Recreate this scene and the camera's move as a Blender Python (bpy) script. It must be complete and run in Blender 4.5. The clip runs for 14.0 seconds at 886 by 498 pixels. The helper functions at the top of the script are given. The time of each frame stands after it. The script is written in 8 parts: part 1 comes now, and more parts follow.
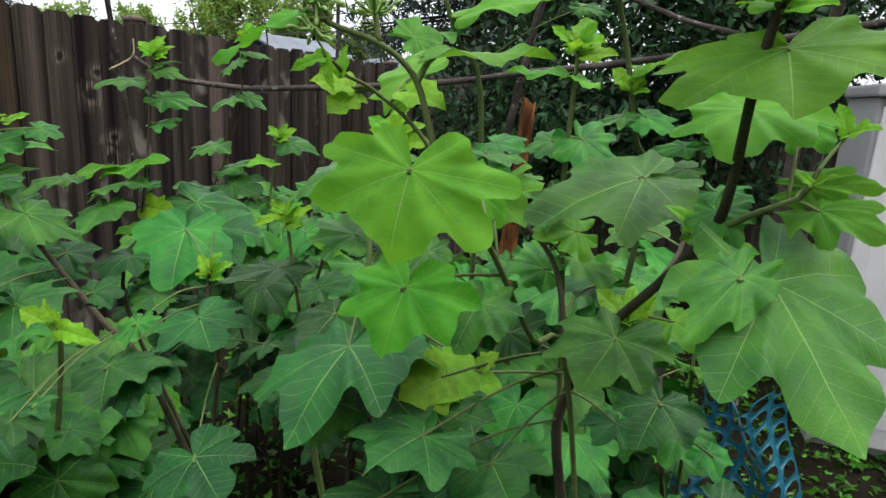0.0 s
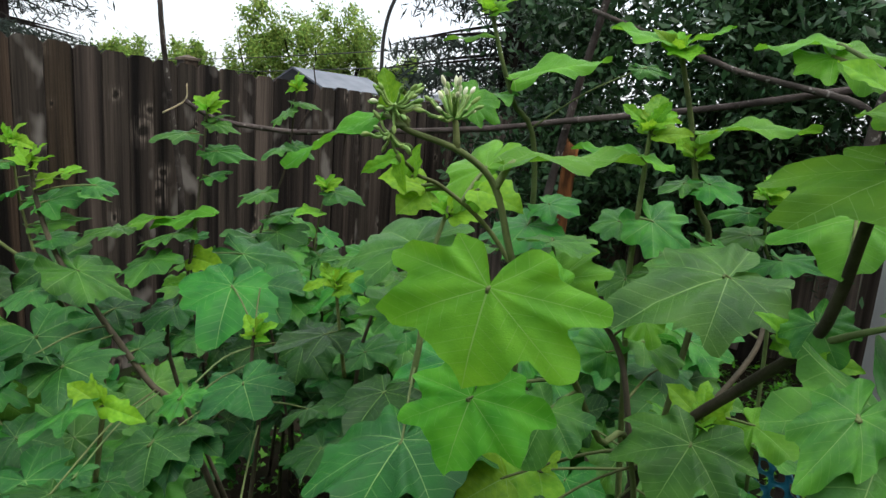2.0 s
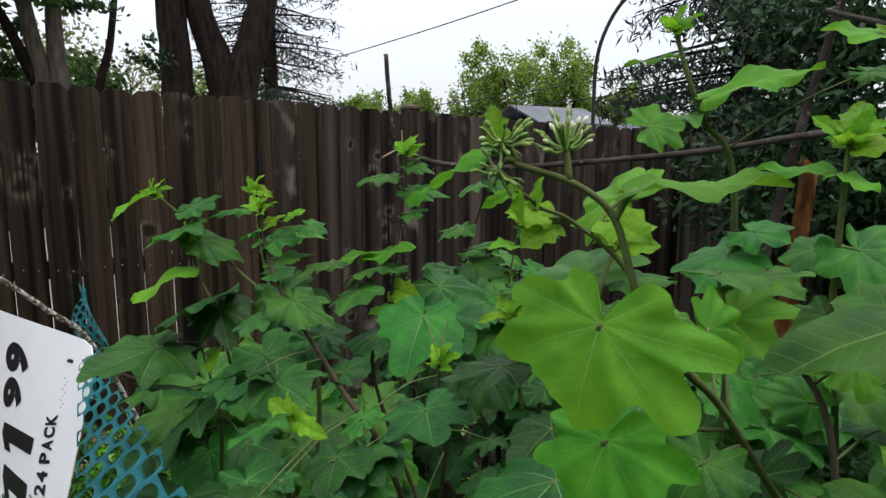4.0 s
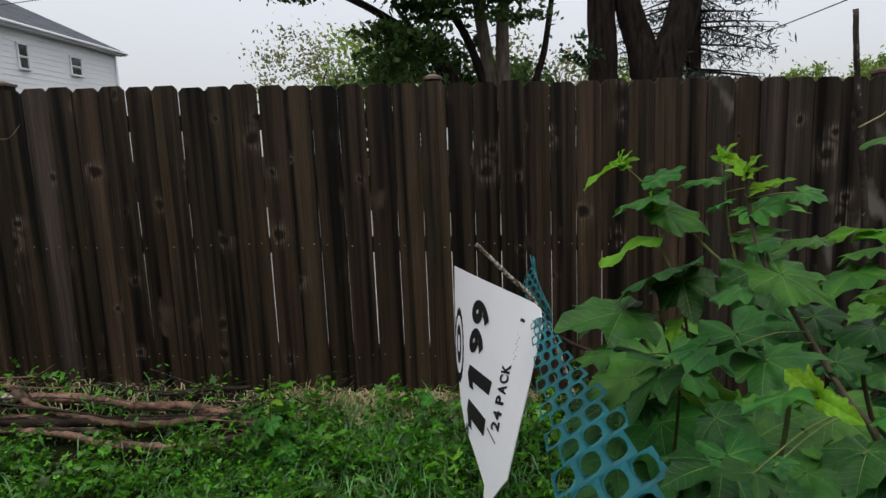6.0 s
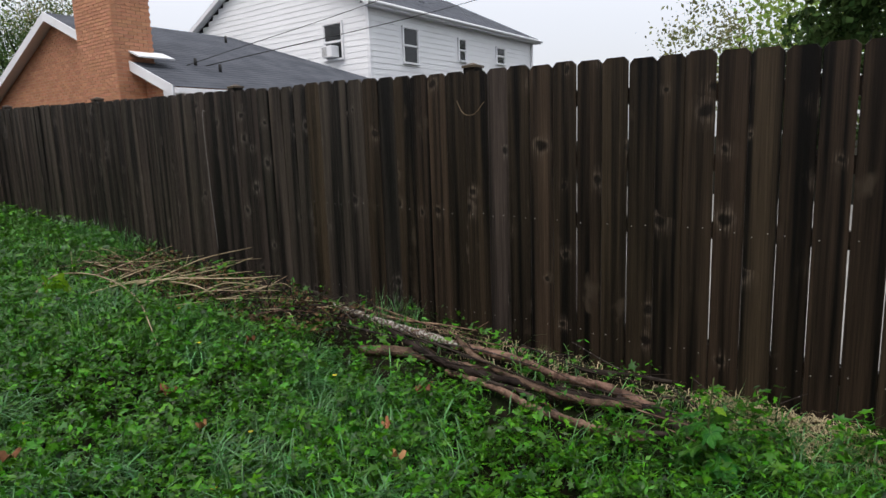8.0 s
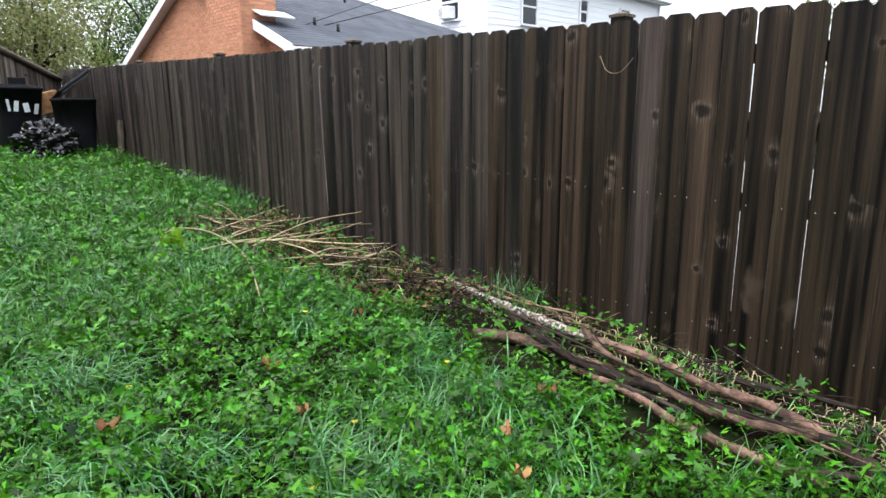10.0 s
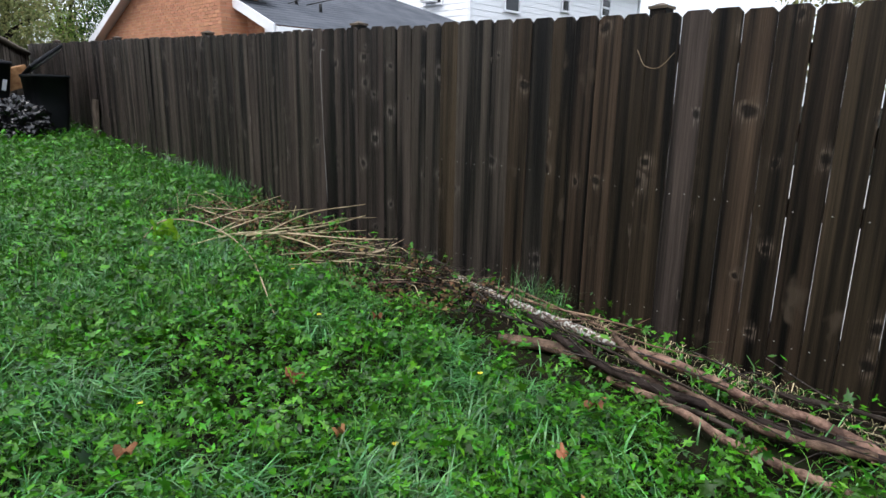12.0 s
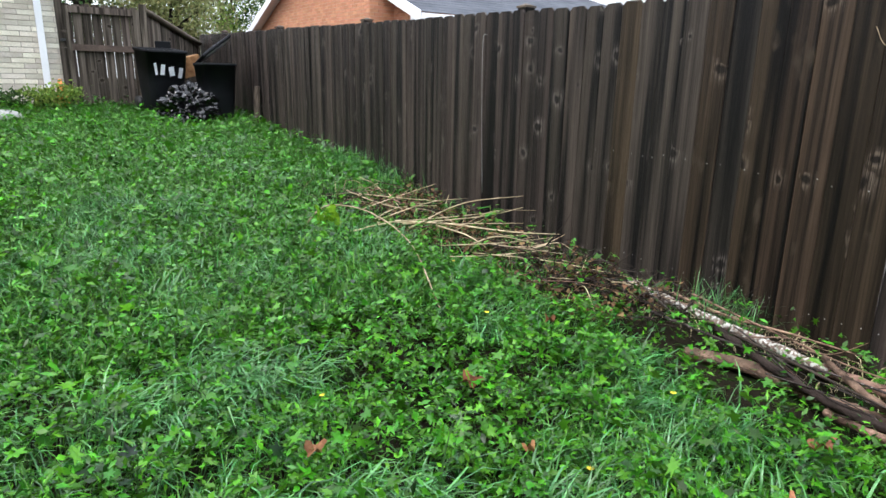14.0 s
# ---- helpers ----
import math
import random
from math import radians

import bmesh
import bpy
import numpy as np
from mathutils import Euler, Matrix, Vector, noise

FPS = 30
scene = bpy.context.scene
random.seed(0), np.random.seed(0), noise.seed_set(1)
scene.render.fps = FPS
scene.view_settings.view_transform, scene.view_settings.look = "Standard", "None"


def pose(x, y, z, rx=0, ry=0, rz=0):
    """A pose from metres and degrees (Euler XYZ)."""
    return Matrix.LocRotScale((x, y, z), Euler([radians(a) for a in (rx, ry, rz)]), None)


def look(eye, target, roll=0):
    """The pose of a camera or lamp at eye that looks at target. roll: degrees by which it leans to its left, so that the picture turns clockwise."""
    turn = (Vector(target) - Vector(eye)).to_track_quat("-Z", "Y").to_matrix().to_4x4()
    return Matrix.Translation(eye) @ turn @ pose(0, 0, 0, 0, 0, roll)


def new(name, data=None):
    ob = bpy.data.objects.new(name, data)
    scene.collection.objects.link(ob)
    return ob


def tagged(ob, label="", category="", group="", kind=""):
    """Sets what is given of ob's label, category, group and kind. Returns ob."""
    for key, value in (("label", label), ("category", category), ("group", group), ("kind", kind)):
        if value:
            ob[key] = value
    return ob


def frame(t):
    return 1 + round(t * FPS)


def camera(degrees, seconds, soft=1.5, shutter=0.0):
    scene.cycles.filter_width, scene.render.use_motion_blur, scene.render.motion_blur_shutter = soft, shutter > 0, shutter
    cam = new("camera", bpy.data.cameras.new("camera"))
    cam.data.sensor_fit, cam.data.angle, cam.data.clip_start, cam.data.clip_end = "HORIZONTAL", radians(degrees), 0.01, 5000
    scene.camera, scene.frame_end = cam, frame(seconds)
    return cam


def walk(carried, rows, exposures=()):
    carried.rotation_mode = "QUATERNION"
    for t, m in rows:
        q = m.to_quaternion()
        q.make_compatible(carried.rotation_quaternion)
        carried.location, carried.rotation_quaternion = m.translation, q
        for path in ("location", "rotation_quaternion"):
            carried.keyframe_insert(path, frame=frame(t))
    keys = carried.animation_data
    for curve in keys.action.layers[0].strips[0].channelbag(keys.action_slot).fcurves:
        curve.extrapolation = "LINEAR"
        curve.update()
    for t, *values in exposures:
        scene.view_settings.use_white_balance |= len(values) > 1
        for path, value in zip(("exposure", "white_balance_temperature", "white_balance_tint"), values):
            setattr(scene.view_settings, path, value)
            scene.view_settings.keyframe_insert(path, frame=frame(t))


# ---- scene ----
cam = camera(70.7, 14.0)
PATH = [
    (0, (0.172, 0.171, 1.443), (-0.859, 1.816, 0.964), 3.4),
    (0.5, (0.122, 0.173, 1.466), (-0.901, 1.825, 0.99), 4.1),
    (1, (0.099, 0.169, 1.47), (-0.923, 1.828, 1.016), 4.6),
    (1.5, (0.101, 0.171, 1.477), (-0.945, 1.824, 1.058), 4.7),
    (2, (0.126, 0.189, 1.484), (-1.013, 1.788, 1.098), 4.2),
    (2.2, (0.138, 0.201, 1.488), (-1.056, 1.761, 1.114), 4.1),
    (4.3, (0.172, 0.232, 1.488), (-1.501, 1.284, 1.178), 0.0),
    (4.5, (0.174, 0.225, 1.484), (-1.518, 1.246, 1.174), 0.1),
    (5, (0.171, 0.208, 1.477), (-1.591, 1.107, 1.181), -0.0),
    (5.5, (0.177, 0.16, 1.463), (-1.723, 0.702, 1.155), -0.5),
    (6, (0.129, 0.125, 1.448), (-1.844, 0.047, 1.132), -2.4),
    (6.5, (0.083, 0.08, 1.444), (-1.843, -0.357, 1.128), -2.9),
    (7, (-0.002, -0.031, 1.431), (-1.837, -0.76, 1.112), -3.1),
    (7.5, (-0.038, -0.153, 1.424), (-1.763, -1.112, 1.103), -3.0),
    (8, (-0.012, -0.237, 1.421), (-1.599, -1.409, 1.095), -2.0),
    (8.5, (-0.03, -0.303, 1.411), (-1.472, -1.647, 1.077), -1.5),
    (8.7, (-0.058, -0.372, 1.41), (-1.464, -1.75, 1.064), -1.1),
    (10.8, (-0.293, -0.718, 1.386), (-1.653, -2.111, 0.931), 0.0),
    (11, (-0.271, -0.77, 1.407), (-1.649, -2.145, 0.948), 0.2),
    (11.5, (-0.214, -0.867, 1.432), (-1.629, -2.205, 0.978), 0.9),
    (12, (-0.191, -0.954, 1.429), (-1.61, -2.284, 0.963), 1.1),
    (12.5, (-0.181, -1.068, 1.425), (-1.533, -2.464, 0.952), 1.2),
    (13, (-0.191, -1.214, 1.427), (-1.414, -2.719, 0.939), 0.6),
    (13.5, (-0.179, -1.274, 1.42), (-1.33, -2.832, 0.921), 0.7),
    (14, (-0.123, -1.282, 1.423), (-1.244, -2.857, 0.911), 1.0),
]
walk(cam, [(t, look(eye, target, roll)) for t, eye, target, roll in PATH],
     [(0, 0.5, 6450, 11), (1.5, 0.4, 6450, 11), (2.2, 0.25, 6450, 11), (4.3, -0.15, 6550, 12), (5, -0.38, 6600, 12), (5.5, -0.52, 6650, 12), (6, -0.5, 6650, 13), (6.5, -0.38, 6600, 13), (7.5, -0.1, 6550, 14),
      (8, -0.28, 6550, 14), (8.7, 0.02, 6500, 14), (10.8, 1.02, 6150, 12), (11.2, 0.87, 6150, 12), (12, 0.37, 6150, 12), (12.5, 0.37, 6150, 12), (13.5, 0.46, 6100, 13), (14, 0.88, 6150, 12)])

# ---------------- light ----------------
world = bpy.data.worlds.new("overcast_sky")
scene.world = world
world.use_nodes = True
wn, wl = world.node_tree.nodes, world.node_tree.links
wn.clear()
sky = wn.new("ShaderNodeTexSky")
sky.sky_type = "NISHITA"
sky.sun_disc = False
sky.sun_elevation, sky.sun_rotation = radians(48), radians(120)
sky.dust_density = 4.0
bg_sky, bg_cloud = wn.new("ShaderNodeBackground"), wn.new("ShaderNodeBackground")
bg_sky.inputs["Strength"].default_value = 0.06
wl.new(sky.outputs["Color"], bg_sky.inputs["Color"])
# cloud deck: brighter overhead than at the horizon, as under a closed overcast
wtc, wsep = wn.new("ShaderNodeTexCoord"), wn.new("ShaderNodeSeparateXYZ")
wl.new(wtc.outputs["Generated"], wsep.inputs[0])
wmap = wn.new("ShaderNodeMapRange")
wmap.inputs["From Min"].default_value, wmap.inputs["From Max"].default_value = 0.0, 1.0
wmap.inputs["To Min"].default_value, wmap.inputs["To Max"].default_value = 0.70, 2.05
wl.new(wsep.outputs["Z"], wmap.inputs["Value"])
wnoise = wn.new("ShaderNodeTexNoise")
wnoise.inputs["Scale"].default_value = 2.2
wnoise.inputs["Detail"].default_value = 4
wl.new(wtc.outputs["Generated"], wnoise.inputs["Vector"])
wmul = wn.new("ShaderNodeMath"); wmul.operation = "MULTIPLY_ADD"
wmul.inputs[1].default_value, wmul.inputs[2].default_value = 0.16, 0.92
wl.new(wnoise.outputs["Fac"], wmul.inputs[0])
wst = wn.new("ShaderNodeMath"); wst.operation = "MULTIPLY"
wl.new(wmap.outputs[0], wst.inputs[0]); wl.new(wmul.outputs[0], wst.inputs[1])
wl.new(wst.outputs[0], bg_cloud.inputs["Strength"])
bg_cloud.inputs["Color"].default_value = (0.93, 0.965, 1.0, 1)
wadd, wout = wn.new("ShaderNodeAddShader"), wn.new("ShaderNodeOutputWorld")
wl.new(bg_sky.outputs[0], wadd.inputs[0]); wl.new(bg_cloud.outputs[0], wadd.inputs[1])
wl.new(wadd.outputs[0], wout.inputs["Surface"])
sun = new("sun", bpy.data.lights.new("sun", "SUN"))
sun.data.energy, sun.data.angle, sun.data.color = 1.5, radians(26), (1.0, 0.96, 0.9)
sun.matrix_world = look((6, 3, 12), (0, 0, 0))


# ---------------- materials ----------------
def mat(name, c1, c2, scale=6.0, fine=60.0, stretch=(1, 1, 1), rough=0.75, bump=0.25, vary=0.25, hue=0.02, by="object",
        metal=0.0, translucent=0.0, veins=False, knots=None, spec=0.3, spots=None, coat=0.0, contrast=1.0, grain=0.7):
    m = bpy.data.materials.new(name)
    m.use_nodes = True
    nt = m.node_tree
    n, l = nt.nodes, nt.links
    n.clear()
    out, bs = n.new("ShaderNodeOutputMaterial"), n.new("ShaderNodeBsdfPrincipled")
    tc, mp = n.new("ShaderNodeTexCoord"), n.new("ShaderNodeMapping")
    mp.inputs["Scale"].default_value = stretch
    rnd = n.new("ShaderNodeNewGeometry").outputs["Random Per Island"] if by == "island" else n.new("ShaderNodeObjectInfo").outputs["Random"]
    off = n.new("ShaderNodeVectorMath"); off.operation = "SCALE"
    off.inputs[0].default_value = (7.3, 3.1, 9.7)
    l.new(rnd, off.inputs["Scale"])
    add = n.new("ShaderNodeVectorMath"); add.operation = "ADD"
    l.new(tc.outputs["Object"], add.inputs[0]); l.new(off.outputs[0], add.inputs[1])
    l.new(add.outputs[0], mp.inputs["Vector"])
    big, small = n.new("ShaderNodeTexNoise"), n.new("ShaderNodeTexNoise")
    big.inputs["Scale"].default_value, small.inputs["Scale"].default_value = scale, fine
    big.inputs["Detail"].default_value, small.inputs["Detail"].default_value = 4, 5
    small.inputs["Roughness"].default_value = 0.65
    l.new(mp.outputs[0], big.inputs["Vector"]); l.new(mp.outputs[0], small.inputs["Vector"])
    st = n.new("ShaderNodeMapRange")
    st.inputs["From Min"].default_value, st.inputs["From Max"].default_value = 0.5 - 0.2 / contrast, 0.5 + 0.2 / contrast
    l.new(big.outputs["Fac"], st.inputs["Value"])
    mix = n.new("ShaderNodeMix"); mix.data_type = "RGBA"
    mix.inputs["A"].default_value, mix.inputs["B"].default_value = (*c1, 1), (*c2, 1)
    l.new(st.outputs[0], mix.inputs["Factor"])
    col = mix.outputs["Result"]
    hs = n.new("ShaderNodeHueSaturation")
    fv = n.new("ShaderNodeMath"); fv.operation = "MULTIPLY_ADD"
    fv.inputs[1].default_value, fv.inputs[2].default_value = grain, 1 - grain / 2
    l.new(small.outputs["Fac"], fv.inputs[0])
    rv = n.new("ShaderNodeMath"); rv.operation = "MULTIPLY_ADD"
    rv.inputs[1].default_value, rv.inputs[2].default_value = 2 * vary, 1 - vary
    l.new(rnd, rv.inputs[0])
    vv = n.new("ShaderNodeMath"); vv.operation = "MULTIPLY"
    l.new(fv.outputs[0], vv.inputs[0]); l.new(rv.outputs[0], vv.inputs[1])
    l.new(vv.outputs[0], hs.inputs["Value"])
    wob = n.new("ShaderNodeMath"); wob.operation = "MULTIPLY"; wob.inputs[1].default_value = 7.77
    frc = n.new("ShaderNodeMath"); frc.operation = "FRACT"
    l.new(rnd, wob.inputs[0]); l.new(wob.outputs[0], frc.inputs[0])
    hv = n.new("ShaderNodeMath"); hv.operation = "MULTIPLY_ADD"
    hv.inputs[1].default_value, hv.inputs[2].default_value = 2 * hue, 0.5 - hue
    l.new(frc.outputs[0], hv.inputs[0]); l.new(hv.outputs[0], hs.inputs["Hue"])
    l.new(col, hs.inputs["Color"])
    col = hs.outputs["Color"]
    height = small.outputs["Fac"]
    if spots:
        sc, lo, colour = spots
        sp = n.new("ShaderNodeTexNoise"); sp.inputs["Scale"].default_value = sc; sp.inputs["Detail"].default_value = 3
        l.new(add.outputs[0], sp.inputs["Vector"])
        sr = n.new("ShaderNodeMapRange"); sr.inputs["From Min"].default_value, sr.inputs["From Max"].default_value = lo, lo + 0.08
        l.new(sp.outputs["Fac"], sr.inputs["Value"])
        m2 = n.new("ShaderNodeMix"); m2.data_type = "RGBA"; m2.inputs["B"].default_value = (*colour, 1)
        l.new(sr.outputs[0], m2.inputs["Factor"]); l.new(col, m2.inputs["A"])
        col = m2.outputs["Result"]
    if knots:
        sx, cx = n.new("ShaderNodeSeparateXYZ"), n.new("ShaderNodeCombineXYZ")
        wn = n.new("ShaderNodeTexNoise"); wn.inputs["Scale"].default_value = 14
        l.new(add.outputs[0], wn.inputs["Vector"])
        wv = n.new("ShaderNodeMath"); wv.operation = "MULTIPLY_ADD"; wv.inputs[1].default_value = 0.05
        l.new(add.outputs[0], sx.inputs[0]); l.new(wn.outputs["Fac"], wv.inputs[0]); l.new(sx.outputs["Y"], wv.inputs[2])
        l.new(wv.outputs[0], cx.inputs["X"]); l.new(sx.outputs["Z"], cx.inputs["Y"])
        ks = n.new("ShaderNodeMapping"); ks.inputs["Scale"].default_value = (4.8, 8.5, 1)
        l.new(cx.outputs[0], ks.inputs["Vector"])
        jn = n.new("ShaderNodeTexNoise"); jn.inputs["Scale"].default_value = 3.0; jn.inputs["Detail"].default_value = 3
        l.new(ks.outputs[0], jn.inputs["Vector"])
        jm = n.new("ShaderNodeVectorMath"); jm.operation = "MULTIPLY_ADD"; jm.inputs[1].default_value = (0.22, 0.3, 0)
        l.new(jn.outputs["Color"], jm.inputs[0]); l.new(ks.outputs[0], jm.inputs[2])
        vo = n.new("ShaderNodeTexVoronoi"); vo.voronoi_dimensions = "2D"; vo.inputs["Scale"].default_value = 1.0
        l.new(jm.outputs[0], vo.inputs["Vector"])
        pick = n.new("ShaderNodeSeparateColor"); l.new(vo.outputs["Color"], pick.inputs[0])
        some = n.new("ShaderNodeMath"); some.operation = "LESS_THAN"; some.inputs[1].default_value = 0.21
        l.new(pick.outputs[0], some.inputs[0])
        grown = n.new("ShaderNodeMath"); grown.operation = "MULTIPLY_ADD"; grown.inputs[1].default_value, grown.inputs[2].default_value = 0.9, 0.45
        l.new(pick.outputs[1], grown.inputs[0])
        near = n.new("ShaderNodeMath"); near.operation = "DIVIDE"
        l.new(vo.outputs["Distance"], near.inputs[0]); l.new(grown.outputs[0], near.inputs[1])
        wing = n.new("ShaderNodeTexNoise"); wing.inputs["Scale"].default_value = 26; wing.inputs["Detail"].default_value = 2
        l.new(mp.outputs[0], wing.inputs["Vector"])
        wr = n.new("ShaderNodeMapRange"); wr.inputs["From Min"].default_value, wr.inputs["From Max"].default_value = 0.44, 0.66
        l.new(wing.outputs["Fac"], wr.inputs["Value"])
        for lo, hi, colour, amount in ((0.42, 0.12, knots[0], 0.5), (0.24, 0.17, knots[0], 0.8), (0.16, 0.08, knots[1], 0.9)):
            kr = n.new("ShaderNodeMapRange")
            kr.inputs["From Min"].default_value, kr.inputs["From Max"].default_value, kr.inputs["To Max"].default_value = lo, hi, amount
            l.new(near.outputs[0], kr.inputs["Value"])
            kf = n.new("ShaderNodeMath"); kf.operation = "MULTIPLY"
            l.new(kr.outputs[0], kf.inputs[0]); l.new(some.outputs[0], kf.inputs[1])
            kq = n.new("ShaderNodeMath"); kq.operation = "MULTIPLY"
            l.new(kf.outputs[0], kq.inputs[0])
            if amount < 0.85:
                l.new(wr.outputs[0], kq.inputs[1])
            else:
                kq.inputs[1].default_value = 1.0
            km = n.new("ShaderNodeMix"); km.data_type = "RGBA"; km.inputs["B"].default_value = (*colour, 1)
            l.new(kq.outputs[0], km.inputs["Factor"]); l.new(col, km.inputs["A"])
            col = km.outputs["Result"]
    if veins:
        uv = n.new("ShaderNodeSeparateXYZ")
        l.new(tc.outputs["UV"], uv.inputs[0])

        def math1(op, a, b=None, c=None):
            q = n.new("ShaderNodeMath"); q.operation = op
            for i, s in enumerate((a, b, c)):
                if s is None:
                    continue
                if isinstance(s, (int, float)):
                    q.inputs[i].default_value = s
                else:
                    l.new(s, q.inputs[i])
            return q.outputs[0]
        across = math1("ABSOLUTE", math1("SUBTRACT", uv.outputs["X"], 0.5))
        along = math1("SUBTRACT", uv.outputs["Y"], 0.5)
        vein = side = None
        for deg, wide, reach in ((0, 0.0075, 0.42), (48, 0.0045, 0.40), (97, 0.0045, 0.40), (142, 0.0035, 0.38)):
            ca, sa = math.cos(radians(deg)), math.sin(radians(deg))
            off_ray = math1("ABSOLUTE", math1("SUBTRACT", math1("MULTIPLY", across, ca), math1("MULTIPLY", along, sa)))
            on_ray = math1("ADD", math1("MULTIPLY", across, sa), math1("MULTIPLY", along, ca))
            hit = math1("MULTIPLY", math1("LESS_THAN", off_ray, math1("MULTIPLY_ADD", on_ray, -wide * 0.8, wide)), math1("GREATER_THAN", on_ray, 0.0))
            ph = math1("FRACT", math1("MULTIPLY", math1("MULTIPLY_ADD", off_ray, -0.75, on_ray), 8.5))
            twig = math1("MULTIPLY", math1("LESS_THAN", ph, 0.05), math1("LESS_THAN", off_ray, math1("MULTIPLY", on_ray, reach)))
            vein = hit if vein is None else math1("MAXIMUM", vein, hit)
            side = twig if side is None else math1("MAXIMUM", side, twig)
        vein = math1("MAXIMUM", vein, math1("MULTIPLY", side, 0.42))
        m3 = n.new("ShaderNodeMix"); m3.data_type = "RGBA"; m3.inputs["B"].default_value = (0.24, 0.40, 0.12, 1)
        l.new(math1("MULTIPLY", vein, 0.6), m3.inputs["Factor"]); l.new(col, m3.inputs["A"])
        col = m3.outputs["Result"]
        height = math1("ADD", math1("MULTIPLY", vein, -0.6), height)
    l.new(col, bs.inputs["Base Color"])
    bs.inputs["Roughness"].default_value, bs.inputs["Metallic"].default_value = rough, metal
    bs.inputs["Specular IOR Level"].default_value = spec
    bs.inputs["Coat Weight"].default_value = coat
    bp = n.new("ShaderNodeBump")
    bp.inputs["Strength"].default_value, bp.inputs["Distance"].default_value = bump, 0.01
    l.new(height, bp.inputs["Height"]); l.new(bp.outputs[0], bs.inputs["Normal"])
    surf = bs.outputs[0]
    if translucent:
        tr, mx = n.new("ShaderNodeBsdfTranslucent"), n.new("ShaderNodeMixShader")
        hs2 = n.new("ShaderNodeHueSaturation"); hs2.inputs["Value"].default_value = 1.5; hs2.inputs["Hue"].default_value = 0.485
        l.new(col, hs2.inputs["Color"]); l.new(hs2.outputs[0], tr.inputs["Color"])
        mx.inputs[0].default_value = translucent
        l.new(surf, mx.inputs[1]); l.new(tr.outputs[0], mx.inputs[2])
        surf = mx.outputs[0]
    l.new(surf, out.inputs["Surface"])
    return m


M = {}
M["cedar"] = mat("weathered_cedar", (0.0036, 0.0028, 0.0024), (0.047, 0.033, 0.0215), 2.4, 20, (7.0, 7.0, 0.22), 0.5, 0.7, 0.38, 0.01, contrast=1.9, knots=((0.14, 0.11, 0.085), (0.004, 0.003, 0.0025)), spots=(6.0, 0.68, (0.055, 0.042, 0.03)), spec=0.2, grain=2.3)
M["cool_cedar"] = mat("greyed_cedar", (0.0042, 0.0037, 0.0036), (0.050, 0.040, 0.033), 2.4, 20, (6.4, 6.4, 0.22), 0.55, 0.7, 0.38, 0.016, contrast=1.9, knots=((0.15, 0.13, 0.115), (0.004, 0.0035, 0.003)), spots=(6.0, 0.68, (0.07, 0.06, 0.052)), spec=0.22, grain=2.3)
M["worn_cedar"] = mat("worn_cedar", (0.007, 0.006, 0.0055), (0.058, 0.047, 0.038), 2.4, 20, (5.0, 5.0, 0.22), 0.7, 0.7, 0.5, 0.01, contrast=1.4, knots=((0.2, 0.17, 0.14), (0.006, 0.005, 0.004)), spots=(4.0, 0.64, (0.14, 0.13, 0.115)), spec=0.1, grain=2.0)
M["grey_cedar"] = mat("grey_cedar", (0.03, 0.025, 0.02), (0.135, 0.112, 0.092), 3.0, 26, (8, 8, 0.4), 0.85, 0.4, 0.45, 0.012, contrast=1.3, knots=((0.13, 0.11, 0.09), (0.02, 0.015, 0.012)), spec=0.05)
M["cap"] = mat("post_cap_wood", (0.06, 0.045, 0.033), (0.13, 0.10, 0.075), 8, 50, rough=0.8)
M["soil"] = mat("soil", (0.007, 0.007, 0.004), (0.017, 0.014, 0.009), 5, 70, rough=0.95, bump=0.8, spots=(3.0, 0.56, (0.012, 0.018, 0.007)), spec=0.03)
M["clover"] = mat("clover_leaf", (0.0025, 0.026, 0.002), (0.072, 0.262, 0.011), 3, 60, rough=0.3, bump=0.1, vary=0.68, hue=0.014, by="island", translucent=0.14, spec=0.24)
M["blade"] = mat("grass_blade", (0.016, 0.085, 0.008), (0.085, 0.235, 0.035), 2, 40, rough=0.3, bump=0.1, vary=0.65, hue=0.025, by="island", translucent=0.2, spec=0.28)
M["tuft"] = mat("drooping_grass", (0.022, 0.11, 0.025), (0.11, 0.28, 0.085), 2, 40, rough=0.28, bump=0.1, vary=0.6, hue=0.02, by="island", translucent=0.2, spec=0.45)
M["straw"] = mat("dry_stalk", (0.27, 0.21, 0.125), (0.50, 0.41, 0.27), 6, 50, rough=0.75, by="object", vary=0.3, spec=0.12)
M["bark"] = mat("bare_branch_bark", (0.055, 0.034, 0.024), (0.27, 0.175, 0.122), 14, 60, (1, 1, 1), 0.7, 1.0, 0.35, 0.012, spec=0.18, contrast=1.3, grain=1.5)
M["dark_bark"] = mat("dark_branch_bark", (0.016, 0.012, 0.01), (0.055, 0.042, 0.034), 9, 70, rough=0.8, bump=0.8, vary=0.3, spec=0.12)
M["grey_bark"] = mat("grey_branch_bark", (0.022, 0.019, 0.017), (0.085, 0.073, 0.064), 9, 60, rough=0.88, bump=0.8, vary=0.2, spots=(40, 0.62, (0.22, 0.21, 0.19)), spec=0.08)
M["lichen"] = mat("lichen_bark", (0.09, 0.07, 0.052), (0.2, 0.16, 0.125), 12, 60, rough=0.9, bump=0.9, spots=(55, 0.49, (0.5, 0.5, 0.45)), spec=0.08, grain=1.3)
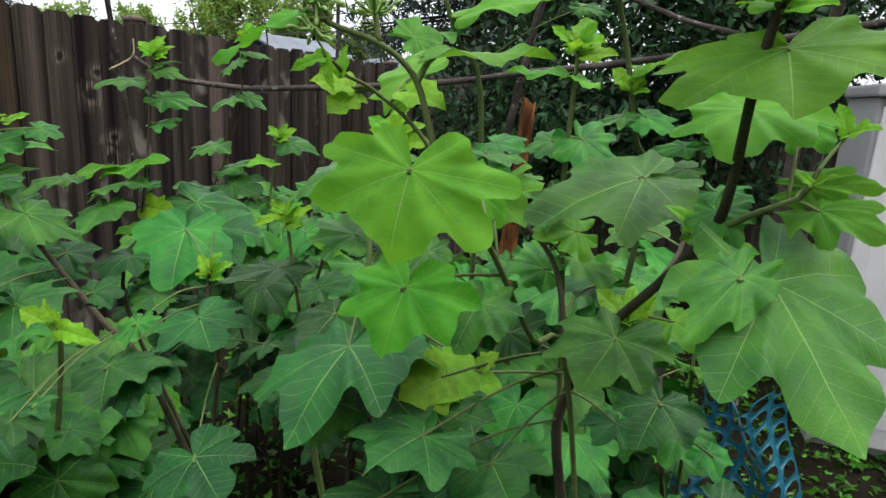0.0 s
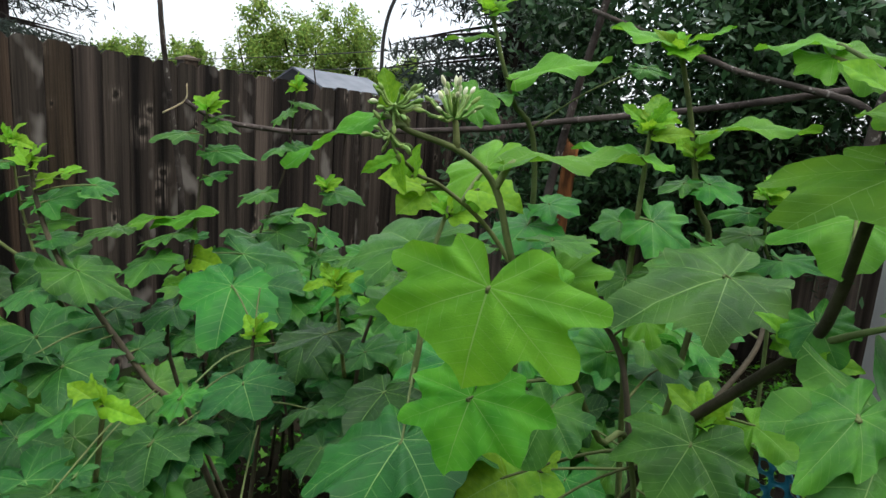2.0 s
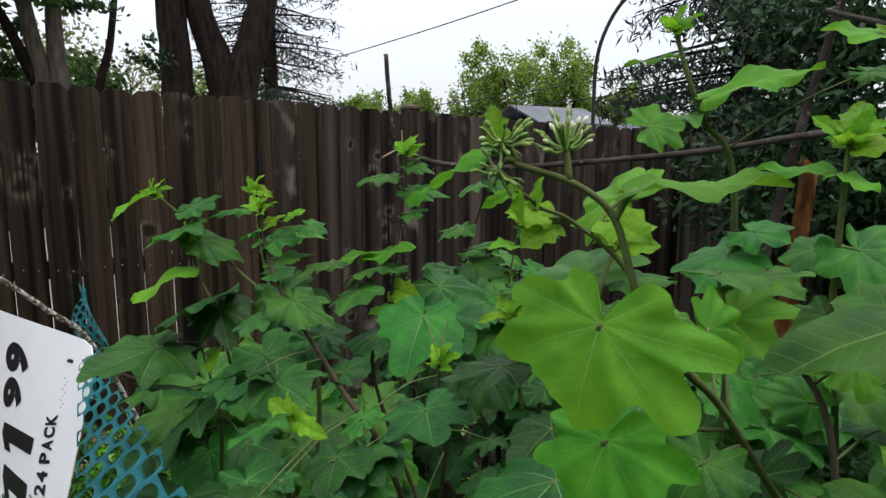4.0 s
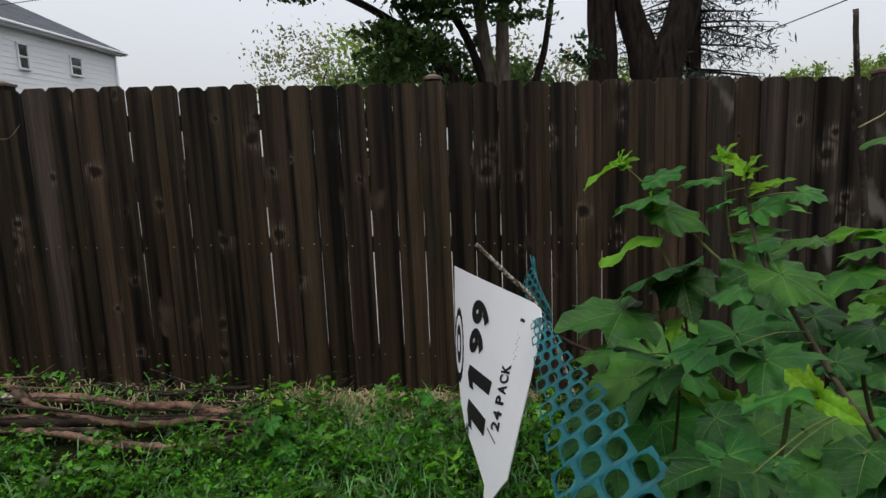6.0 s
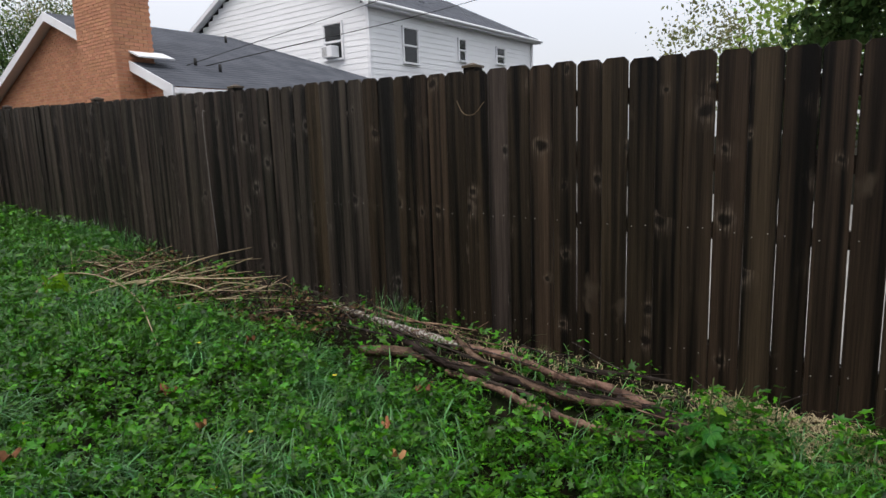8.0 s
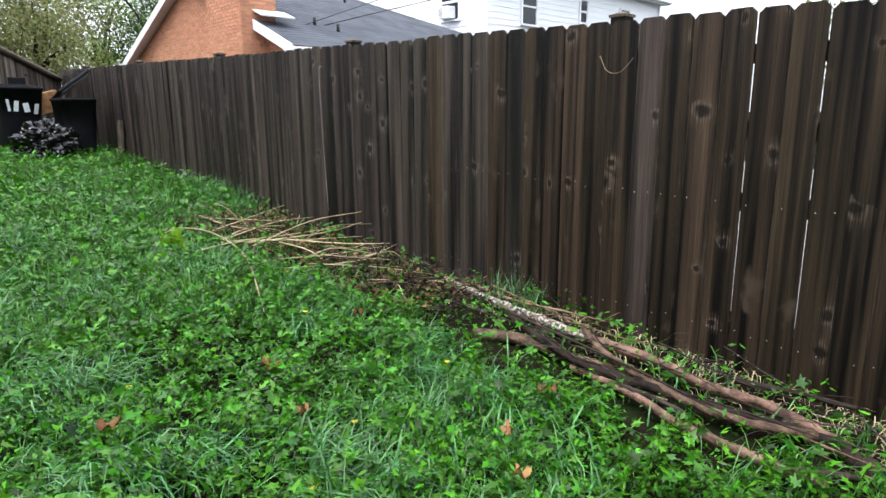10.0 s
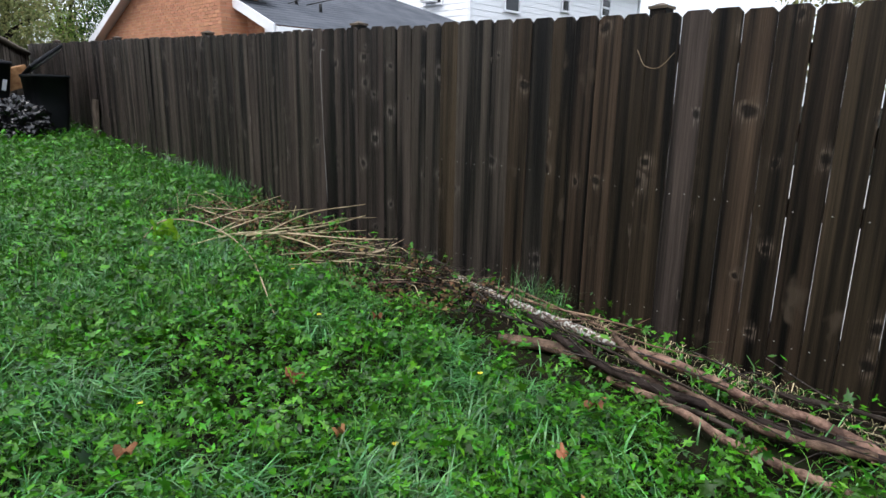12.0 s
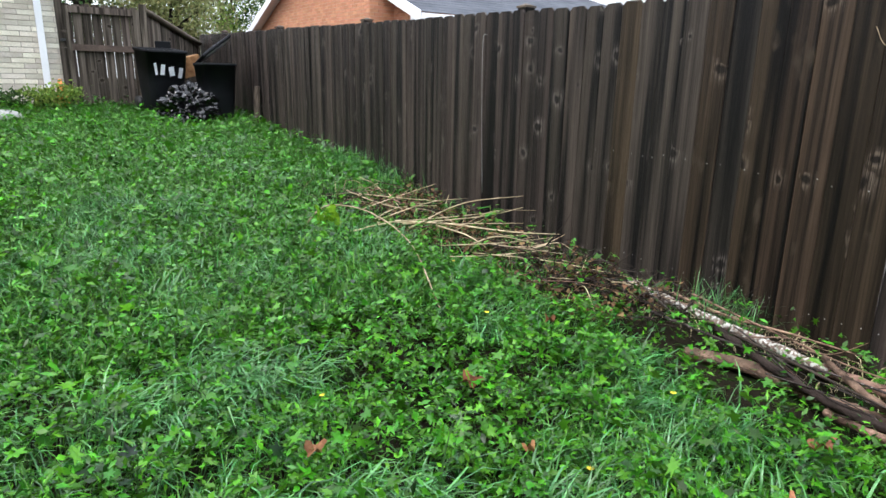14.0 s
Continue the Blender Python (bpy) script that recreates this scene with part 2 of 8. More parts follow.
M["trunk"] = mat("tree_bark", (0.007, 0.006, 0.0055), (0.032, 0.026, 0.022), 5, 30, (3, 3, 0.7), 0.95, 1.0, 0.2, spec=0.05)
M["pale_trunk"] = mat("pale_tree_bark", (0.06, 0.052, 0.044), (0.14, 0.12, 0.10), 5, 30, (3, 3, 0.7), 0.95, 1.0, 0.2, spec=0.05)
M["rust"] = mat("rotten_orange_wood", (0.05, 0.02, 0.010), (0.21, 0.075, 0.03), 9, 40, (2, 2, 0.6), 0.9, 1.0, 0.2, contrast=1.5, spec=0.05)
M["leaf"] = mat("nightshade_leaf", (0.013, 0.095, 0.015), (0.056, 0.215, 0.022), 2.2, 60, rough=0.32, bump=0.25, vary=0.28, hue=0.02, translucent=0.27, veins=True, spots=(5.0, 0.66, (0.05, 0.17, 0.03)), spec=0.2, grain=0.4)
# brightened copy of the leaf green for upper leaves: light put into the colour
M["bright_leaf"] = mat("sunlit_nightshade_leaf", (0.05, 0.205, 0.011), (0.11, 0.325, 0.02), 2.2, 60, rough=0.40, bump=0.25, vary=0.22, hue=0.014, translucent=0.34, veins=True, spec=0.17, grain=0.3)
# darkened copy of the leaf green: shade put into the colour of low leaves
M["shaded_leaf"] = mat("shaded_nightshade_leaf", (0.006, 0.050, 0.010), (0.022, 0.105, 0.016), 2.2, 60, rough=0.34, bump=0.2, vary=0.4, hue=0.016, translucent=0.16, veins=True, spec=0.17, grain=0.3)
M["young"] = mat("young_nightshade_leaf", (0.09, 0.27, 0.012), (0.17, 0.38, 0.02), 9, 80, rough=0.55, bump=0.14, vary=0.22, hue=0.018, translucent=0.4, veins=True, spec=0.2, grain=0.28)
M["stem"] = mat("green_stem", (0.075, 0.10, 0.035), (0.12, 0.16, 0.055), 20, 120, rough=0.7, bump=0.3, spec=0.15)
M["wood_stem"] = mat("purplish_stem", (0.035, 0.032, 0.022), (0.085, 0.075, 0.05), 20, 120, rough=0.7, bump=0.3, spec=0.1)
M["petal"] = mat("bud", (0.62, 0.66, 0.42), (0.75, 0.76, 0.6), 20, 90, rough=0.6, bump=0.1, vary=0.1)
M["calyx"] = mat("green_calyx", (0.15, 0.26, 0.06), (0.24, 0.36, 0.11), 20, 90, rough=0.6, bump=0.1, vary=0.2)
M["maple"] = mat("maple_foliage", (0.022, 0.052, 0.014), (0.058, 0.108, 0.03), 0.7, 20, rough=0.6, vary=0.5, hue=0.02, by="island", translucent=0.3, bump=0, spec=0.1)
M["lime_tree"] = mat("light_tree_foliage", (0.09, 0.17, 0.03), (0.22, 0.32, 0.075), 0.5, 20, rough=0.6, vary=0.5, hue=0.025, by="island", translucent=0.42, bump=0, spec=0.1)
M["autumn"] = mat("turning_foliage", (0.10, 0.13, 0.045), (0.20, 0.20, 0.085), 0.5, 20, rough=0.6, vary=0.5, hue=0.035, by="island", translucent=0.3, bump=0, spec=0.1)
M["yew"] = mat("dark_evergreen", (0.012, 0.036, 0.016), (0.042, 0.098, 0.036), 1.2, 20, rough=0.42, vary=0.6, hue=0.02, by="island", translucent=0.15, bump=0, spec=0.2)
M["spruce"] = mat("spruce_needles", (0.022, 0.034, 0.028), (0.06, 0.076, 0.062), 1.0, 20, rough=0.7, vary=0.5, hue=0.02, by="island", bump=0, spec=0.05)
M["siding"] = mat("white_siding", (0.74, 0.755, 0.775), (0.81, 0.825, 0.845), 0.6, 30, rough=0.55, vary=0.03, bump=0.05, grain=0.1)
M["white_trim"] = mat("white_paint", (0.7, 0.72, 0.75), (0.8, 0.81, 0.83), 1.0, 30, rough=0.5, vary=0.04, bump=0.05, grain=0.15)
M["shingle"] = mat("asphalt_shingle", (0.062, 0.068, 0.08), (0.10, 0.108, 0.125), 1.5, 40, (1, 1, 1), 0.9, 0.5, 0.1, 0.0, spec=0.1, grain=0.9)
M["mortar"] = mat("mortar", (0.33, 0.22, 0.155), (0.42, 0.29, 0.21), 4, 80, rough=0.95, bump=0.5, spec=0.05)
M["cream_brick"] = mat("cream_brick", (0.55, 0.5, 0.41), (0.70, 0.66, 0.57), 3, 60, rough=0.85, bump=0.4, vary=0.2)
M["teal"] = mat("teal_plastic_netting", (0.007, 0.085, 0.11), (0.016, 0.14, 0.18), 4, 60, rough=0.4, bump=0.1, vary=0.1, translucent=0.15)
M["sign"] = mat("white_corrugated_plastic", (0.74, 0.77, 0.82), (0.78, 0.80, 0.85), 3, 14, rough=0.4, bump=0.03, vary=0.02, grain=0.04)
M["ink"] = mat("black_ink", (0.009, 0.009, 0.011), (0.016, 0.016, 0.018), 5, 50, rough=0.45, bump=0.02, vary=0.05)
M["bin"] = mat("black_bin_plastic", (0.005, 0.0055, 0.0065), (0.011, 0.012, 0.014), 3, 60, rough=0.5, bump=0.1, vary=0.1, spec=0.12, grain=0.15)
M["bag"] = mat("black_bag_film", (0.002, 0.002, 0.0025), (0.005, 0.005, 0.006), 3, 30, rough=0.14, bump=0.3, vary=0.1, spec=0.45)
M["spray"] = mat("white_spray_paint", (0.6, 0.62, 0.66), (0.75, 0.76, 0.78), 9, 80, rough=0.7, bump=0.1, grain=0.15)
M["wire"] = mat("cable_rubber", (0.02, 0.02, 0.02), (0.035, 0.035, 0.035), 5, 60, rough=0.6, bump=0.05)
M["withered"] = mat("withered_brown_leaf", (0.035, 0.02, 0.011), (0.16, 0.10, 0.05), 14, 90, rough=0.8, bump=0.3, vary=0.5, spec=0.08, by="island")
M["leaf_dry"] = mat("dry_fallen_leaf", (0.17, 0.075, 0.032), (0.36, 0.19, 0.095), 14, 90, rough=0.75, bump=0.3, vary=0.3, spec=0.1)
M["plastic_white"] = mat("white_cabinet_plastic", (0.62, 0.60, 0.60), (0.72, 0.70, 0.70), 2, 60, rough=0.5, bump=0.05, vary=0.02, grain=0.15)
M["plastic_grey"] = mat("grey_cabinet_plastic", (0.27, 0.27, 0.26), (0.36, 0.36, 0.35), 2, 60, rough=0.6, bump=0.05, vary=0.02, grain=0.15)
M["metal_roof"] = mat("shed_roof", (0.09, 0.10, 0.12), (0.15, 0.16, 0.185), 2, 60, rough=0.6, bump=0.1, spec=0.1)
M["yellow"] = mat("yellow_petal", (0.55, 0.42, 0.03), (0.75, 0.6, 0.06), 20, 90, rough=0.6, bump=0.1)
M["orange"] = mat("orange_plastic", (0.6, 0.13, 0.04), (0.75, 0.2, 0.07), 5, 60, rough=0.5)
M["galv"] = mat("galvanised_wire", (0.3, 0.3, 0.3), (0.42, 0.42, 0.42), 9, 60, rough=0.5, metal=0.6)
gl = bpy.data.materials.new("window_glass"); gl.use_nodes = True
gb = gl.node_tree.nodes["Principled BSDF"]
gb.inputs["Base Color"].default_value = (0.012, 0.014, 0.017, 1)
gb.inputs["Roughness"].default_value = 0.06
gb.inputs["Specular IOR Level"].default_value = 0.4
M["glass"] = gl


# ---------------- mesh helpers ----------------
def mesh_from(name, verts, faces, material=None, smooth=False, uv=None):
    me = bpy.data.meshes.new(name)
    me.from_pydata([tuple(v) for v in verts], [], [tuple(f) for f in faces])
    if material:
        me.materials.append(M[material])
    if smooth:
        me.polygons.foreach_set("use_smooth", [True] * len(me.polygons))
    if uv is not None:
        layer = me.uv_layers.new(name="UVMap")
        idx = np.empty(len(me.loops), dtype=np.int32)
        me.loops.foreach_get("vertex_index", idx)
        layer.data.foreach_set("uv", np.asarray(uv, dtype=np.float32)[idx].ravel())
    me.update()
    return me


def mesh_fast(name, verts, quads, material, smooth=False):
    """verts (N,3), quads (M,k) with one k."""
    me = bpy.data.meshes.new(name)
    verts, quads = np.asarray(verts, dtype=np.float32), np.asarray(quads, dtype=np.int32)
    k = quads.shape[1]
    me.vertices.add(len(verts)); me.vertices.foreach_set("co", verts.ravel())
    me.loops.add(quads.size); me.loops.foreach_set("vertex_index", quads.ravel())
    me.polygons.add(len(quads))
    me.polygons.foreach_set("loop_start", np.arange(0, quads.size, k, dtype=np.int32))
    me.polygons.foreach_set("loop_total", np.full(len(quads), k, dtype=np.int32))
    if smooth:
        me.polygons.foreach_set("use_smooth", np.ones(len(quads), dtype=bool))
    me.materials.append(M[material])
    me.update(calc_edges=True)
    return me


def thing(name, label, category, group="", kind="", at=(0, 0, 0), m=None):
    ob = new(name)
    ob.empty_display_size = 0.1
    ob.matrix_world = m if m is not None else Matrix.Translation(at)
    return tagged(ob, label, category, group, kind)


def under(name, me, parent=None, label="", m=None):
    """A mesh object under a thing; m is in the thing's own space."""
    ob = new(name, me)
    if parent:
        ob.parent = parent
    if m is not None:
        ob.matrix_local = m
    if label:
        tagged(ob, label)
    return ob


def box_data(x0, x1, y0, y1, z0, z1, bevel=0.0):
    bm = bmesh.new()
    bmesh.ops.create_cube(bm, size=1.0, matrix=Matrix.Translation(((x0 + x1) / 2, (y0 + y1) / 2, (z0 + z1) / 2)) @ Matrix.Diagonal((x1 - x0, y1 - y0, z1 - z0, 1)))
    if bevel:
        bmesh.ops.bevel(bm, geom=bm.edges[:], offset=bevel, segments=2, affect="EDGES", profile=0.6)
    return bm


def bm_mesh(name, bm, material, smooth=False):
    me = bpy.data.meshes.new(name)
    bm.to_mesh(me)
    bm.free()
    me.materials.append(M[material])
    if smooth:
        me.polygons.foreach_set("use_smooth", [True] * len(me.polygons))
    return me


def boxm(name, dims, material, bevel=0.0):
    return bm_mesh(name, box_data(*dims, bevel=bevel), material)


def spline(points, n=6):
    """Catmull-Rom through the points."""
    p = [Vector(q) for q in points]
    if len(p) < 3:
        return [p[0].lerp(p[-1], i / n) for i in range(n + 1)]
    p = [p[0] * 2 - p[1]] + p + [p[-1] * 2 - p[-2]]
    out = []
    for i in range(1, len(p) - 2):
        for j in range(n):
            t = j / n
            a, b, c, d = p[i - 1], p[i], p[i + 1], p[i + 2]
            out.append(0.5 * (2 * b + (c - a) * t + (2 * a - 5 * b + 4 * c - d) * t * t + (3 * b - a - 3 * c + d) * t ** 3))
    out.append(p[-2])
    return out


def tube_data(points, r0, r1, sides=8, n=6, knob=0.0, seed=0):
    pts = spline(points, n)
    rg = random.Random(seed)
    vs, fs = [], []
    ref = Vector((0.31, 0.2, 0.93)).normalized()
    for i, p in enumerate(pts):
        d = (pts[min(i + 1, len(pts) - 1)] - pts[max(i - 1, 0)]).normalized()
        if abs(d.dot(ref)) > 0.96:
            ref = Vector((0.9, -0.3, 0.2)).normalized()
        a = d.cross(ref).normalized()
        b = d.cross(a)
        t = i / (len(pts) - 1)
        r = r0 + (r1 - r0) * t
        for s in range(sides):
            an = 2 * math.pi * s / sides
            rr = r * (1 + knob * (rg.random() - 0.5))
            vs.append(p + (a * math.cos(an) + b * math.sin(an)) * rr)
    for i in range(len(pts) - 1):
        for s in range(sides):
            s2 = (s + 1) % sides
            fs.append((i * sides + s, i * sides + s2, (i + 1) * sides + s2, (i + 1) * sides + s))
    fs.append(tuple(range(sides))[::-1])
    fs.append(tuple(range((len(pts) - 1) * sides, len(pts) * sides)))
    return vs, fs


def tube(name, points, r0, r1, material, sides=8, n=6, knob=0.0, seed=0):
    vs, fs = tube_data(points, r0, r1, sides, n, knob, seed)
    return mesh_from(name, vs, fs, material, smooth=True)


def joined(name, pieces, material, smooth=True):
    vs, fs = [], []
    for v, f in pieces:
        k = len(vs)
        vs += list(v)
        fs += [tuple(i + k for i in q) for q in f]
    return mesh_from(name, vs, fs, material, smooth)


def leaf_cloud(name, centres, size, material, rg, up=0.3, aspect=0.55):
    """One mesh of small folded leaves at the centres."""
    c = np.asarray(centres, dtype=np.float64)
    k = len(c)
    d = rg.normal(size=(k, 3)); d[:, 2] -= 0.25
    d /= np.linalg.norm(d, axis=1)[:, None]
    nn = rg.normal(size=(k, 3)); nn[:, 2] += up * 2
    s = np.cross(d, nn); s /= np.linalg.norm(s, axis=1)[:, None] + 1e-9
    nn = np.cross(s, d)
    L = size * rg.uniform(0.6, 1.35, size=(k, 1))
    w = L * aspect * 0.5
    v = np.stack([c - d * L * 0.5, c + s * w - nn * w * 0.25, c + d * L * 0.5, c - s * w - nn * w * 0.25], axis=1).reshape(-1, 3)
    i = np.arange(k)[:, None] * 4
    q = np.concatenate([i + np.array([[0, 1, 2]]), i + np.array([[0, 2, 3]])])
    return mesh_fast(name, v, q, material)


# ---------------- ground ----------------
def ground_z(x, y):
    if y < 0:
        yy = min(-y, 16.0)
        return -0.02 + 0.055 * yy + 0.002 * yy * yy
    return -0.02 - 0.02 * min(y, 8.0)


def lumpy(x, y):
    return ground_z(x, y) + 0.02 * noise.noise(Vector((x * 0.9, y * 0.9, 0.3))) + 0.01 * noise.noise(Vector((x * 3, y * 3, 1.7)))


def spread(near, far, steps, last):
    a = list(np.arange(near, far + 1e-6, steps))
    return [-last, -last / 3, -last / 8, near - 6] + a + [far + 6, last / 8, last / 3, last]


gx, gy = spread(-9, 7, 0.2, 400.0), spread(-16, 9, 0.2, 400.0)
gv = [(x, y, lumpy(x, y)) for y in gy for x in gx]
gf = [(j * len(gx) + i, j * len(gx) + i + 1, (j + 1) * len(gx) + i + 1, (j + 1) * len(gx) + i) for j in range(len(gy) - 1) for i in range(len(gx) - 1)]
tagged(under("ground", mesh_from("ground", gv, gf, "soil", True)), "sloping back yard ground of dark soil under lawn", "ground", kind="structure")

# ---------------- fence ----------------
FX = -3.4


def fence_top(y):
    return 1.81 - 0.029 * y


def picket_mesh(name, w, h, seed, material):
    """Dog-eared cedar picket, slightly cupped, face towards +x, foot at the origin."""
    rg = random.Random(seed)
    t, ear = 0.016, 0.024
    cup = rg.uniform(-0.004, 0.0045)
    nip = rg.uniform(-0.003, 0.003)
    cols = (-0.5, -0.47, -0.25, 0.0, 0.25, 0.47, 0.5)
    rows = (0.0, 0.25, 0.5, 0.75, h - ear * 0.55, h)
    vs, fs = [], []
    for side in (0, 1):
        for z in rows:
            half = w / 2 - (ear if z > h - 1e-6 else 0)
            for c in cols:
                y = c * 2 * half + (nip * z if abs(c) < 0.4 else 0)
                x = cup * (1 - 4 * c * c) - (0.003 if abs(c) > 0.48 else 0)
                vs.append((x if side == 0 else -t, y, z))
    m, n = len(cols), len(rows)
    k = m * n
    for i in range(n - 1):
        for q in range(m - 1):
            a = i * m + q
            fs += [(a, a + 1, a + m + 1, a + m), (k + a + m, k + a + m + 1, k + a + 1, k + a)]
    rim = list(range(m)) + [i * m + m - 1 for i in range(1, n)] + [(n - 1) * m + q for q in range(m - 2, -1, -1)] + [i * m for i in range(n - 2, 0, -1)]
    fs += [(rim[i], k + rim[i], k + rim[(i + 1) % len(rim)], rim[(i + 1) % len(rim)]) for i in range(len(rim))]
    return mesh_from(name, vs, fs, material)


def build_fence(name, label, p0, p1, top, posts, joints, gap_at, rails, rg, material="cedar", worn=None):
    """Board fence from p0 to p1 (plan); one board between each two joints, posts at the given run lengths."""
    a, b = Vector((*p0, 0)), Vector((*p1, 0))
    run = (b - a).length
    way = (b - a).normalized()
    ang = math.atan2(way.y, way.x) - math.pi / 2
    f = thing(name, label, "fence")
    pm = {}
    for k, (s0, s1) in enumerate(zip(joints, joints[1:])):
        s = (s0 + s1) / 2
        pos = a + way * s
        zt, zb = top(pos, s), lumpy(pos.x, pos.y) - 0.04
        h = zt - zb + rg.uniform(-0.008, 0.008)
        w = round(s1 - s0 - gap_at(pos, s), 3)
        skin = material
        if worn is not None:
            skin = "worn_cedar" if pos.y > worn + rg.uniform(-0.7, 0.7) else "cool_cedar" if pos.y < -3.0 + rg.uniform(-1.6, 1.4) else material
        key = (w, k % 5, skin)
        if key not in pm:
            pm[key] = picket_mesh("picket", w, 1.0, k, skin)
        off = rg.uniform(-0.004, 0.004)
        under("picket", pm[key], f, "", Matrix.Translation((pos.x + off, pos.y, zb)) @ Matrix.Rotation(ang + rg.uniform(-0.05, 0.05), 4, "Z") @ Matrix.Rotation(rg.uniform(-0.002, 0.002), 4, "X") @ Matrix.Diagonal((1, 1, h, 1)))
    for r in rails:
        q0, q1 = a, b
        z0, z1 = top(q0, 0) - r, top(q1, run) - r
        n = Vector((-math.cos(ang), -math.sin(ang), 0))
        c0, c1 = q0 + n * 0.036, q1 + n * 0.036
        vs = []
        for c, z in ((c0, z0), (c1, z1)):
            for dn, dz in ((-0.019, -0.044), (0.019, -0.044), (0.019, 0.044), (-0.019, 0.044)):
                vs.append((c.x + n.x * dn, c.y + n.y * dn, z + dz))
        under("rail", mesh_from("rail", vs, [(0, 1, 2, 3), (7, 6, 5, 4), (0, 4, 5, 1), (1, 5, 6, 2), (2, 6, 7, 3), (3, 7, 4, 0)], material), f)
    post = boxm("post", (-0.045, 0.045, -0.045, 0.045, 0, 1), material, 0.004)
    bm = bmesh.new()
    bmesh.ops.create_cone(bm, cap_ends=True, segments=4, radius1=0.074, radius2=0.012, depth=0.02, matrix=Matrix.Translation((0, 0, 0.02)) @ Matrix.Rotation(math.pi / 4, 4, "Z"))
    bmesh.ops.create_cube(bm, size=1, matrix=Matrix.Translation((0, 0, 0.006)) @ Matrix.Diagonal((0.104, 0.104, 0.014, 1)))
    cap = bm_mesh("post_cap", bm, "cap")
    for q in posts:
        pos = a + way * q
        n = Vector((-math.cos(ang), -math.sin(ang), 0))
        pos = pos + n * 0.062
        zb, zt = lumpy(pos.x, pos.y) - 0.05, top(pos, q) + 0.022
        under("post", post, f, "", Matrix.Translation((pos.x, pos.y, zb)) @ Matrix.Rotation(ang, 4, "Z") @ Matrix.Diagonal((1, 1, zt - zb, 1)))
        under("post_cap", cap, f, "pale pyramid post cap", Matrix.Translation((pos.x, pos.y, zt)) @ Matrix.Rotation(ang, 4, "Z"))
    return f


rf = random.Random(3)
Y0, Y1 = -13.7, 5.3
JOINT = [0.034]
while JOINT[-1] < Y1 - 0.02:
    JOINT.append(JOINT[-1] + 0.1425)
while JOINT[0] > Y0 + 0.15:
    if abs(JOINT[0] + 2.361) < 0.02:
        JOINT.insert(0, JOINT[0] - 0.165)
    else:
        JOINT.insert(0, JOINT[0] - (0.1497 if JOINT[0] > -2.3 else 0.1487))


def board_gap(p, s):
    """Open slits in the middle bays, tight boards elsewhere."""
    if -1.75 < p.y < 1.1:
        return rf.choice((0.0035, 0.004, 0.0045, 0.0045, 0.005))
    if -2.3 < p.y <= -1.75:
        return rf.choice((0.002, 0.003, 0.004))
    return rf.choice((0.001, 0.002, 0.003)) if p.y < 0 else rf.choice((0.002, 0.003, 0.004))


build_fence("privacy_fence", "tall dark-stained weathered cedar board fence with dog-eared tops", (FX, Y0), (FX, Y1), lambda p, s: fence_top(p.y),
            [2.463 * k - 0.035 - Y0 for k in range(-5, 3)], [q - Y0 for q in JOINT], board_gap, (0.20, 0.55, 0.90, 1.56), rf, worn=1.6)
build_fence("rear_fence", "grey weathered board fence at the rear of the yard", (FX, Y1), (5.0, Y1 + 0.9), lambda p, s: 1.62,
            [2.4, 4.8, 7.2], [0.1435 * k for k in range(59)], lambda p, s: 0.003, (0.2, 0.8, 1.3), rf, "grey_cedar")
# nail heads in two rows at the rails
nail = mesh_from("nail_head", [(0.0, 0.0, 0.0)] + [(-0.0005, 0.0035 * math.cos(a), 0.0035 * math.sin(a)) for a in np.linspace(0, 2 * np.pi, 9)[:-1]], [(0, 1 + i, 1 + (i + 1) % 8) for i in range(8)], "galv")
fence_ob = bpy.data.objects["privacy_fence"]
for y0_, y1_ in zip(JOINT, JOINT[1:]):
    if -4.2 < y0_ < 0.9:
        for drop in (0.90, 1.56):
            for f_ in (0.24, 0.76):
                y_ = y0_ + (y1_ - y0_) * f_ + rf.uniform(-0.008, 0.008)
                if rf.random() < 0.6:
                    under("nail_head", nail, fence_ob, "", Matrix.Translation((FX + 0.011, y_, fence_top(y_) - drop + rf.uniform(-0.015, 0.015))))


# ---------------- neighbouring houses ----------------
def siding_wall(name, a, b, z0, z1, parent, top_of=None, lap=0.2):
    """Lapped white siding from a to b (plan), each course a board of its own; top_of(u) bounds the height in a gable."""
    a, b = Vector((*a, 0)), Vector((*b, 0))
    way = (b - a).normalized()
    n = way.cross(Vector((0, 0, 1)))
    run = (b - a).length
    z = z0
    vs, fs = [], []
    while z < z1:
        zt = min(z + lap, z1)
        u0, u1 = 0.0, run
        if top_of:
            ok = [u for u in np.linspace(0, run, 121) if top_of(u) >= zt - 0.02]
            if not ok:
                break
            u0, u1 = ok[0], ok[-1]
        k = len(vs)
        for u in (u0, u1):
            p = a + way * u
            vs += [p + n * 0.022 + Vector((0, 0, z)), p + n * 0.022 + Vector((0, 0, z + 0.012)), p + n * 0.008 + Vector((0, 0, zt)), p + Vector((0, 0, zt)), p + Vector((0, 0, z))]
        fs += [(k + i, k + i + 1, k + 6 + i, k + 5 + i) for i in range(4)] + [(k + 4, k, k + 5, k + 9)]
        z += lap
    return under("siding", mesh_from("siding", vs, fs, "siding"), parent)


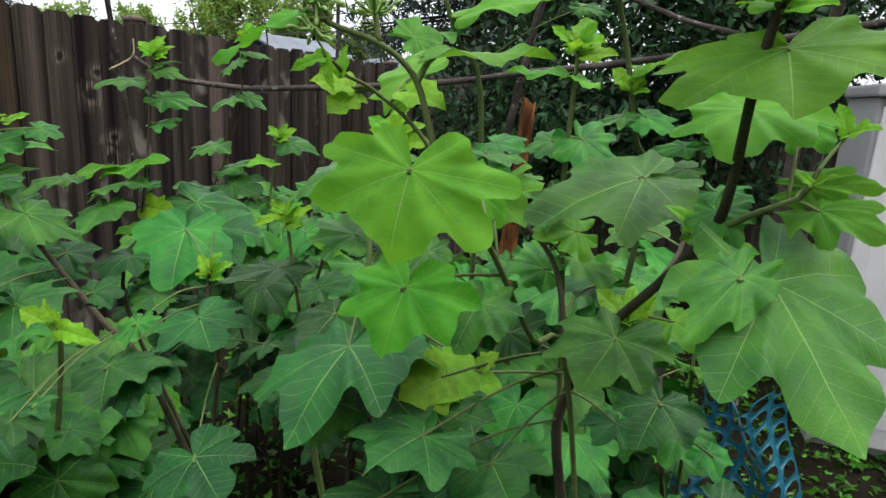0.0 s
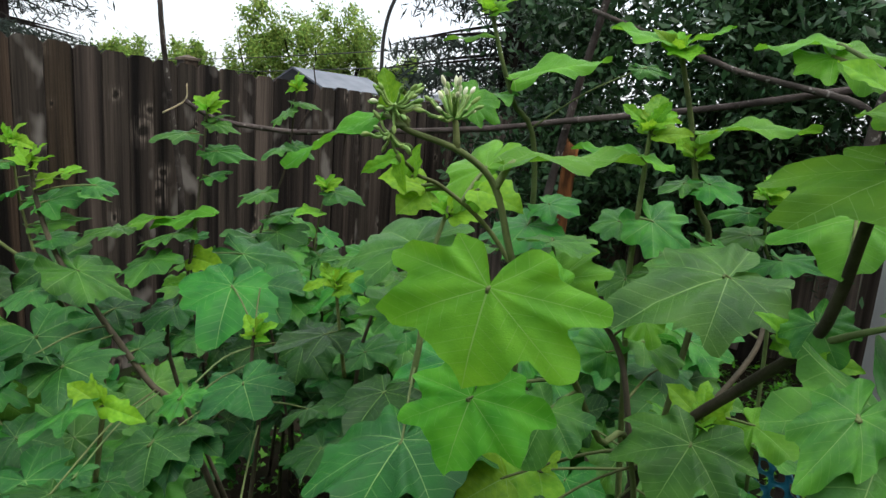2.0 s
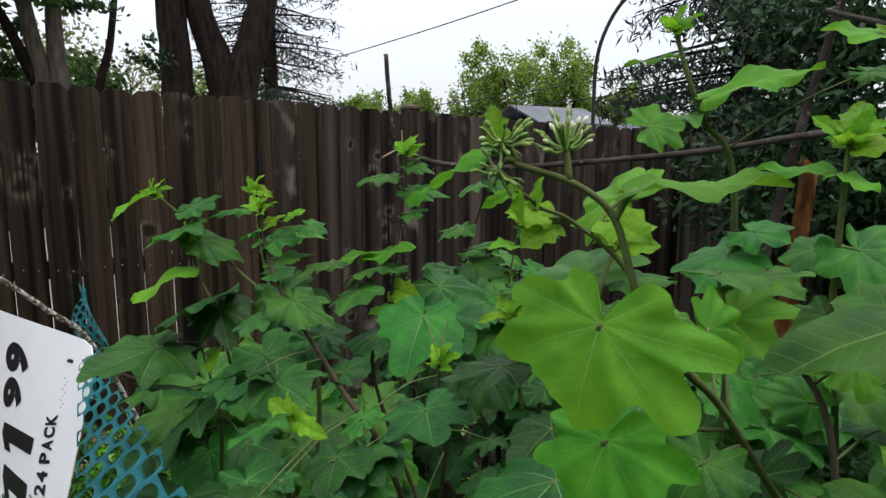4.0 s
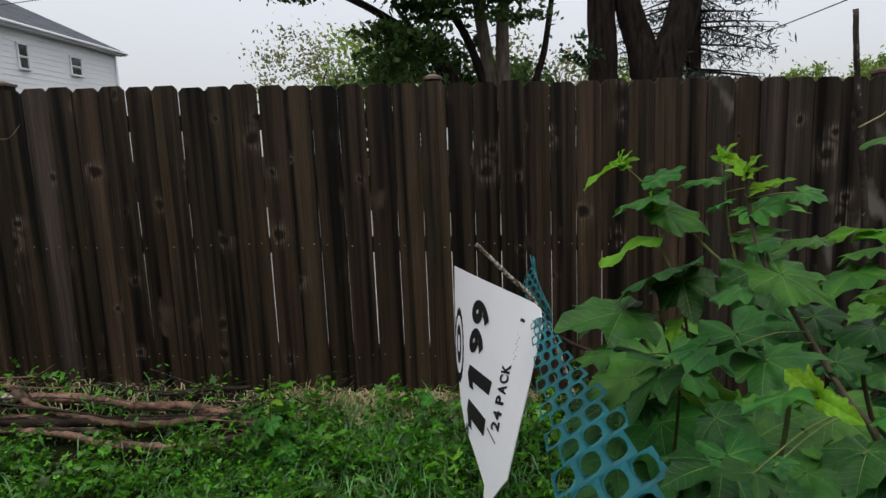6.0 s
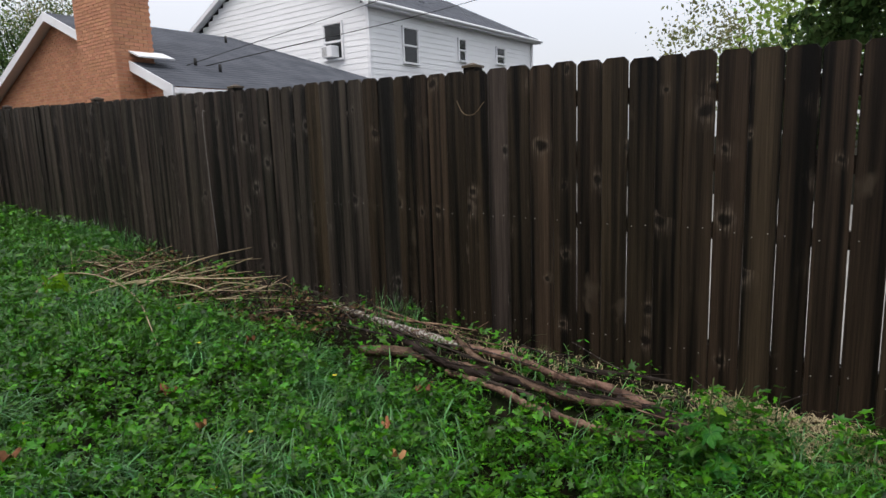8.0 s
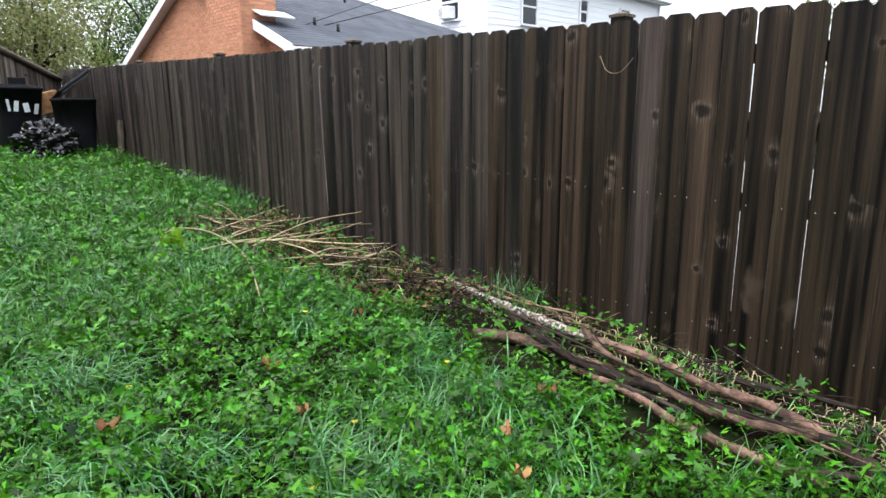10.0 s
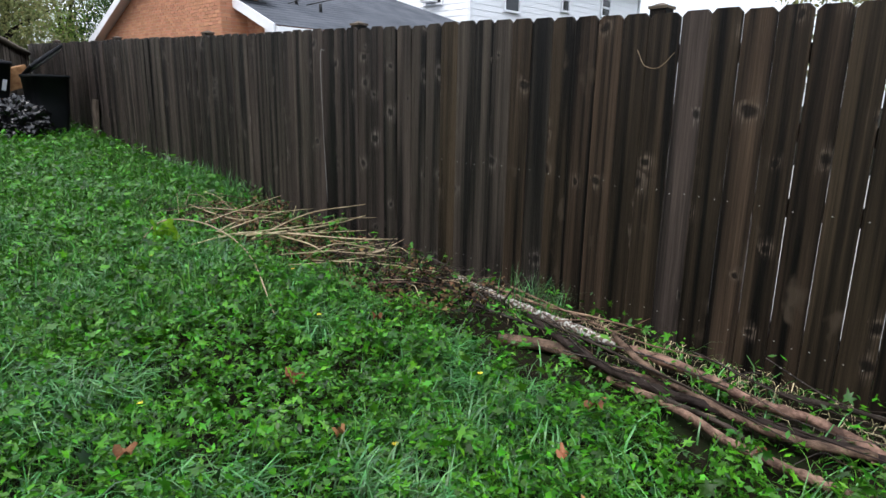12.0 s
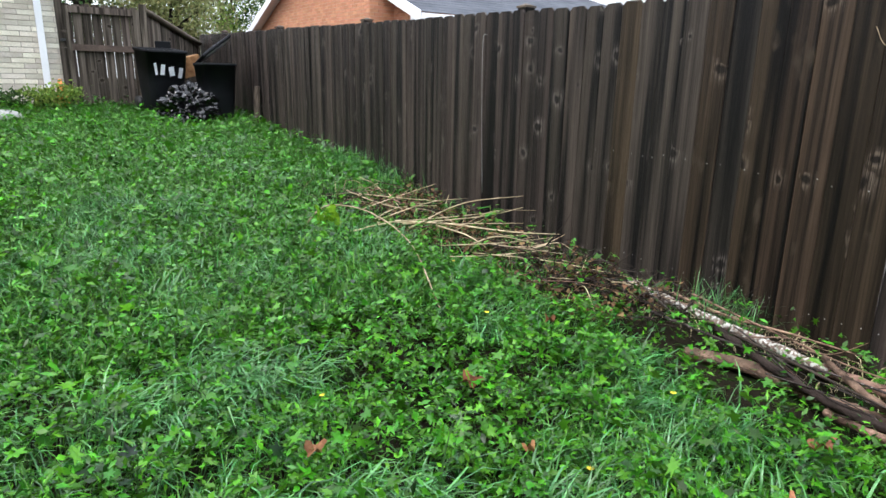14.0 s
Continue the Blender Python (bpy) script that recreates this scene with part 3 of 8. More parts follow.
def sash_window(parent, at, yaw, w, h, unit=False):
    """Double-hung window: frame, sill, two panes and the meeting rail; faces +x before it is turned."""
    m = Matrix.Translation(at) @ Matrix.Rotation(yaw, 4, "Z")
    wd = under("window", boxm("window", (-0.02, 0.03, -w / 2, w / 2, -h / 2, h / 2), "white_trim", 0.0), parent, "white double-hung sash window", m)
    t = 0.07
    for nm, d in (("frame_side", (0.0, 0.07, -w / 2 - t, -w / 2, -h / 2, h / 2)), ("frame_side", (0.0, 0.07, w / 2, w / 2 + t, -h / 2, h / 2)),
                  ("frame_head", (0.0, 0.075, -w / 2 - t, w / 2 + t, h / 2, h / 2 + t)), ("sill", (0.0, 0.11, -w / 2 - t, w / 2 + t, -h / 2 - t, -h / 2)),
                  ("meeting_rail", (0.034, 0.06, -w / 2, w / 2, -0.03, 0.03))):
        under(nm, boxm(nm, d, "white_trim", 0.004), wd)
    for z0, z1, x in ((0.03, h / 2, 0.048), (-h / 2, -0.03, 0.036)):
        under("pane", boxm("pane", (x - 0.004, x, -w / 2 + 0.03, w / 2 - 0.03, z0, z1 - 0.02), "glass"), wd)
    if unit:
        ac = under("air_conditioner", boxm("air_conditioner", (0.04, 0.42, -0.26, 0.26, -h / 2 + 0.02, -h / 2 + 0.42), "white_trim", 0.02), wd, "white window air conditioner")
        for i in range(7):
            under("louvre", boxm("louvre", (0.42, 0.43, -0.22, 0.02, -h / 2 + 0.07 + 0.045 * i, -h / 2 + 0.09 + 0.045 * i), "plastic_grey"), ac)
    return wd


def slab(parent, name, pts, thick, material):
    """A thick sheet over four corner points."""
    p = [Vector(q) for q in pts]
    n = (p[1] - p[0]).cross(p[3] - p[0]).normalized() * thick
    vs = p + [q - n for q in p]
    return under(name, mesh_from(name, vs, [(0, 1, 2, 3), (7, 6, 5, 4), (0, 4, 5, 1), (1, 5, 6, 2), (2, 6, 7, 3), (3, 7, 4, 0)], material), parent)


def shingle_roof(parent, eave0, eave1, ridge1, ridge0, rows, material="shingle"):
    """Roof slope laid in courses that step over one another."""
    e0, e1, r1, r0 = (Vector(q) for q in (eave0, eave1, ridge1, ridge0))
    n = (e1 - e0).cross(r0 - e0).normalized()
    if n.z < 0:
        n = -n
    vs, fs = [e0 + n * 0.002, e1 + n * 0.002], []
    for i in range(rows):
        f0, f1 = i / rows, (i + 1) / rows
        k = len(vs)
        a, b, c, d = e0.lerp(r0, f0), e1.lerp(r1, f0), e1.lerp(r1, f1), e0.lerp(r0, f1)
        vs += [b + n * 0.011, a + n * 0.011, d + n * 0.006, c + n * 0.006]
        fs += [(k - 2, k - 1, k, k + 1), (k + 1, k, k + 3, k + 2)]
    k = len(vs) - 2
    vs += [r0, r1]
    fs += [(k, k + 1, k + 3, k + 2), (0, k + 2, k + 3, 1)]
    return under("roof", mesh_from("roof", vs, fs, material), parent, "dark grey asphalt shingle roof slope")


# white two-storey house: long side faces +y, gable end faces +x
WX0, WX1, WY0, WY1, WE, WR = -16.8, -28.6, -15.5, -25.9, 6.42, 9.0
wh = thing("neighbour_house", "white two-storey house with lapped siding and grey roof behind the fence", "house")
siding_wall("siding", (WX0, WY0), (WX1, WY0), 0.6, WE, wh)
mid = (WY0 + WY1) / 2
siding_wall("siding", (WX0, WY1), (WX0, WY0), 0.6, WR, wh, lambda u: WE + (WR - WE) * (1 - abs(u - (WY0 - WY1) / 2) / ((WY0 - WY1) / 2)))
under("core", boxm("core", (WX1, WX0 - 0.03, WY1, WY0 - 0.03, 0.4, WE), "siding"), wh)
for (x, z, w, h) in ((-19.02, 5.15, 0.8, 1.22), (-22.45, 5.32, 0.46, 0.82), (-25.55, 5.36, 0.66, 0.66)):
    sash_window(wh, (x, WY0 + 0.02, z), math.pi / 2, w, h)
sash_window(wh, (WX0 + 0.02, -17.2, 5.27), 0, 0.85, 1.2, True)
shingle_roof(wh, (WX0 + 0.35, WY0 + 0.35, WE - 0.05), (WX1 - 0.35, WY0 + 0.35, WE - 0.05), (WX1 - 0.35, mid, WR + 0.08), (WX0 + 0.35, mid, WR + 0.08), 24)
shingle_roof(wh, (WX1 - 0.35, WY1 - 0.35, WE - 0.05), (WX0 + 0.35, WY1 - 0.35, WE - 0.05), (WX0 + 0.35, mid, WR + 0.08), (WX1 - 0.35, mid, WR + 0.08), 12)
under("fascia", boxm("fascia", (WX1 - 0.35, WX0 + 0.35, WY0 + 0.33, WY0 + 0.36, WE - 0.22, WE - 0.06), "white_trim"), wh)
under("soffit", boxm("soffit", (WX1 - 0.35, WX0 + 0.35, WY0, WY0 + 0.33, WE - 0.2, WE - 0.17), "white_trim"), wh)
gut = tube("gutter", [(WX1 - 0.35, WY0 + 0.42, WE - 0.12), (WX0 + 0.35, WY0 + 0.42, WE - 0.1)], 0.06, 0.06, "white_trim", 8, 2)
under("gutter", gut, wh)
under("downspout", boxm("downspout", (WX1 + 0.05, WX1 + 0.14, WY0 + 0.04, WY0 + 0.12, 1.0, WE - 0.2), "white_trim"), wh)
for s, y0, y1 in ((1, WY0 + 0.38, mid), (-1, WY1 - 0.38, mid)):
    slab(wh, "rake_board", [(WX0 + 0.36, y0, WE - 0.22), (WX0 + 0.36, y1, WR - 0.1), (WX0 + 0.36, y1, WR + 0.1), (WX0 + 0.36, y0, WE - 0.02)], 0.03, "white_trim")
    slab(wh, "rake_soffit", [(WX0, y0, WE - 0.16), (WX0, y1, WR - 0.04), (WX0 + 0.35, y1, WR - 0.04), (WX0 + 0.35, y0, WE - 0.16)], 0.02, "white_trim")
under("corner_board", boxm("corner_board", (WX0 - 0.08, WX0 + 0.045, WY0 - 0.08, WY0 + 0.045, 0.5, WE - 0.17), "white_trim"), wh)
for x, y, z in ((-19.5, -17.2, 7.55), (-22.5, -17.6, 7.6), (-17.9, -16.6, 7.15)):
    under("roof_vent", boxm("roof_vent", (x - 0.14, x + 0.14, y - 0.14, y + 0.14, z - 0.3, z), "shingle", 0.03), wh)

# orange brick bungalow: gable end faces +x
BX, BY0, BY1, BE, BR = -7.8, -12.96, -23.2, 2.95, 5.0
bh = thing("brick_bungalow", "orange brick bungalow with a wide chimney and grey shingle roof", "house")
bm_mid = (BY0 + BY1) / 2
under("core", boxm("core", (-16.5, BX - 0.1, BY1, BY0, 0.4, BE), "mortar"), bh)


def brick_wall(parent, a, b, z0, top_of, material, bw=0.215, bh_=0.076, joint=0.011):
    """Running-bond brickwork from a to b (plan): proud bricks before recessed mortar."""
    a, b = Vector((*a, 0)), Vector((*b, 0))
    way = (b - a).normalized()
    n = way.cross(Vector((0, 0, 1)))
    run = (b - a).length
    vs, fs = [], []
    row, z = 0, z0
    zmax = max(top_of(u) for u in np.linspace(0, run, 50))
    while z < zmax:
        u = -bw / 2 if row % 2 else 0.0
        while u < run:
            u0, u1 = max(u, 0), min(u + bw - joint, run)
            if u1 - u0 > 0.03 and top_of((u0 + u1) / 2) > z + bh_ * 0.6:
                k = len(vs)
                p0, p1 = a + way * u0, a + way * u1
                for d in (0.0, 0.014):
                    for p, zz in ((p0, z), (p1, z), (p1, z + bh_ - joint), (p0, z + bh_ - joint)):
                        q = p + n * d
                        vs.append((q.x, q.y, zz))
                fs += [(k + 4, k + 5, k + 6, k + 7), (k, k + 1, k + 5, k + 4), (k + 1, k + 2, k + 6, k + 5), (k + 2, k + 3, k + 7, k + 6), (k + 3, k, k + 4, k + 7)]
            u += bw
        z += bh_
        row += 1
    me = mesh_from("brickwork", vs, fs, material)
    ob = under("brickwork", me, parent)
    return tagged(ob, kind="stuff")


M["brick_far"] = mat("orange_brick_course", (0.40, 0.185, 0.105), (0.48, 0.24, 0.14), 3, 60, rough=0.85, bump=0.4, vary=0.13, hue=0.006, by="island", grain=0.4)
M["cream_far"] = mat("cream_brick_course", (0.55, 0.5, 0.41), (0.70, 0.66, 0.57), 3, 60, rough=0.85, bump=0.4, vary=0.22, by="island")
bgab = lambda u: BE + (BR - BE) * (1 - abs(u - (BY0 - BY1) / 2) / ((BY0 - BY1) / 2))
gab = [(BX - 0.02, BY0, 0.4), (BX - 0.02, BY1, 0.4), (BX - 0.02, BY1, BE), (BX - 0.02, bm_mid, BR), (BX - 0.02, BY0, BE)]
under("gable_wall", mesh_from("gable_wall", gab, [(0, 1, 2, 3, 4)], "mortar"), bh)
brick_wall(bh, (BX - 0.012, BY1), (BX - 0.012, BY0), 1.4, bgab, "brick_far")
chx0, chx1, chy0, chy1 = BX - 0.25, BX + 0.6, -15.8, -14.15
ch = under("chimney", boxm("chimney", (chx0, chx1, chy0, chy1, 0.5, 6.3), "mortar"), bh, "wide orange brick chimney")
brick_wall(ch, (chx1, chy0), (chx1, chy1), 1.4, lambda u: 6.3, "brick_far")
brick_wall(ch, (chx1, chy1), (chx0 - 0.02, chy1), 1.4, lambda u: 6.3, "brick_far")
slab(bh, "flashing", [(BX - 0.5, chy1 - 0.05, 3.74), (BX + 0.32, chy1 - 0.05, 3.74), (BX + 0.32, chy1 + 0.45, 3.56), (BX - 0.5, chy1 + 0.45, 3.56)], 0.03, "white_trim")
HX, EX = -13.0, -17.5
shingle_roof(bh, (EX, BY0 + 0.4, BE - 0.12), (EX, BY1 - 0.4, BE - 0.12), (HX, bm_mid - 0.02, BR + 0.1), (HX, bm_mid + 0.02, BR + 0.1), 20)
shingle_roof(bh, (BX + 0.3, BY0 + 0.4, BE - 0.12), (EX, BY0 + 0.4, BE - 0.12), (HX, bm_mid, BR + 0.1), (BX + 0.3, bm_mid, BR + 0.1), 30)
shingle_roof(bh, (EX, BY1 - 0.4, BE - 0.12), (BX + 0.3, BY1 - 0.4, BE - 0.12), (BX + 0.3, bm_mid, BR + 0.1), (HX, bm_mid, BR + 0.1), 10)
for y0, y1 in ((BY0 + 0.42, bm_mid), (BY1 - 0.42, bm_mid)):
    slab(bh, "rake_board", [(BX + 0.31, y0, BE - 0.32), (BX + 0.31, y1, BR - 0.1), (BX + 0.31, y1, BR + 0.12), (BX + 0.31, y0, BE - 0.1)], 0.03, "white_trim")
    slab(bh, "rake_soffit", [(BX, y0, BE - 0.26), (BX, y1, BR - 0.04), (BX + 0.3, y1, BR - 0.04), (BX + 0.3, y0, BE - 0.26)], 0.02, "white_trim")
under("gutter", boxm("gutter", (-16.8, BX + 0.3, BY0 + 0.4, BY0 + 0.5, BE - 0.26, BE - 0.15), "white_trim", 0.01), bh)
under("eave_return", boxm("eave_return", (BX + 0.005, BX + 0.3, BY0 + 0.0, BY0 + 0.4, BE - 0.42, BE - 0.16), "white_trim", 0.01), bh)
for x, y, z in ((-9.2, -14.3, 3.62), (-9.6, -13.9, 3.47), (-12.2, -17.2, 4.85)):
    v = tube("vent_pipe", [(x, y, z - 0.1), (x, y, z + 0.1)], 0.04, 0.04, "wire", 8, 1)
    under("vent_pipe", v, bh)

# own house: cream brick corner with a downspout
oh = thing("own_house", "cream brick house wall with a white downspout", "house")
OY = -12.55
M["cream_mortar"] = mat("pale_mortar", (0.44, 0.40, 0.33), (0.54, 0.50, 0.43), 4, 80, rough=0.95, bump=0.5, spec=0.05)
under("wall", boxm("wall", (-1.12, 6.0, OY - 0.3, OY, 0.2, 4.2), "cream_mortar"), oh)
brick_wall(oh, (6.0, OY), (-1.12, OY), 0.8, lambda u: 4.2, "cream_far", 0.30, 0.074)
under("downspout", boxm("downspout", (-0.9, -0.81, OY + 0.02, OY + 0.09, 1.15, 4.2), "white_trim", 0.01), oh, "white square downspout")
under("roof", boxm("roof", (-1.5, 6.2, OY - 4, OY + 0.5, 4.2, 4.35), "shingle"), oh)

# unseen plain wall opposite the fence, added to block low sky light
M["blocker_brick"] = mat("blocker_brown", (0.16, 0.11, 0.08), (0.25, 0.18, 0.135), 3, 60, rough=0.9, bump=0.4, vary=0.1, spec=0.05)
tagged(under("wall_east", boxm("wall_east", (4.0, 4.3, -12.2, 5.6, -0.4, 5.6), "blocker_brick")), "unseen plain brown wall added to block sky light opposite the fence", "wall", kind="structure")
# ---------------- gate and bins ----------------
gt = thing("garden_gate", "weathered board gate with a pale cross rail, closed", "gate")
GX0, GX1, GY = -2.2, -1.14, -12.5
rg = random.Random(5)
gz = lumpy(-1.7, GY)
pk = [picket_mesh("gate_board", 0.1225, 1.0, i, "grey_cedar") for i in range(3)]
nb = 8
for i in range(nb):
    y = GX0 + 0.075 + (GX1 - GX0 - 0.15) * i / (nb - 1)
    under("gate_board", pk[i % 3], gt, "", Matrix.Translation((y, GY - 0.03, gz + 0.03)) @ Matrix.Rotation(math.pi / 2, 4, "Z") @ Matrix.Diagonal((1, 1, 1.46 + rg.uniform(-0.01, 0.01), 1)))
for z in (gz + 0.82, gz + 1.36):
    under("cross_rail", boxm("cross_rail", (GX0 + 0.02, GX1 - 0.02, GY - 0.03, GY + 0.012, z, z + 0.095), "cap" if z < gz + 1 else "grey_cedar", 0.004), gt, "pale cross rail" if z < gz + 1 else "")
for x in (GX0 + 0.05, GX1 - 0.05):
    under("stile", boxm("stile", (x - 0.045, x + 0.045, GY - 0.028, GY + 0.016, gz + 0.02, gz + 1.46), "grey_cedar", 0.004), gt)
for x in (GX0 - 0.06, GX1 + 0.02):
    under("gate_post", boxm("gate_post", (x - 0.05, x + 0.05, GY - 0.08, GY + 0.02, gz - 0.2, gz + 1.55), "grey_cedar", 0.006), gt)
under("latch", boxm("latch", (GX1 - 0.02, GX1 + 0.05, GY + 0.02, GY + 0.035, gz + 0.95, gz + 0.99), "wire", 0.003), gt, "black latch")
build_fence("side_fence_panel", "short sloping grey board fence panel beside the gate", (GX0 - 0.1, GY - 0.05), (FX + 0.02, -13.6), lambda p, s: gz + 1.52 - 0.27 * s, [], [0.125 * k for k in range(13)], lambda p, s: 0.005, (0.08, 0.75), rf, "grey_cedar")

a_, b_ = Vector((GX0 - 0.08, GY - 0.0, gz + 1.47)), Vector((FX + 0.05, -13.5, gz + 1.47 - 0.27 * 1.55))
under("top_rail", tube("top_rail", [a_, a_.lerp(b_, 0.5), b_], 0.05, 0.05, "cap", 4, 2), bpy.data.objects["side_fence_panel"], "sloping top rail")


def wheelie_bin(name, label, at, yaw, w, h, lean=0.0, lid=None):
    m = Matrix.Translation(at) @ Matrix.Rotation(yaw, 4, "Z") @ Matrix.Rotation(lean, 4, "X")
    b = thing(name, label, "trash bin", "bins by the gate", m=m)
    bm = bmesh.new()
    rings = []
    for z, s in ((0, 0.72), (0.06, 0.76), (h * 0.5, 0.88), (h - 0.04, 0.985), (h - 0.04, 1.03), (h, 1.03), (h, 0.98), (h - 0.3, 0.9)):
        ring = []
        for cx, cy in ((1, 1), (-1, 1), (-1, -1), (1, -1)):
            for a in (0, 30, 60, 90):
                base = math.atan2(cy, cx) - math.pi / 4
                t = base + radians(a)
                r = 0.09
                ring.append(bm.verts.new((cx * (w / 2 * s - r) + r * math.cos(t), cy * (w / 2 * s - r) + r * math.sin(t), z)))
        rings.append(ring)
    for r0, r1 in zip(rings, rings[1:]):
        for i in range(16):
            bm.faces.new((r0[i], r0[(i + 1) % 16], r1[(i + 1) % 16], r1[i]))
    bm.faces.new(rings[0][::-1]); bm.faces.new(rings[-1])
    bmesh.ops.recalc_face_normals(bm, faces=bm.faces[:])
    body = under("body", bm_mesh("body", bm, "bin", True), b)
    if lid is not None:
        lm = Matrix.Translation((0, -w * 0.52, h)) @ Matrix.Rotation(lid, 4, "X")
        ld = under("lid", boxm("lid", (-w * 0.54, w * 0.54, 0, w * 1.1, 0, 0.045), "bin", 0.02), b, "open lid", lm)
        under("lid_rib", boxm("lid_rib", (-w * 0.3, w * 0.3, w * 0.3, w * 0.8, 0.045, 0.06), "bin", 0.006), ld)
    under("handle", tube("handle", [(-w * 0.3, -w * 0.56, h - 0.08), (w * 0.3, -w * 0.56, h - 0.08)], 0.016, 0.016, "bin", 8, 2), b)
    for sx in (-1, 1):
        wl_ = bmesh.new()
        bmesh.ops.create_cone(wl_, cap_ends=True, segments=20, radius1=0.11, radius2=0.11, depth=0.05, matrix=Matrix.Translation((sx * w * 0.42, -w * 0.44, 0.1)) @ Matrix.Rotation(math.pi / 2, 4, "Y"))
        under("wheel", bm_mesh("wheel", wl_, "wire", True), b)
    return b


b1 = wheelie_bin("wheelie_bin", "black wheeled bin leaning, with sprayed white bars", (-2.27, -11.75, lumpy(-2.27, -11.75) + 0.03), 0.18, 0.60, 0.92, -0.1, None)
under("lid", boxm("lid", (-0.3, -0.06, -0.025, 0.0, -0.4, 0.07), "bin", 0.012), b1, "lid hanging open behind the bin", Matrix.Translation((0, -0.31, 0.95)) @ Matrix.Rotation(0.15, 4, "X"))
for i, (dx, dz, w_, h_, tl) in enumerate(((-0.2, 0.66, 0.035, 0.17, 0.15), (-0.1, 0.65, 0.06, 0.15, -0.1), (0.03, 0.63, 0.075, 0.13, 0.2), (0.16, 0.61, 0.055, 0.15, -0.15))):
    under("paint_mark", boxm("paint_mark", (-w_ / 2, w_ / 2, -0.002, 0.002, -h_ / 2, h_ / 2), "spray"), b1, "sprayed white bar",
          Matrix.Translation((-dx, 0.62 / 2 * (0.93 + 0.06 * (dz - 0.42) / 0.38) + 0.006, dz)) @ Matrix.Rotation(-0.08, 4, "X") @ Matrix.Rotation(tl, 4, "Y"))
b2 = wheelie_bin("wheelie_bin", "black wheeled bin with its lid flung open against the fence", (-2.88, -11.0, lumpy(-2.88, -11.0) - 0.06), 0.12, 0.49, 0.88, 0.0, 0.0)
for o in list(b2.children):
    if o.name.startswith("lid"):
        o.matrix_local = Matrix.Translation((0.0, 0.0, 1.05)) @ Matrix.Rotation(0.62, 4, "Y") @ Matrix.Rotation(0.25, 4, "X") @ Matrix.Translation((0, -0.27, 0.0))
under("lid_lining", boxm("lid_lining", (-0.22, 0.22, 0.03, 0.5, -0.012, -0.004), "plastic_grey", 0.002), next(o for o in b2.children if o.name.startswith("lid")), "pale grey inside of the lid")
# full black rubbish bag, crumpled
bm = bmesh.new()
bmesh.ops.create_icosphere(bm, subdivisions=5, radius=0.3)
for v in bm.verts:
    d = v.co.normalized()
    r = 0.3 * (1 + 0.35 * noise.noise(d * 2.2) + 0.24 * abs(noise.noise(d * 6.0)) + 0.22 * abs(noise.noise(d * 12)) + 0.1 * abs(noise.noise(d * 25)))
    v.co = Vector((d.x * r * 1.1, d.y * r, max(d.z * r * 0.95, -0.2)))
bag = under("rubbish_bag", bm_mesh("rubbish_bag", bm, "bag", False))
bag.location = (-2.44, -10.85, lumpy(-2.42, -10.85) + 0.2)
tagged(bag, "full crumpled black plastic rubbish bag beside the bins", "trash bag")
cb = under("cardboard_box", boxm("cardboard_box", (-0.2, 0.2, -0.15, 0.15, 0, 0.3), "leaf_dry", 0.01))
cb.matrix_world = Matrix.Translation((-2.75, -11.9, lumpy(-2.75, -11.9) + 0.55)) @ Matrix.Rotation(0.3, 4, "Y")
tagged(cb, "brown cardboard box piled between the bins", "box")
wb = under("fallen_board", boxm("fallen_board", (-0.02, 0.02, -0.07, 0.07, 0, 0.55), "cap", 0.004))
wb.matrix_world = Matrix.Translation((-3.33, -10.62, lumpy(-3.33, -10.62))) @ Matrix.Rotation(-0.06, 4, "Y")
tagged(wb, "short pale board leaning on the fence", "board")


# ---------------- trees ----------------
def crown_points(rg, centre, radii, count, clumps, spreadf=0.35, hollow=0.5):
    """Leaf places gathered in clumps, so that the outline is uneven and has gaps."""
    c = rg.normal(size=(clumps, 3))
    c /= np.linalg.norm(c, axis=1)[:, None]
    c *= rg.uniform(hollow, 1.0, size=(clumps, 1)) ** 0.7
    pick = rg.integers(0, clumps, count)
    q = c[pick] + rg.normal(size=(count, 3)) * spreadf * rg.uniform(0.4, 1.0, size=(count, 1)) * np.array([1, 1, 0.7])
    return np.asarray(centre) + q * np.asarray(radii)


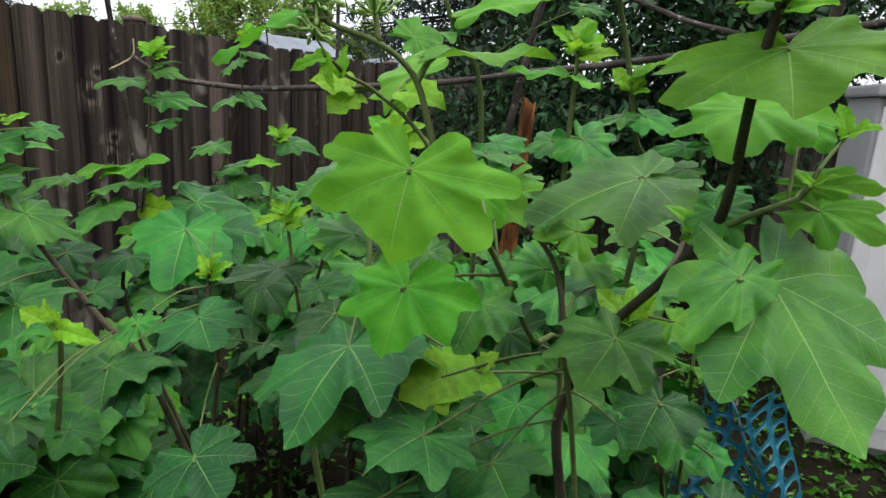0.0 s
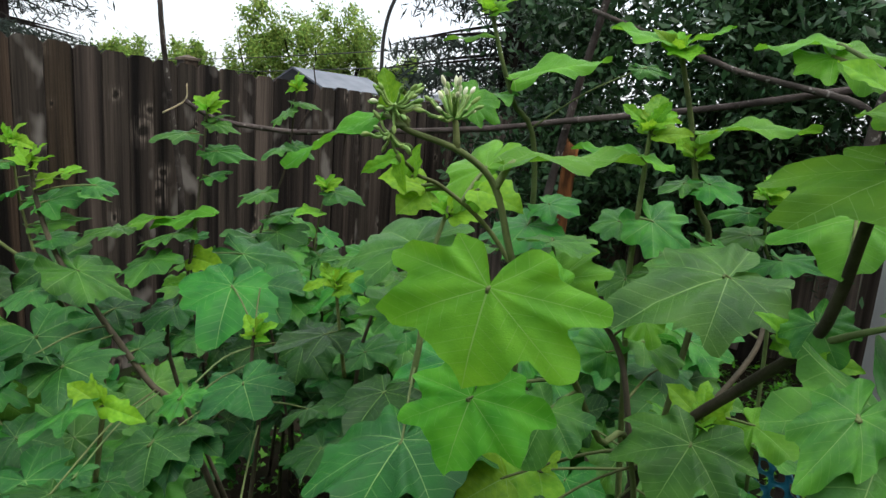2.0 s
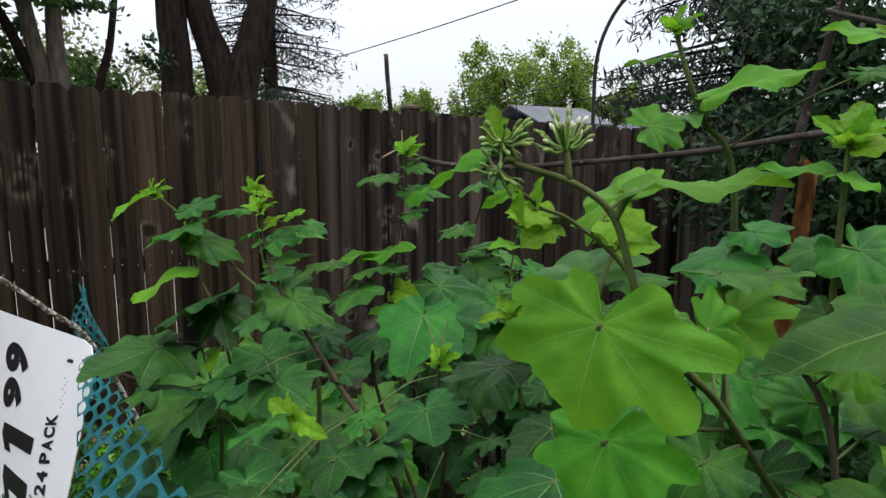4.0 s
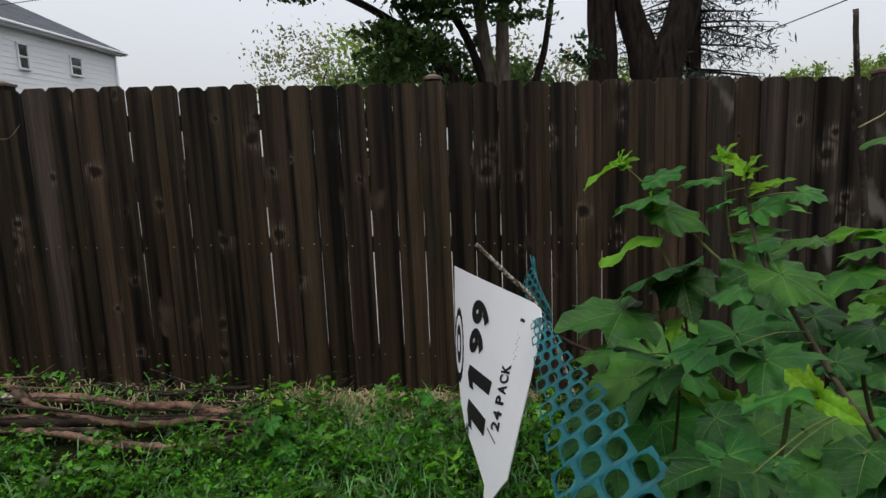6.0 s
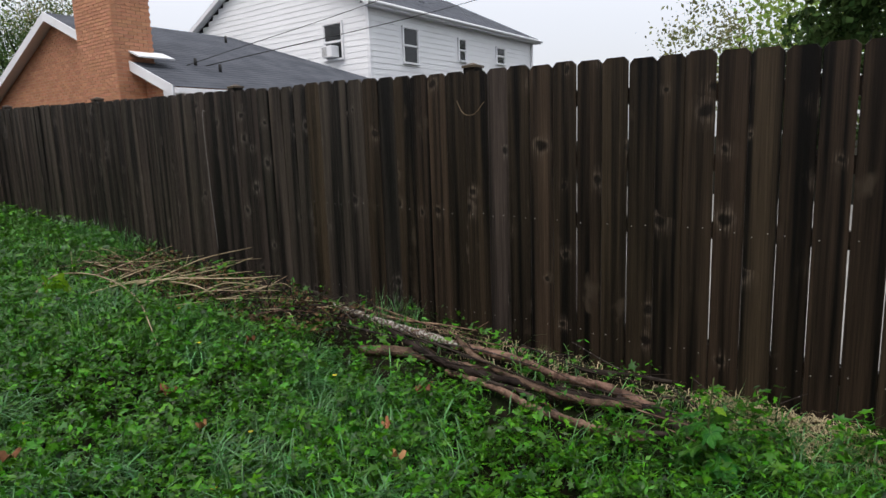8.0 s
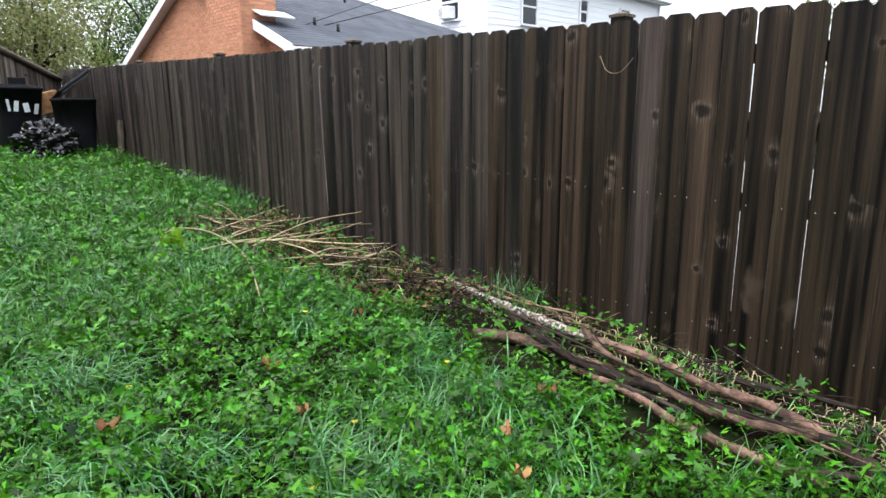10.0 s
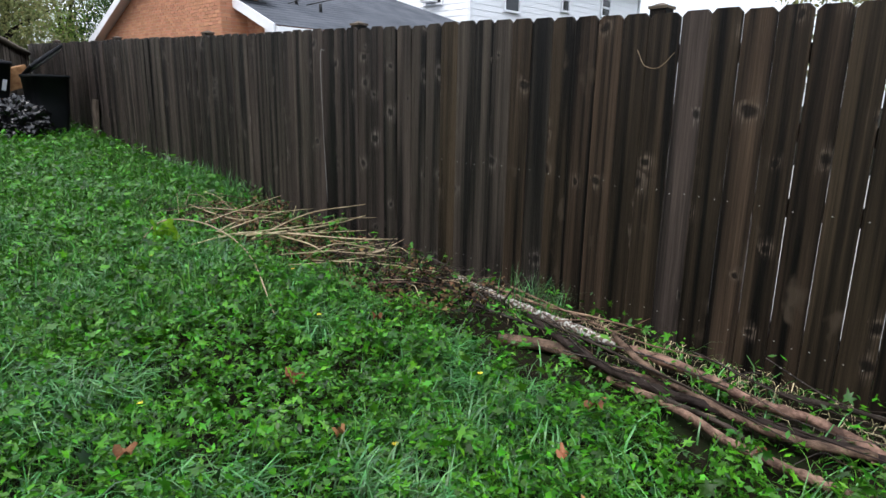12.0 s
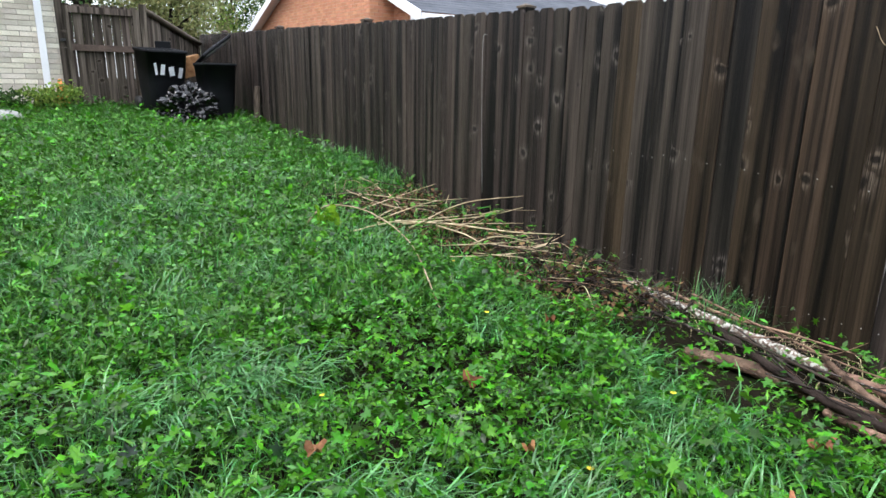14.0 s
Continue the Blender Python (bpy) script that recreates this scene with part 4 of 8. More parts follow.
def broad_tree(name, label, foot, trunk_r, fork_z, limbs, crown, material, bark, leaf, count, seed, clumps=60, spreadf=0.3, hollow=0.45):
    """Tapered trunk, limbs to the crown and a crown of many small leaves."""
    rg = np.random.default_rng(seed)
    rr = random.Random(seed)
    t = thing(name, label, "tree", at=(foot[0], foot[1], 0))
    fx, fy = foot
    zb = lumpy(fx, fy) - 0.2 if abs(fx) < 60 else -0.5
    under("trunk", tube("trunk", [(0, 0, zb), (rr.uniform(-.1, .1), rr.uniform(-.1, .1), fork_z * 0.55), (0, 0, fork_z)], trunk_r * 1.15, trunk_r * 0.85, bark, 12, 6, 0.12, seed), t)
    cx, cy, cz, rx, ry, rz = crown
    for i in range(limbs):
        a = 2 * math.pi * i / limbs + rr.uniform(-0.4, 0.4)
        e = Vector((cx - fx + rx * 0.75 * math.cos(a) * rr.uniform(0.4, 1), cy - fy + ry * 0.75 * math.sin(a) * rr.uniform(0.4, 1), cz + rz * rr.uniform(-0.3, 0.6)))
        s = Vector((0, 0, fork_z - 0.1))
        m1 = s.lerp(e, 0.45) + Vector((rr.uniform(-.3, .3), rr.uniform(-.3, .3), 0.25 * (e - s).length * 0.5))
        under("limb", tube("limb", [s, m1, e], trunk_r * 0.5, trunk_r * 0.08, bark, 7, 6, 0.1, seed + i), t)
    pts = crown_points(rg, (cx - fx, cy - fy, cz), (rx, ry, rz), count, clumps, spreadf, hollow)
    under("crown", leaf_cloud("crown", pts, leaf, material, rg), t)
    return t


# forked dark maple behind the fence
mt = thing("forked_maple", "old maple with a dark forked double trunk behind the fence", "tree", at=(-10.0, 2.85, 0))
under("trunk", tube("trunk", [(-0.05, -0.52, -0.2), (-0.04, -0.5, 1.8), (0, -0.55, 3.6), (0.1, -0.75, 6.5), (0.2, -1.3, 9.5)], 0.28, 0.14, "trunk", 14, 7, 0.14, 2), mt)
under("trunk", tube("trunk", [(0.1, 0.28, -0.2), (0.08, 0.24, 1.6), (0.05, 0.1, 2.7), (0, -0.15, 3.6), (-0.1, -0.3, 5.2), (0, -0.2, 8.5)], 0.31, 0.11, "trunk", 14, 7, 0.14, 3), mt)
under("trunk", tube("trunk", [(0.12, 0.3, 0.4), (0.1, 0.36, 2.3), (0.1, 0.62, 3.2), (0.1, 0.95, 4.4), (0.1, 1.4, 6.5), (0, 2.3, 9.0)], 0.30, 0.13, "trunk", 14, 7, 0.14, 4), mt)
rg = np.random.default_rng(11)
under("crown", leaf_cloud("crown", crown_points(rg, (0.3, -0.3, 9.2), (5.5, 5.5, 2.6), 14000, 90, 0.22, 0.3), 0.17, "maple", rg), mt)
# small ivy sprig on the trunk
pts = crown_points(rg, (0.4, -0.95, 2.75), (0.1, 0.22, 0.35), 160, 6, 0.4, 0.1)
under("ivy", leaf_cloud("ivy", pts, 0.1, "yew", rg), mt)

# pale-trunked spreading tree with low hanging branches
lt = thing("spreading_tree", "pale-trunked spreading tree with low leafy boughs over the fence", "tree", at=(-13.8, 0.9, 0))
for k, p in enumerate(([(0.1, -0.1, 0), (0, -0.1, 2.3), (0, -0.3, 4.0), (-0.2, -0.6, 6.2), (0, -1.6, 9)], [(0, 0.2, 0), (0, 0.15, 2.4), (0, 0.15, 4.2), (0.2, 0.5, 6.5), (0.2, 0.8, 9)],
                       [(0, 0.6, 0), (0, 0.75, 2.4), (0, 1.05, 3.6), (0.1, 1.3, 5.5), (0.1, 1.5, 8)], [(0.2, -0.3, 2.0), (0.2, -1.6, 3.7), (0.2, -3.6, 4.9), (0.3, -5.6, 5.3)],
                       [(0, -0.2, 2.6), (0.2, -0.9, 4.2), (0.3, -2.6, 5.8), (0.3, -4.2, 6.6)], [(0, -0.8, 0), (0, -1.0, 1.9), (0, -1.3, 3.2), (0, -2.2, 4.6)])):
    r = (0.2, 0.2, 0.1, 0.12, 0.1, 0.13)[k]
    under("trunk" if k < 3 else "limb", tube("limb", p, r, r * 0.35, "pale_trunk" if k < 2 else "trunk", 10, 7, 0.12, k), lt)
rg = np.random.default_rng(12)
for c, r, nn, cl, sz in (((0.6, -2.6, 6.3), (1.6, 3.8, 1.2), 5200, 46, 0.17), ((0, 0.2, 7.8), (2.5, 3.2, 1.6), 5000, 40, 0.17), ((-0.6, -1.4, 2.9), (1.0, 1.6, 1.3), 2200, 30, 0.17), ((0.4, -6.0, 5.6), (0.8, 1.4, 0.9), 900, 20, 0.17), ((1.1, -1.7, 3.5), (0.8, 1.1, 0.8), 1900, 26, 0.16), ((1.0, -0.4, 4.4), (0.9, 1.7, 0.7), 2600, 30, 0.16), ((1.3, -3.0, 4.75), (0.8, 2.3, 0.35), 1600, 30, 0.16)):
    under("crown", leaf_cloud("crown", crown_points(rg, c, r, nn, cl, 0.2, 0.2), sz, "maple", rg), lt)


def spruce(name, label, foot, h, r, seed, z0=0.6, dense=60):
    rg = np.random.default_rng(seed)
    rr = random.Random(seed)
    t = thing(name, label, "tree", at=(foot[0], foot[1], 0))
    zb = lumpy(*foot) - 0.2
    under("trunk", tube("trunk", [(0, 0, zb), (0, 0, h * 0.5), (0, 0, h)], 0.22, 0.03, "trunk", 9, 3), t)
    pts, tubes = [], []
    z = z0
    while z < h - 0.3:
        rad = r * (1 - z / h) ** 0.8
        for k in range(7):
            a = rr.uniform(0, 6.283)
            L = rad * rr.uniform(0.7, 1.1)
            zz = z + rr.uniform(-0.2, 0.2)
            tip = Vector((L * math.cos(a), L * math.sin(a), zz - 0.12 * L))
            b = [Vector((0, 0, zz + 0.1)), Vector((L * 0.5 * math.cos(a), L * 0.5 * math.sin(a), zz - 0.02 * L)), tip]
            tubes.append(tube_data(b, 0.03, 0.006, 4, 3))
            m_ = int(dense * L)
            f = rg.uniform(0.1, 1.05, m_)
            side = rg.normal(size=m_) * 0.16 * (0.4 + f) * L * 0.5
            q = np.stack([f * L * math.cos(a) - side * math.sin(a), f * L * math.sin(a) + side * math.cos(a), zz - 0.12 * L * f ** 1.5 - np.abs(rg.normal(size=m_)) * 0.16 - np.abs(side) * 0.2], axis=1)
            pts.append(q)
        z += 0.42
    under("branchwork", joined("branches", tubes, "trunk"), t)["kind"] = "stuff"
    under("crown", leaf_cloud("crown", np.concatenate(pts), 0.2, "spruce", rg, up=0.1, aspect=0.15), t)
    return t


spruce("spruce", "drooping dark blue-grey spruce behind the fence", (-15.0, 5.5), 11.5, 2.9, 21)
for i, (x, y, h, w, mt_) in enumerate(((-20.5, 15.9, 5.7, 1.25, "lime_tree"), (-19.3, 17.4, 6.1, 1.5, "lime_tree"), (-18.1, 18.8, 5.9, 1.3, "lime_tree"), (-22.0, 14.2, 4.4, 0.95, "lime_tree"), (-16.9, 20.4, 4.6, 1.1, "lime_tree"), (-26.0, 13.6, 4.2, 1.6, "lime_tree"), (-29, 15.4, 4.4, 2.2, "maple"), (-24.0, 15.2, 3.9, 1.3, "lime_tree"))):
    broad_tree("garden_tree", "light green leafy garden tree beyond the fence", (x, y), 0.13, h * 0.3, 6, (x, y, h * 0.56, w * 0.95, w * 0.95, h * 0.42), mt_, "trunk", 0.15, 9000, 30 + i, 70, 0.17, 0.2)
for i, (x, y, h, w, mt_) in enumerate(((-29, 1.5, 6.5, 2.8, "autumn"), (-30, 4.6, 6.2, 2.6, "autumn"), (-29, 8.2, 5.6, 2.6, "lime_tree"), (-26, -3.0, 6.6, 2.9, "lime_tree"), (-33, -8.2, 8.0, 2.6, "autumn"), (-40, 12.0, 6, 4, "lime_tree"), (-23, 2.0, 4.4, 1.6, "maple"), (-20, -2.2, 4.6, 1.7, "maple"))):
    broad_tree("yard_tree", "leafy tree turning yellow beyond the fence", (x, y), 0.15, h * 0.4, 5, (x, y, h * 0.6, w, w, h * 0.42), mt_, "trunk", 0.22, 2600, 50 + i, 40, 0.24, 0.3)
for i, (x, y, h, w, mt_) in enumerate(((-7.0, -31, 9.0, 3.2, "autumn"), (-11.5, -30, 8.5, 3.0, "maple"), (-3.5, -30, 9.5, 3.4, "maple"), (-14.5, -33, 11, 3.2, "autumn"), (0, -26, 8.5, 3.0, "maple"), (-5.5, -25.5, 6.0, 2.2, "autumn"), (-10, -34, 9, 3.5, "lime_tree"), (4, -30, 9, 3, "lime_tree"))):
    broad_tree("street_tree", "tall leafy tree behind the houses", (x, y), 0.2, h * 0.4, 5, (x, y, h * 0.6, w, w, h * 0.45), mt_, "trunk", 0.13, 11000, 70 + i, 70, 0.19, 0.2)

# dense dark evergreen mass over the rear fence
for i, (x, y, z, rx, ry, rz, nn) in enumerate(((-2.0, 5.1, 1.7, 1.0, 0.7, 1.5, 7000), (-0.6, 5.3, 1.9, 1.1, 0.7, 1.2, 9000), (-0.2, 6.5, 3.2, 1.5, 0.9, 1.9, 8000), (1.5, 6.6, 2.8, 1.4, 0.9, 2.0, 7000), (-0.9, 7.3, 4.6, 2.2, 1.2, 1.8, 6000), (1.2, 5.0, 2.1, 0.8, 0.5, 0.8, 1800))):
    rg = np.random.default_rng(90 + i)
    t = thing("evergreen_shrub", "dense dark broadleaf evergreen spilling over the rear fence", "shrub", at=(x, y, 0))
    under("trunk", tube("trunk", [(0, 0, lumpy(x, y) - 0.1), (0.1, 0.05, z * 0.5), (0.05, 0, z)], 0.09, 0.04, "trunk", 8, 4, 0.1, i), t)
    under("crown", leaf_cloud("crown", crown_points(rg, (0, -0.25, z), (rx, ry, rz), int(nn * 1.7), 90, 0.22, 0.1), 0.082, "yew", rg, 0.3, 0.42), t)
spruce("spruce", "dark layered conifer at the yard corner", (-4.6, 8.2), 8.0, 2.5, 23, 2.0, 170)
sh = thing("neighbour_shed", "low shed with a grey metal roof beyond the fence", "shed")
under("wall", boxm("wall", (-8.4, -5.4, 9.6, 12.4, -0.3, 1.75), "siding"), sh)
slab(sh, "roof", [(-8.6, 9.3, 1.72), (-5.2, 9.3, 1.72), (-5.2, 11.0, 2.12), (-8.6, 11.0, 2.12)], 0.05, "metal_roof")
slab(sh, "roof", [(-5.2, 12.7, 1.72), (-8.6, 12.7, 1.72), (-8.6, 11.0, 2.12), (-5.2, 11.0, 2.12)], 0.05, "metal_roof")
gs = thing("garden_shed", "small pale garden shed gable beyond the fence", "shed")
under("wall", boxm("wall", (-11.9, -10.4, 10.0, 12.0, -0.3, 2.05), "siding"), gs)
slab(gs, "roof", [(-12.1, 9.8, 2.08), (-12.1, 12.2, 2.08), (-11.2, 12.2, 2.5), (-11.2, 9.8, 2.5)], 0.04, "metal_roof")
slab(gs, "roof", [(-10.2, 12.2, 2.08), (-10.2, 9.8, 2.08), (-11.2, 9.8, 2.5), (-11.2, 12.2, 2.5)], 0.04, "metal_roof")

# ---------------- overhead lines ----------------
for i, (a, b, r) in enumerate((((-30, 9.0, 4.4), (-6, 16.0, 7.4), 0.02), ((-30, 10.5, 6.9), (-8, 15.0, 10.0), 0.012), ((-30, 10.6, 7.4), (-8, 15.0, 10.6), 0.012),
                               ((-8.8, -14.05, 3.5), (-24, -13.75, 9.65), 0.009), ((-9.2, -13.9, 3.5), (-26, -10.2, 8.85), 0.012), ((-30, 13, 3.4), (-7, 10.5, 3.0), 0.012), ((-30, 13, 3.0), (-7, 10.5, 2.65), 0.012))):
    m_ = (Vector(a) + Vector(b)) / 2 - Vector((0, 0, 0.25))
    c = under("overhead_cable", tube("overhead_cable", [a, m_, b], r, r, "wire", 5, 8))
    tagged(c, "thin black overhead utility cable", "cable", "overhead cables")


# ---------------- lawn ----------------
def lawn_points(rg, count, x0, x1, y0, y1, centre, soft):
    p = np.stack([rg.uniform(x0, x1, count * 4), rg.uniform(y0, y1, count * 4)], axis=1)
    d = np.hypot(p[:, 0] - centre[0], p[:, 1] - centre[1])
    keep = rg.uniform(size=len(p)) < 1 / (1 + (d / soft) ** 1.6)
    p = p[keep][:count]
    return p


def tuft_mask(x, y):
    return np.array([noise.noise(Vector((a * 0.9, b * 0.9, 4.2))) + 0.5 * noise.noise(Vector((a * 2.3, b * 2.3, 8.2))) for a, b in zip(x, y)])


def heights(p):
    return np.array([lumpy(a, b) for a, b in p])


def mound(p):
    """Low hummocks of growth, a hand or two across."""
    q = np.array([noise.noise(Vector((a * 5.0, b * 5.0, 6.1))) + 0.6 * noise.noise(Vector((a * 12.0, b * 12.0, 3.3))) for a, b in p])
    return np.clip(0.85 + 1.5 * q, 0.08, 1.9)


def weeds(name, rg, p, size, lift, material, lobes=5):
    """Small lobed leaves on short stalks, one joined sheet."""
    k = len(p)
    z = heights(p) + rg.uniform(0.25, 1.0, k) * lift * mound(p)
    far = np.hypot(p[:, 0] - LC[0], p[:, 1] - LC[1])
    L = size * rg.uniform(0.55, 1.4, k) * (1 + 0.07 * np.maximum(far - 1.0, 0))
    yaw = rg.uniform(0, 2 * np.pi, k)
    tilt, roll = rg.normal(0.15, 0.48, k), rg.normal(0, 0.48, k)
    th = np.linspace(-np.pi, np.pi, 2 * lobes + 1)[:-1]
    r = np.where(np.arange(len(th)) % 2 == 0, 1.0, 0.5)[None, :] * rg.uniform(0.72, 1.25, (k, len(th)))
    r[:, 0] = 0.3 if lobes > 2 else 1.0
    if lobes < 3:
        r[:, 1::2] = rg.uniform(0.75, 1.0, r[:, 1::2].shape)
    ox, oy = r * np.cos(th), r * np.sin(th) * rg.uniform(0.3, 0.85, k)[:, None] * (0.75 if lobes < 3 else 0.8)
    n = len(th)
    zero = np.zeros((k, 1))
    lx = np.concatenate([zero, ox], axis=1) * L[:, None]
    ly = np.concatenate([zero, oy], axis=1) * L[:, None]
    lz = np.concatenate([zero, 0.35 * np.abs(oy) - 0.25 * ox ** 2], axis=1) * L[:, None] * rg.uniform(-0.6, 1.2, k)[:, None]
    x1, z1 = lx * np.cos(tilt)[:, None] + lz * np.sin(tilt)[:, None], -lx * np.sin(tilt)[:, None] + lz * np.cos(tilt)[:, None]
    y1, z2 = ly * np.cos(roll)[:, None] - z1 * np.sin(roll)[:, None], ly * np.sin(roll)[:, None] + z1 * np.cos(roll)[:, None]
    X = x1 * np.cos(yaw)[:, None] - y1 * np.sin(yaw)[:, None] + p[:, :1]
    Y = x1 * np.sin(yaw)[:, None] + y1 * np.cos(yaw)[:, None] + p[:, 1:2]
    Z = z2 + z[:, None]
    v = np.stack([X, Y, Z], axis=2).reshape(-1, 3)
    base = np.arange(k)[:, None, None] * (n + 1)
    tri = np.array([[0, 1 + i, 1 + (i + 1) % n] for i in range(n)])[None]
    return mesh_fast(name, v, (base + tri).reshape(-1, 3), material)


def blades(name, rg, p, length, width, material, flop=0.6, comb=None):
    """Arching grass blades in three segments, one joined sheet."""
    k = len(p)
    z = heights(p)
    L = length * rg.uniform(0.5, 1.35, k)
    W = width * rg.uniform(0.6, 1.3, k)
    yaw = rg.uniform(0, 2 * np.pi, k) if comb is None else comb(p) + rg.normal(0, 0.7, k)
    lean = np.clip(rg.normal(flop, 0.3, k), 0.05, 1.45)
    v = []
    ang = np.pi / 2 - lean * 0.3
    px, pz = np.zeros(k), np.zeros(k)
    seg = [(px.copy(), pz.copy())]
    for s in range(3):
        px = px + np.cos(ang) * L / 3
        pz = pz + np.sin(ang) * L / 3
        seg.append((px.copy(), pz.copy()))
        ang = ang - lean * 0.85
    for i, (sx, sz) in enumerate(seg):
        w = W * (1.0, 1.0, 0.7, 0.08)[i]
        sz = np.maximum(sz, 0.008)
        for sgn in (-1, 1):
            v.append(np.stack([p[:, 0] + sx * np.cos(yaw) - sgn * w / 2 * np.sin(yaw), p[:, 1] + sx * np.sin(yaw) + sgn * w / 2 * np.cos(yaw), z + sz], axis=1))
    v = np.stack(v, axis=1).reshape(-1, 3)
    base = np.arange(k)[:, None, None] * 8
    q = np.array([[0, 1, 3, 2], [2, 3, 5, 4], [4, 5, 7, 6]])[None]
    return mesh_fast(name, v, (base + q).reshape(-1, 4), material)


def off_pile(p):
    """Little grows through the brush pile and the weed heap."""
    pile = (p[:, 0] < -2.5 + 0.07 * np.sin(p[:, 1] * 7) + 0.05 * np.sin(p[:, 1] * 17)) & (p[:, 1] > -3.2) & (p[:, 1] < -0.95)
    heap = (p[:, 0] < -2.4 - 0.12 * (p[:, 1] + 5)) & (p[:, 1] > -6.3) & (p[:, 1] < -3.2)
    foot = (p[:, 0] < FX + 0.2 + 0.08 * np.sin(p[:, 1] * 9)) & (p[:, 1] >= -0.95)
    return ~((pile | heap | foot) & (np.sin(p[:, 0] * 913.0 + p[:, 1] * 517.0) < 0.88))


rg = np.random.default_rng(7)
LC = (-1.2, -1.6)
p = lawn_points(rg, 60000, FX + 0.05, 3.7, -12.4, 0.9, LC, 2.6)
p = p[off_pile(p)]
msk = tuft_mask(p[:, 0], p[:, 1])
keep = (msk + rg.normal(0, 0.25, len(p)) < 0.35)
tagged(under("clover_lawn", weeds("clover_lawn", rg, p[keep], 0.021, 0.13, "clover", 3)), "dense low clover and broadleaf weeds covering the lawn", "lawn", kind="stuff")
p = lawn_points(rg, 130000, FX + 0.05, 3.7, -12.4, 0.9, LC, 2.6)
p = p[off_pile(p)]
tagged(under("fine_lawn_weeds", weeds("fine_lawn_weeds", rg, p, 0.0175, 0.135, "clover", 2)), "fine narrow weed leaves thickly covering the lawn", "lawn", kind="stuff")
p = lawn_points(rg, 40000, FX + 0.05, 3.7, -12.4, 0.9, LC, 3.2)
p = p[off_pile(p)]
tagged(under("lawn_weeds", weeds("lawn_weeds", rg, p, 0.035, 0.14, "clover", 7)), "taller lobed weed leaves among the clover", "weeds", kind="stuff")
p = lawn_points(rg, 34000, FX + 0.05, 3.7, -12.4, 0.9, LC, 3.0)
msk = tuft_mask(p[:, 0], p[:, 1])
keep = (msk + rg.normal(0, 0.2, len(p)) > 0.05) & off_pile(p)
comb = lambda q: 3.0 * np.array([noise.noise(Vector((a * 0.8, b * 0.8, 2.2))) for a, b in q]) + 2.2
tagged(under("grass_tufts", blades("grass_tufts", rg, p[keep], 0.19, 0.0062, "tuft", 1.1, comb)), "long arching blue-green grass in loose tufts", "grass", kind="stuff")
p = lawn_points(rg, 80000, FX + 0.05, 3.7, -12.4, 0.9, LC, 3.2)
p = p[off_pile(p) & (tuft_mask(p[:, 0], p[:, 1]) + rg.normal(0, 0.25, len(p)) > -0.02)]
tagged(under("lawn_grass", blades("lawn_grass", rg, p, 0.15, 0.0042, "blade", 0.95)), "short grass blades scattered through the lawn", "grass", kind="stuff")
p = np.stack([rg.uniform(FX + 0.1, 1.6, 60000), -4.0 - 8.3 * rg.uniform(0, 1, 60000) ** 1.3], axis=1)
p = p[off_pile(p)]
tagged(under("far_lawn_grass", blades("far_lawn_grass", rg, p, 0.15, 0.0085, "blade", 0.8)), "longer grass towards the house end of the lawn", "grass", kind="stuff")
# drooping tufts of longer grass
ct = rg.uniform((-2.3, -7.0), (0.6, -1.2), (150, 2))
ct = ct[tuft_mask(ct[:, 0], ct[:, 1]) > -0.12][:75]
p = np.concatenate([c + rg.normal(0, 0.075, (95, 2)) for c in ct])
droop = lambda q: np.concatenate([np.full(95, a) for a in rg.uniform(1.2, 3.4, len(ct))]) + rg.normal(0, 0.35, len(q))
tagged(under("drooping_tufts", blades("drooping_tufts", rg, p, 0.24, 0.0075, "tuft", 1.2, droop)), "pale blue-green grass drooping in long tufts", "grass", kind="stuff")
# back strip beyond the bed, and the neighbours' grass seen through gaps
p = np.stack([rg.uniform(-3.3, 4.5, 16000), rg.uniform(0.9, 5.3, 16000)], axis=1)
tagged(under("bed_weeds", weeds("bed_weeds", rg, p, 0.026, 0.05, "clover")), "low weeds on the ground behind the plants", "weeds", kind="stuff")
# pale sheet added behind the fence to brighten the slits between boards
nx, ny = np.linspace(-14.0, -4.3, 6), np.linspace(-12, 9, 24)
vs = [(x, y, lumpy(x, y) + 0.03) for y in ny for x in nx]
fs = [(j * 6 + i, j * 6 + i + 1, (j + 1) * 6 + i + 1, (j + 1) * 6 + i) for j in range(23) for i in range(5)]
M["concrete"] = mat("pale_slit_backing", (0.20, 0.195, 0.18), (0.28, 0.27, 0.25), 2, 60, rough=0.9, bump=0.2)
tagged(under("pavement", mesh_from("pavement", vs, fs, "concrete")), "pale sheet added behind the fence to brighten the slits between boards", "pavement", kind="structure")


# ---------------- brush pile along the fence ----------------
def bough(label, pts, r0, r1, material, seed=0, category="branch", group="brush pile by the fence", name="fallen_branch"):
    ob = under(name, tube(name, pts, r0 * 0.74, r1 * 0.74, material, 9, 8, 0.5, seed))
    return tagged(ob, label, category, group)


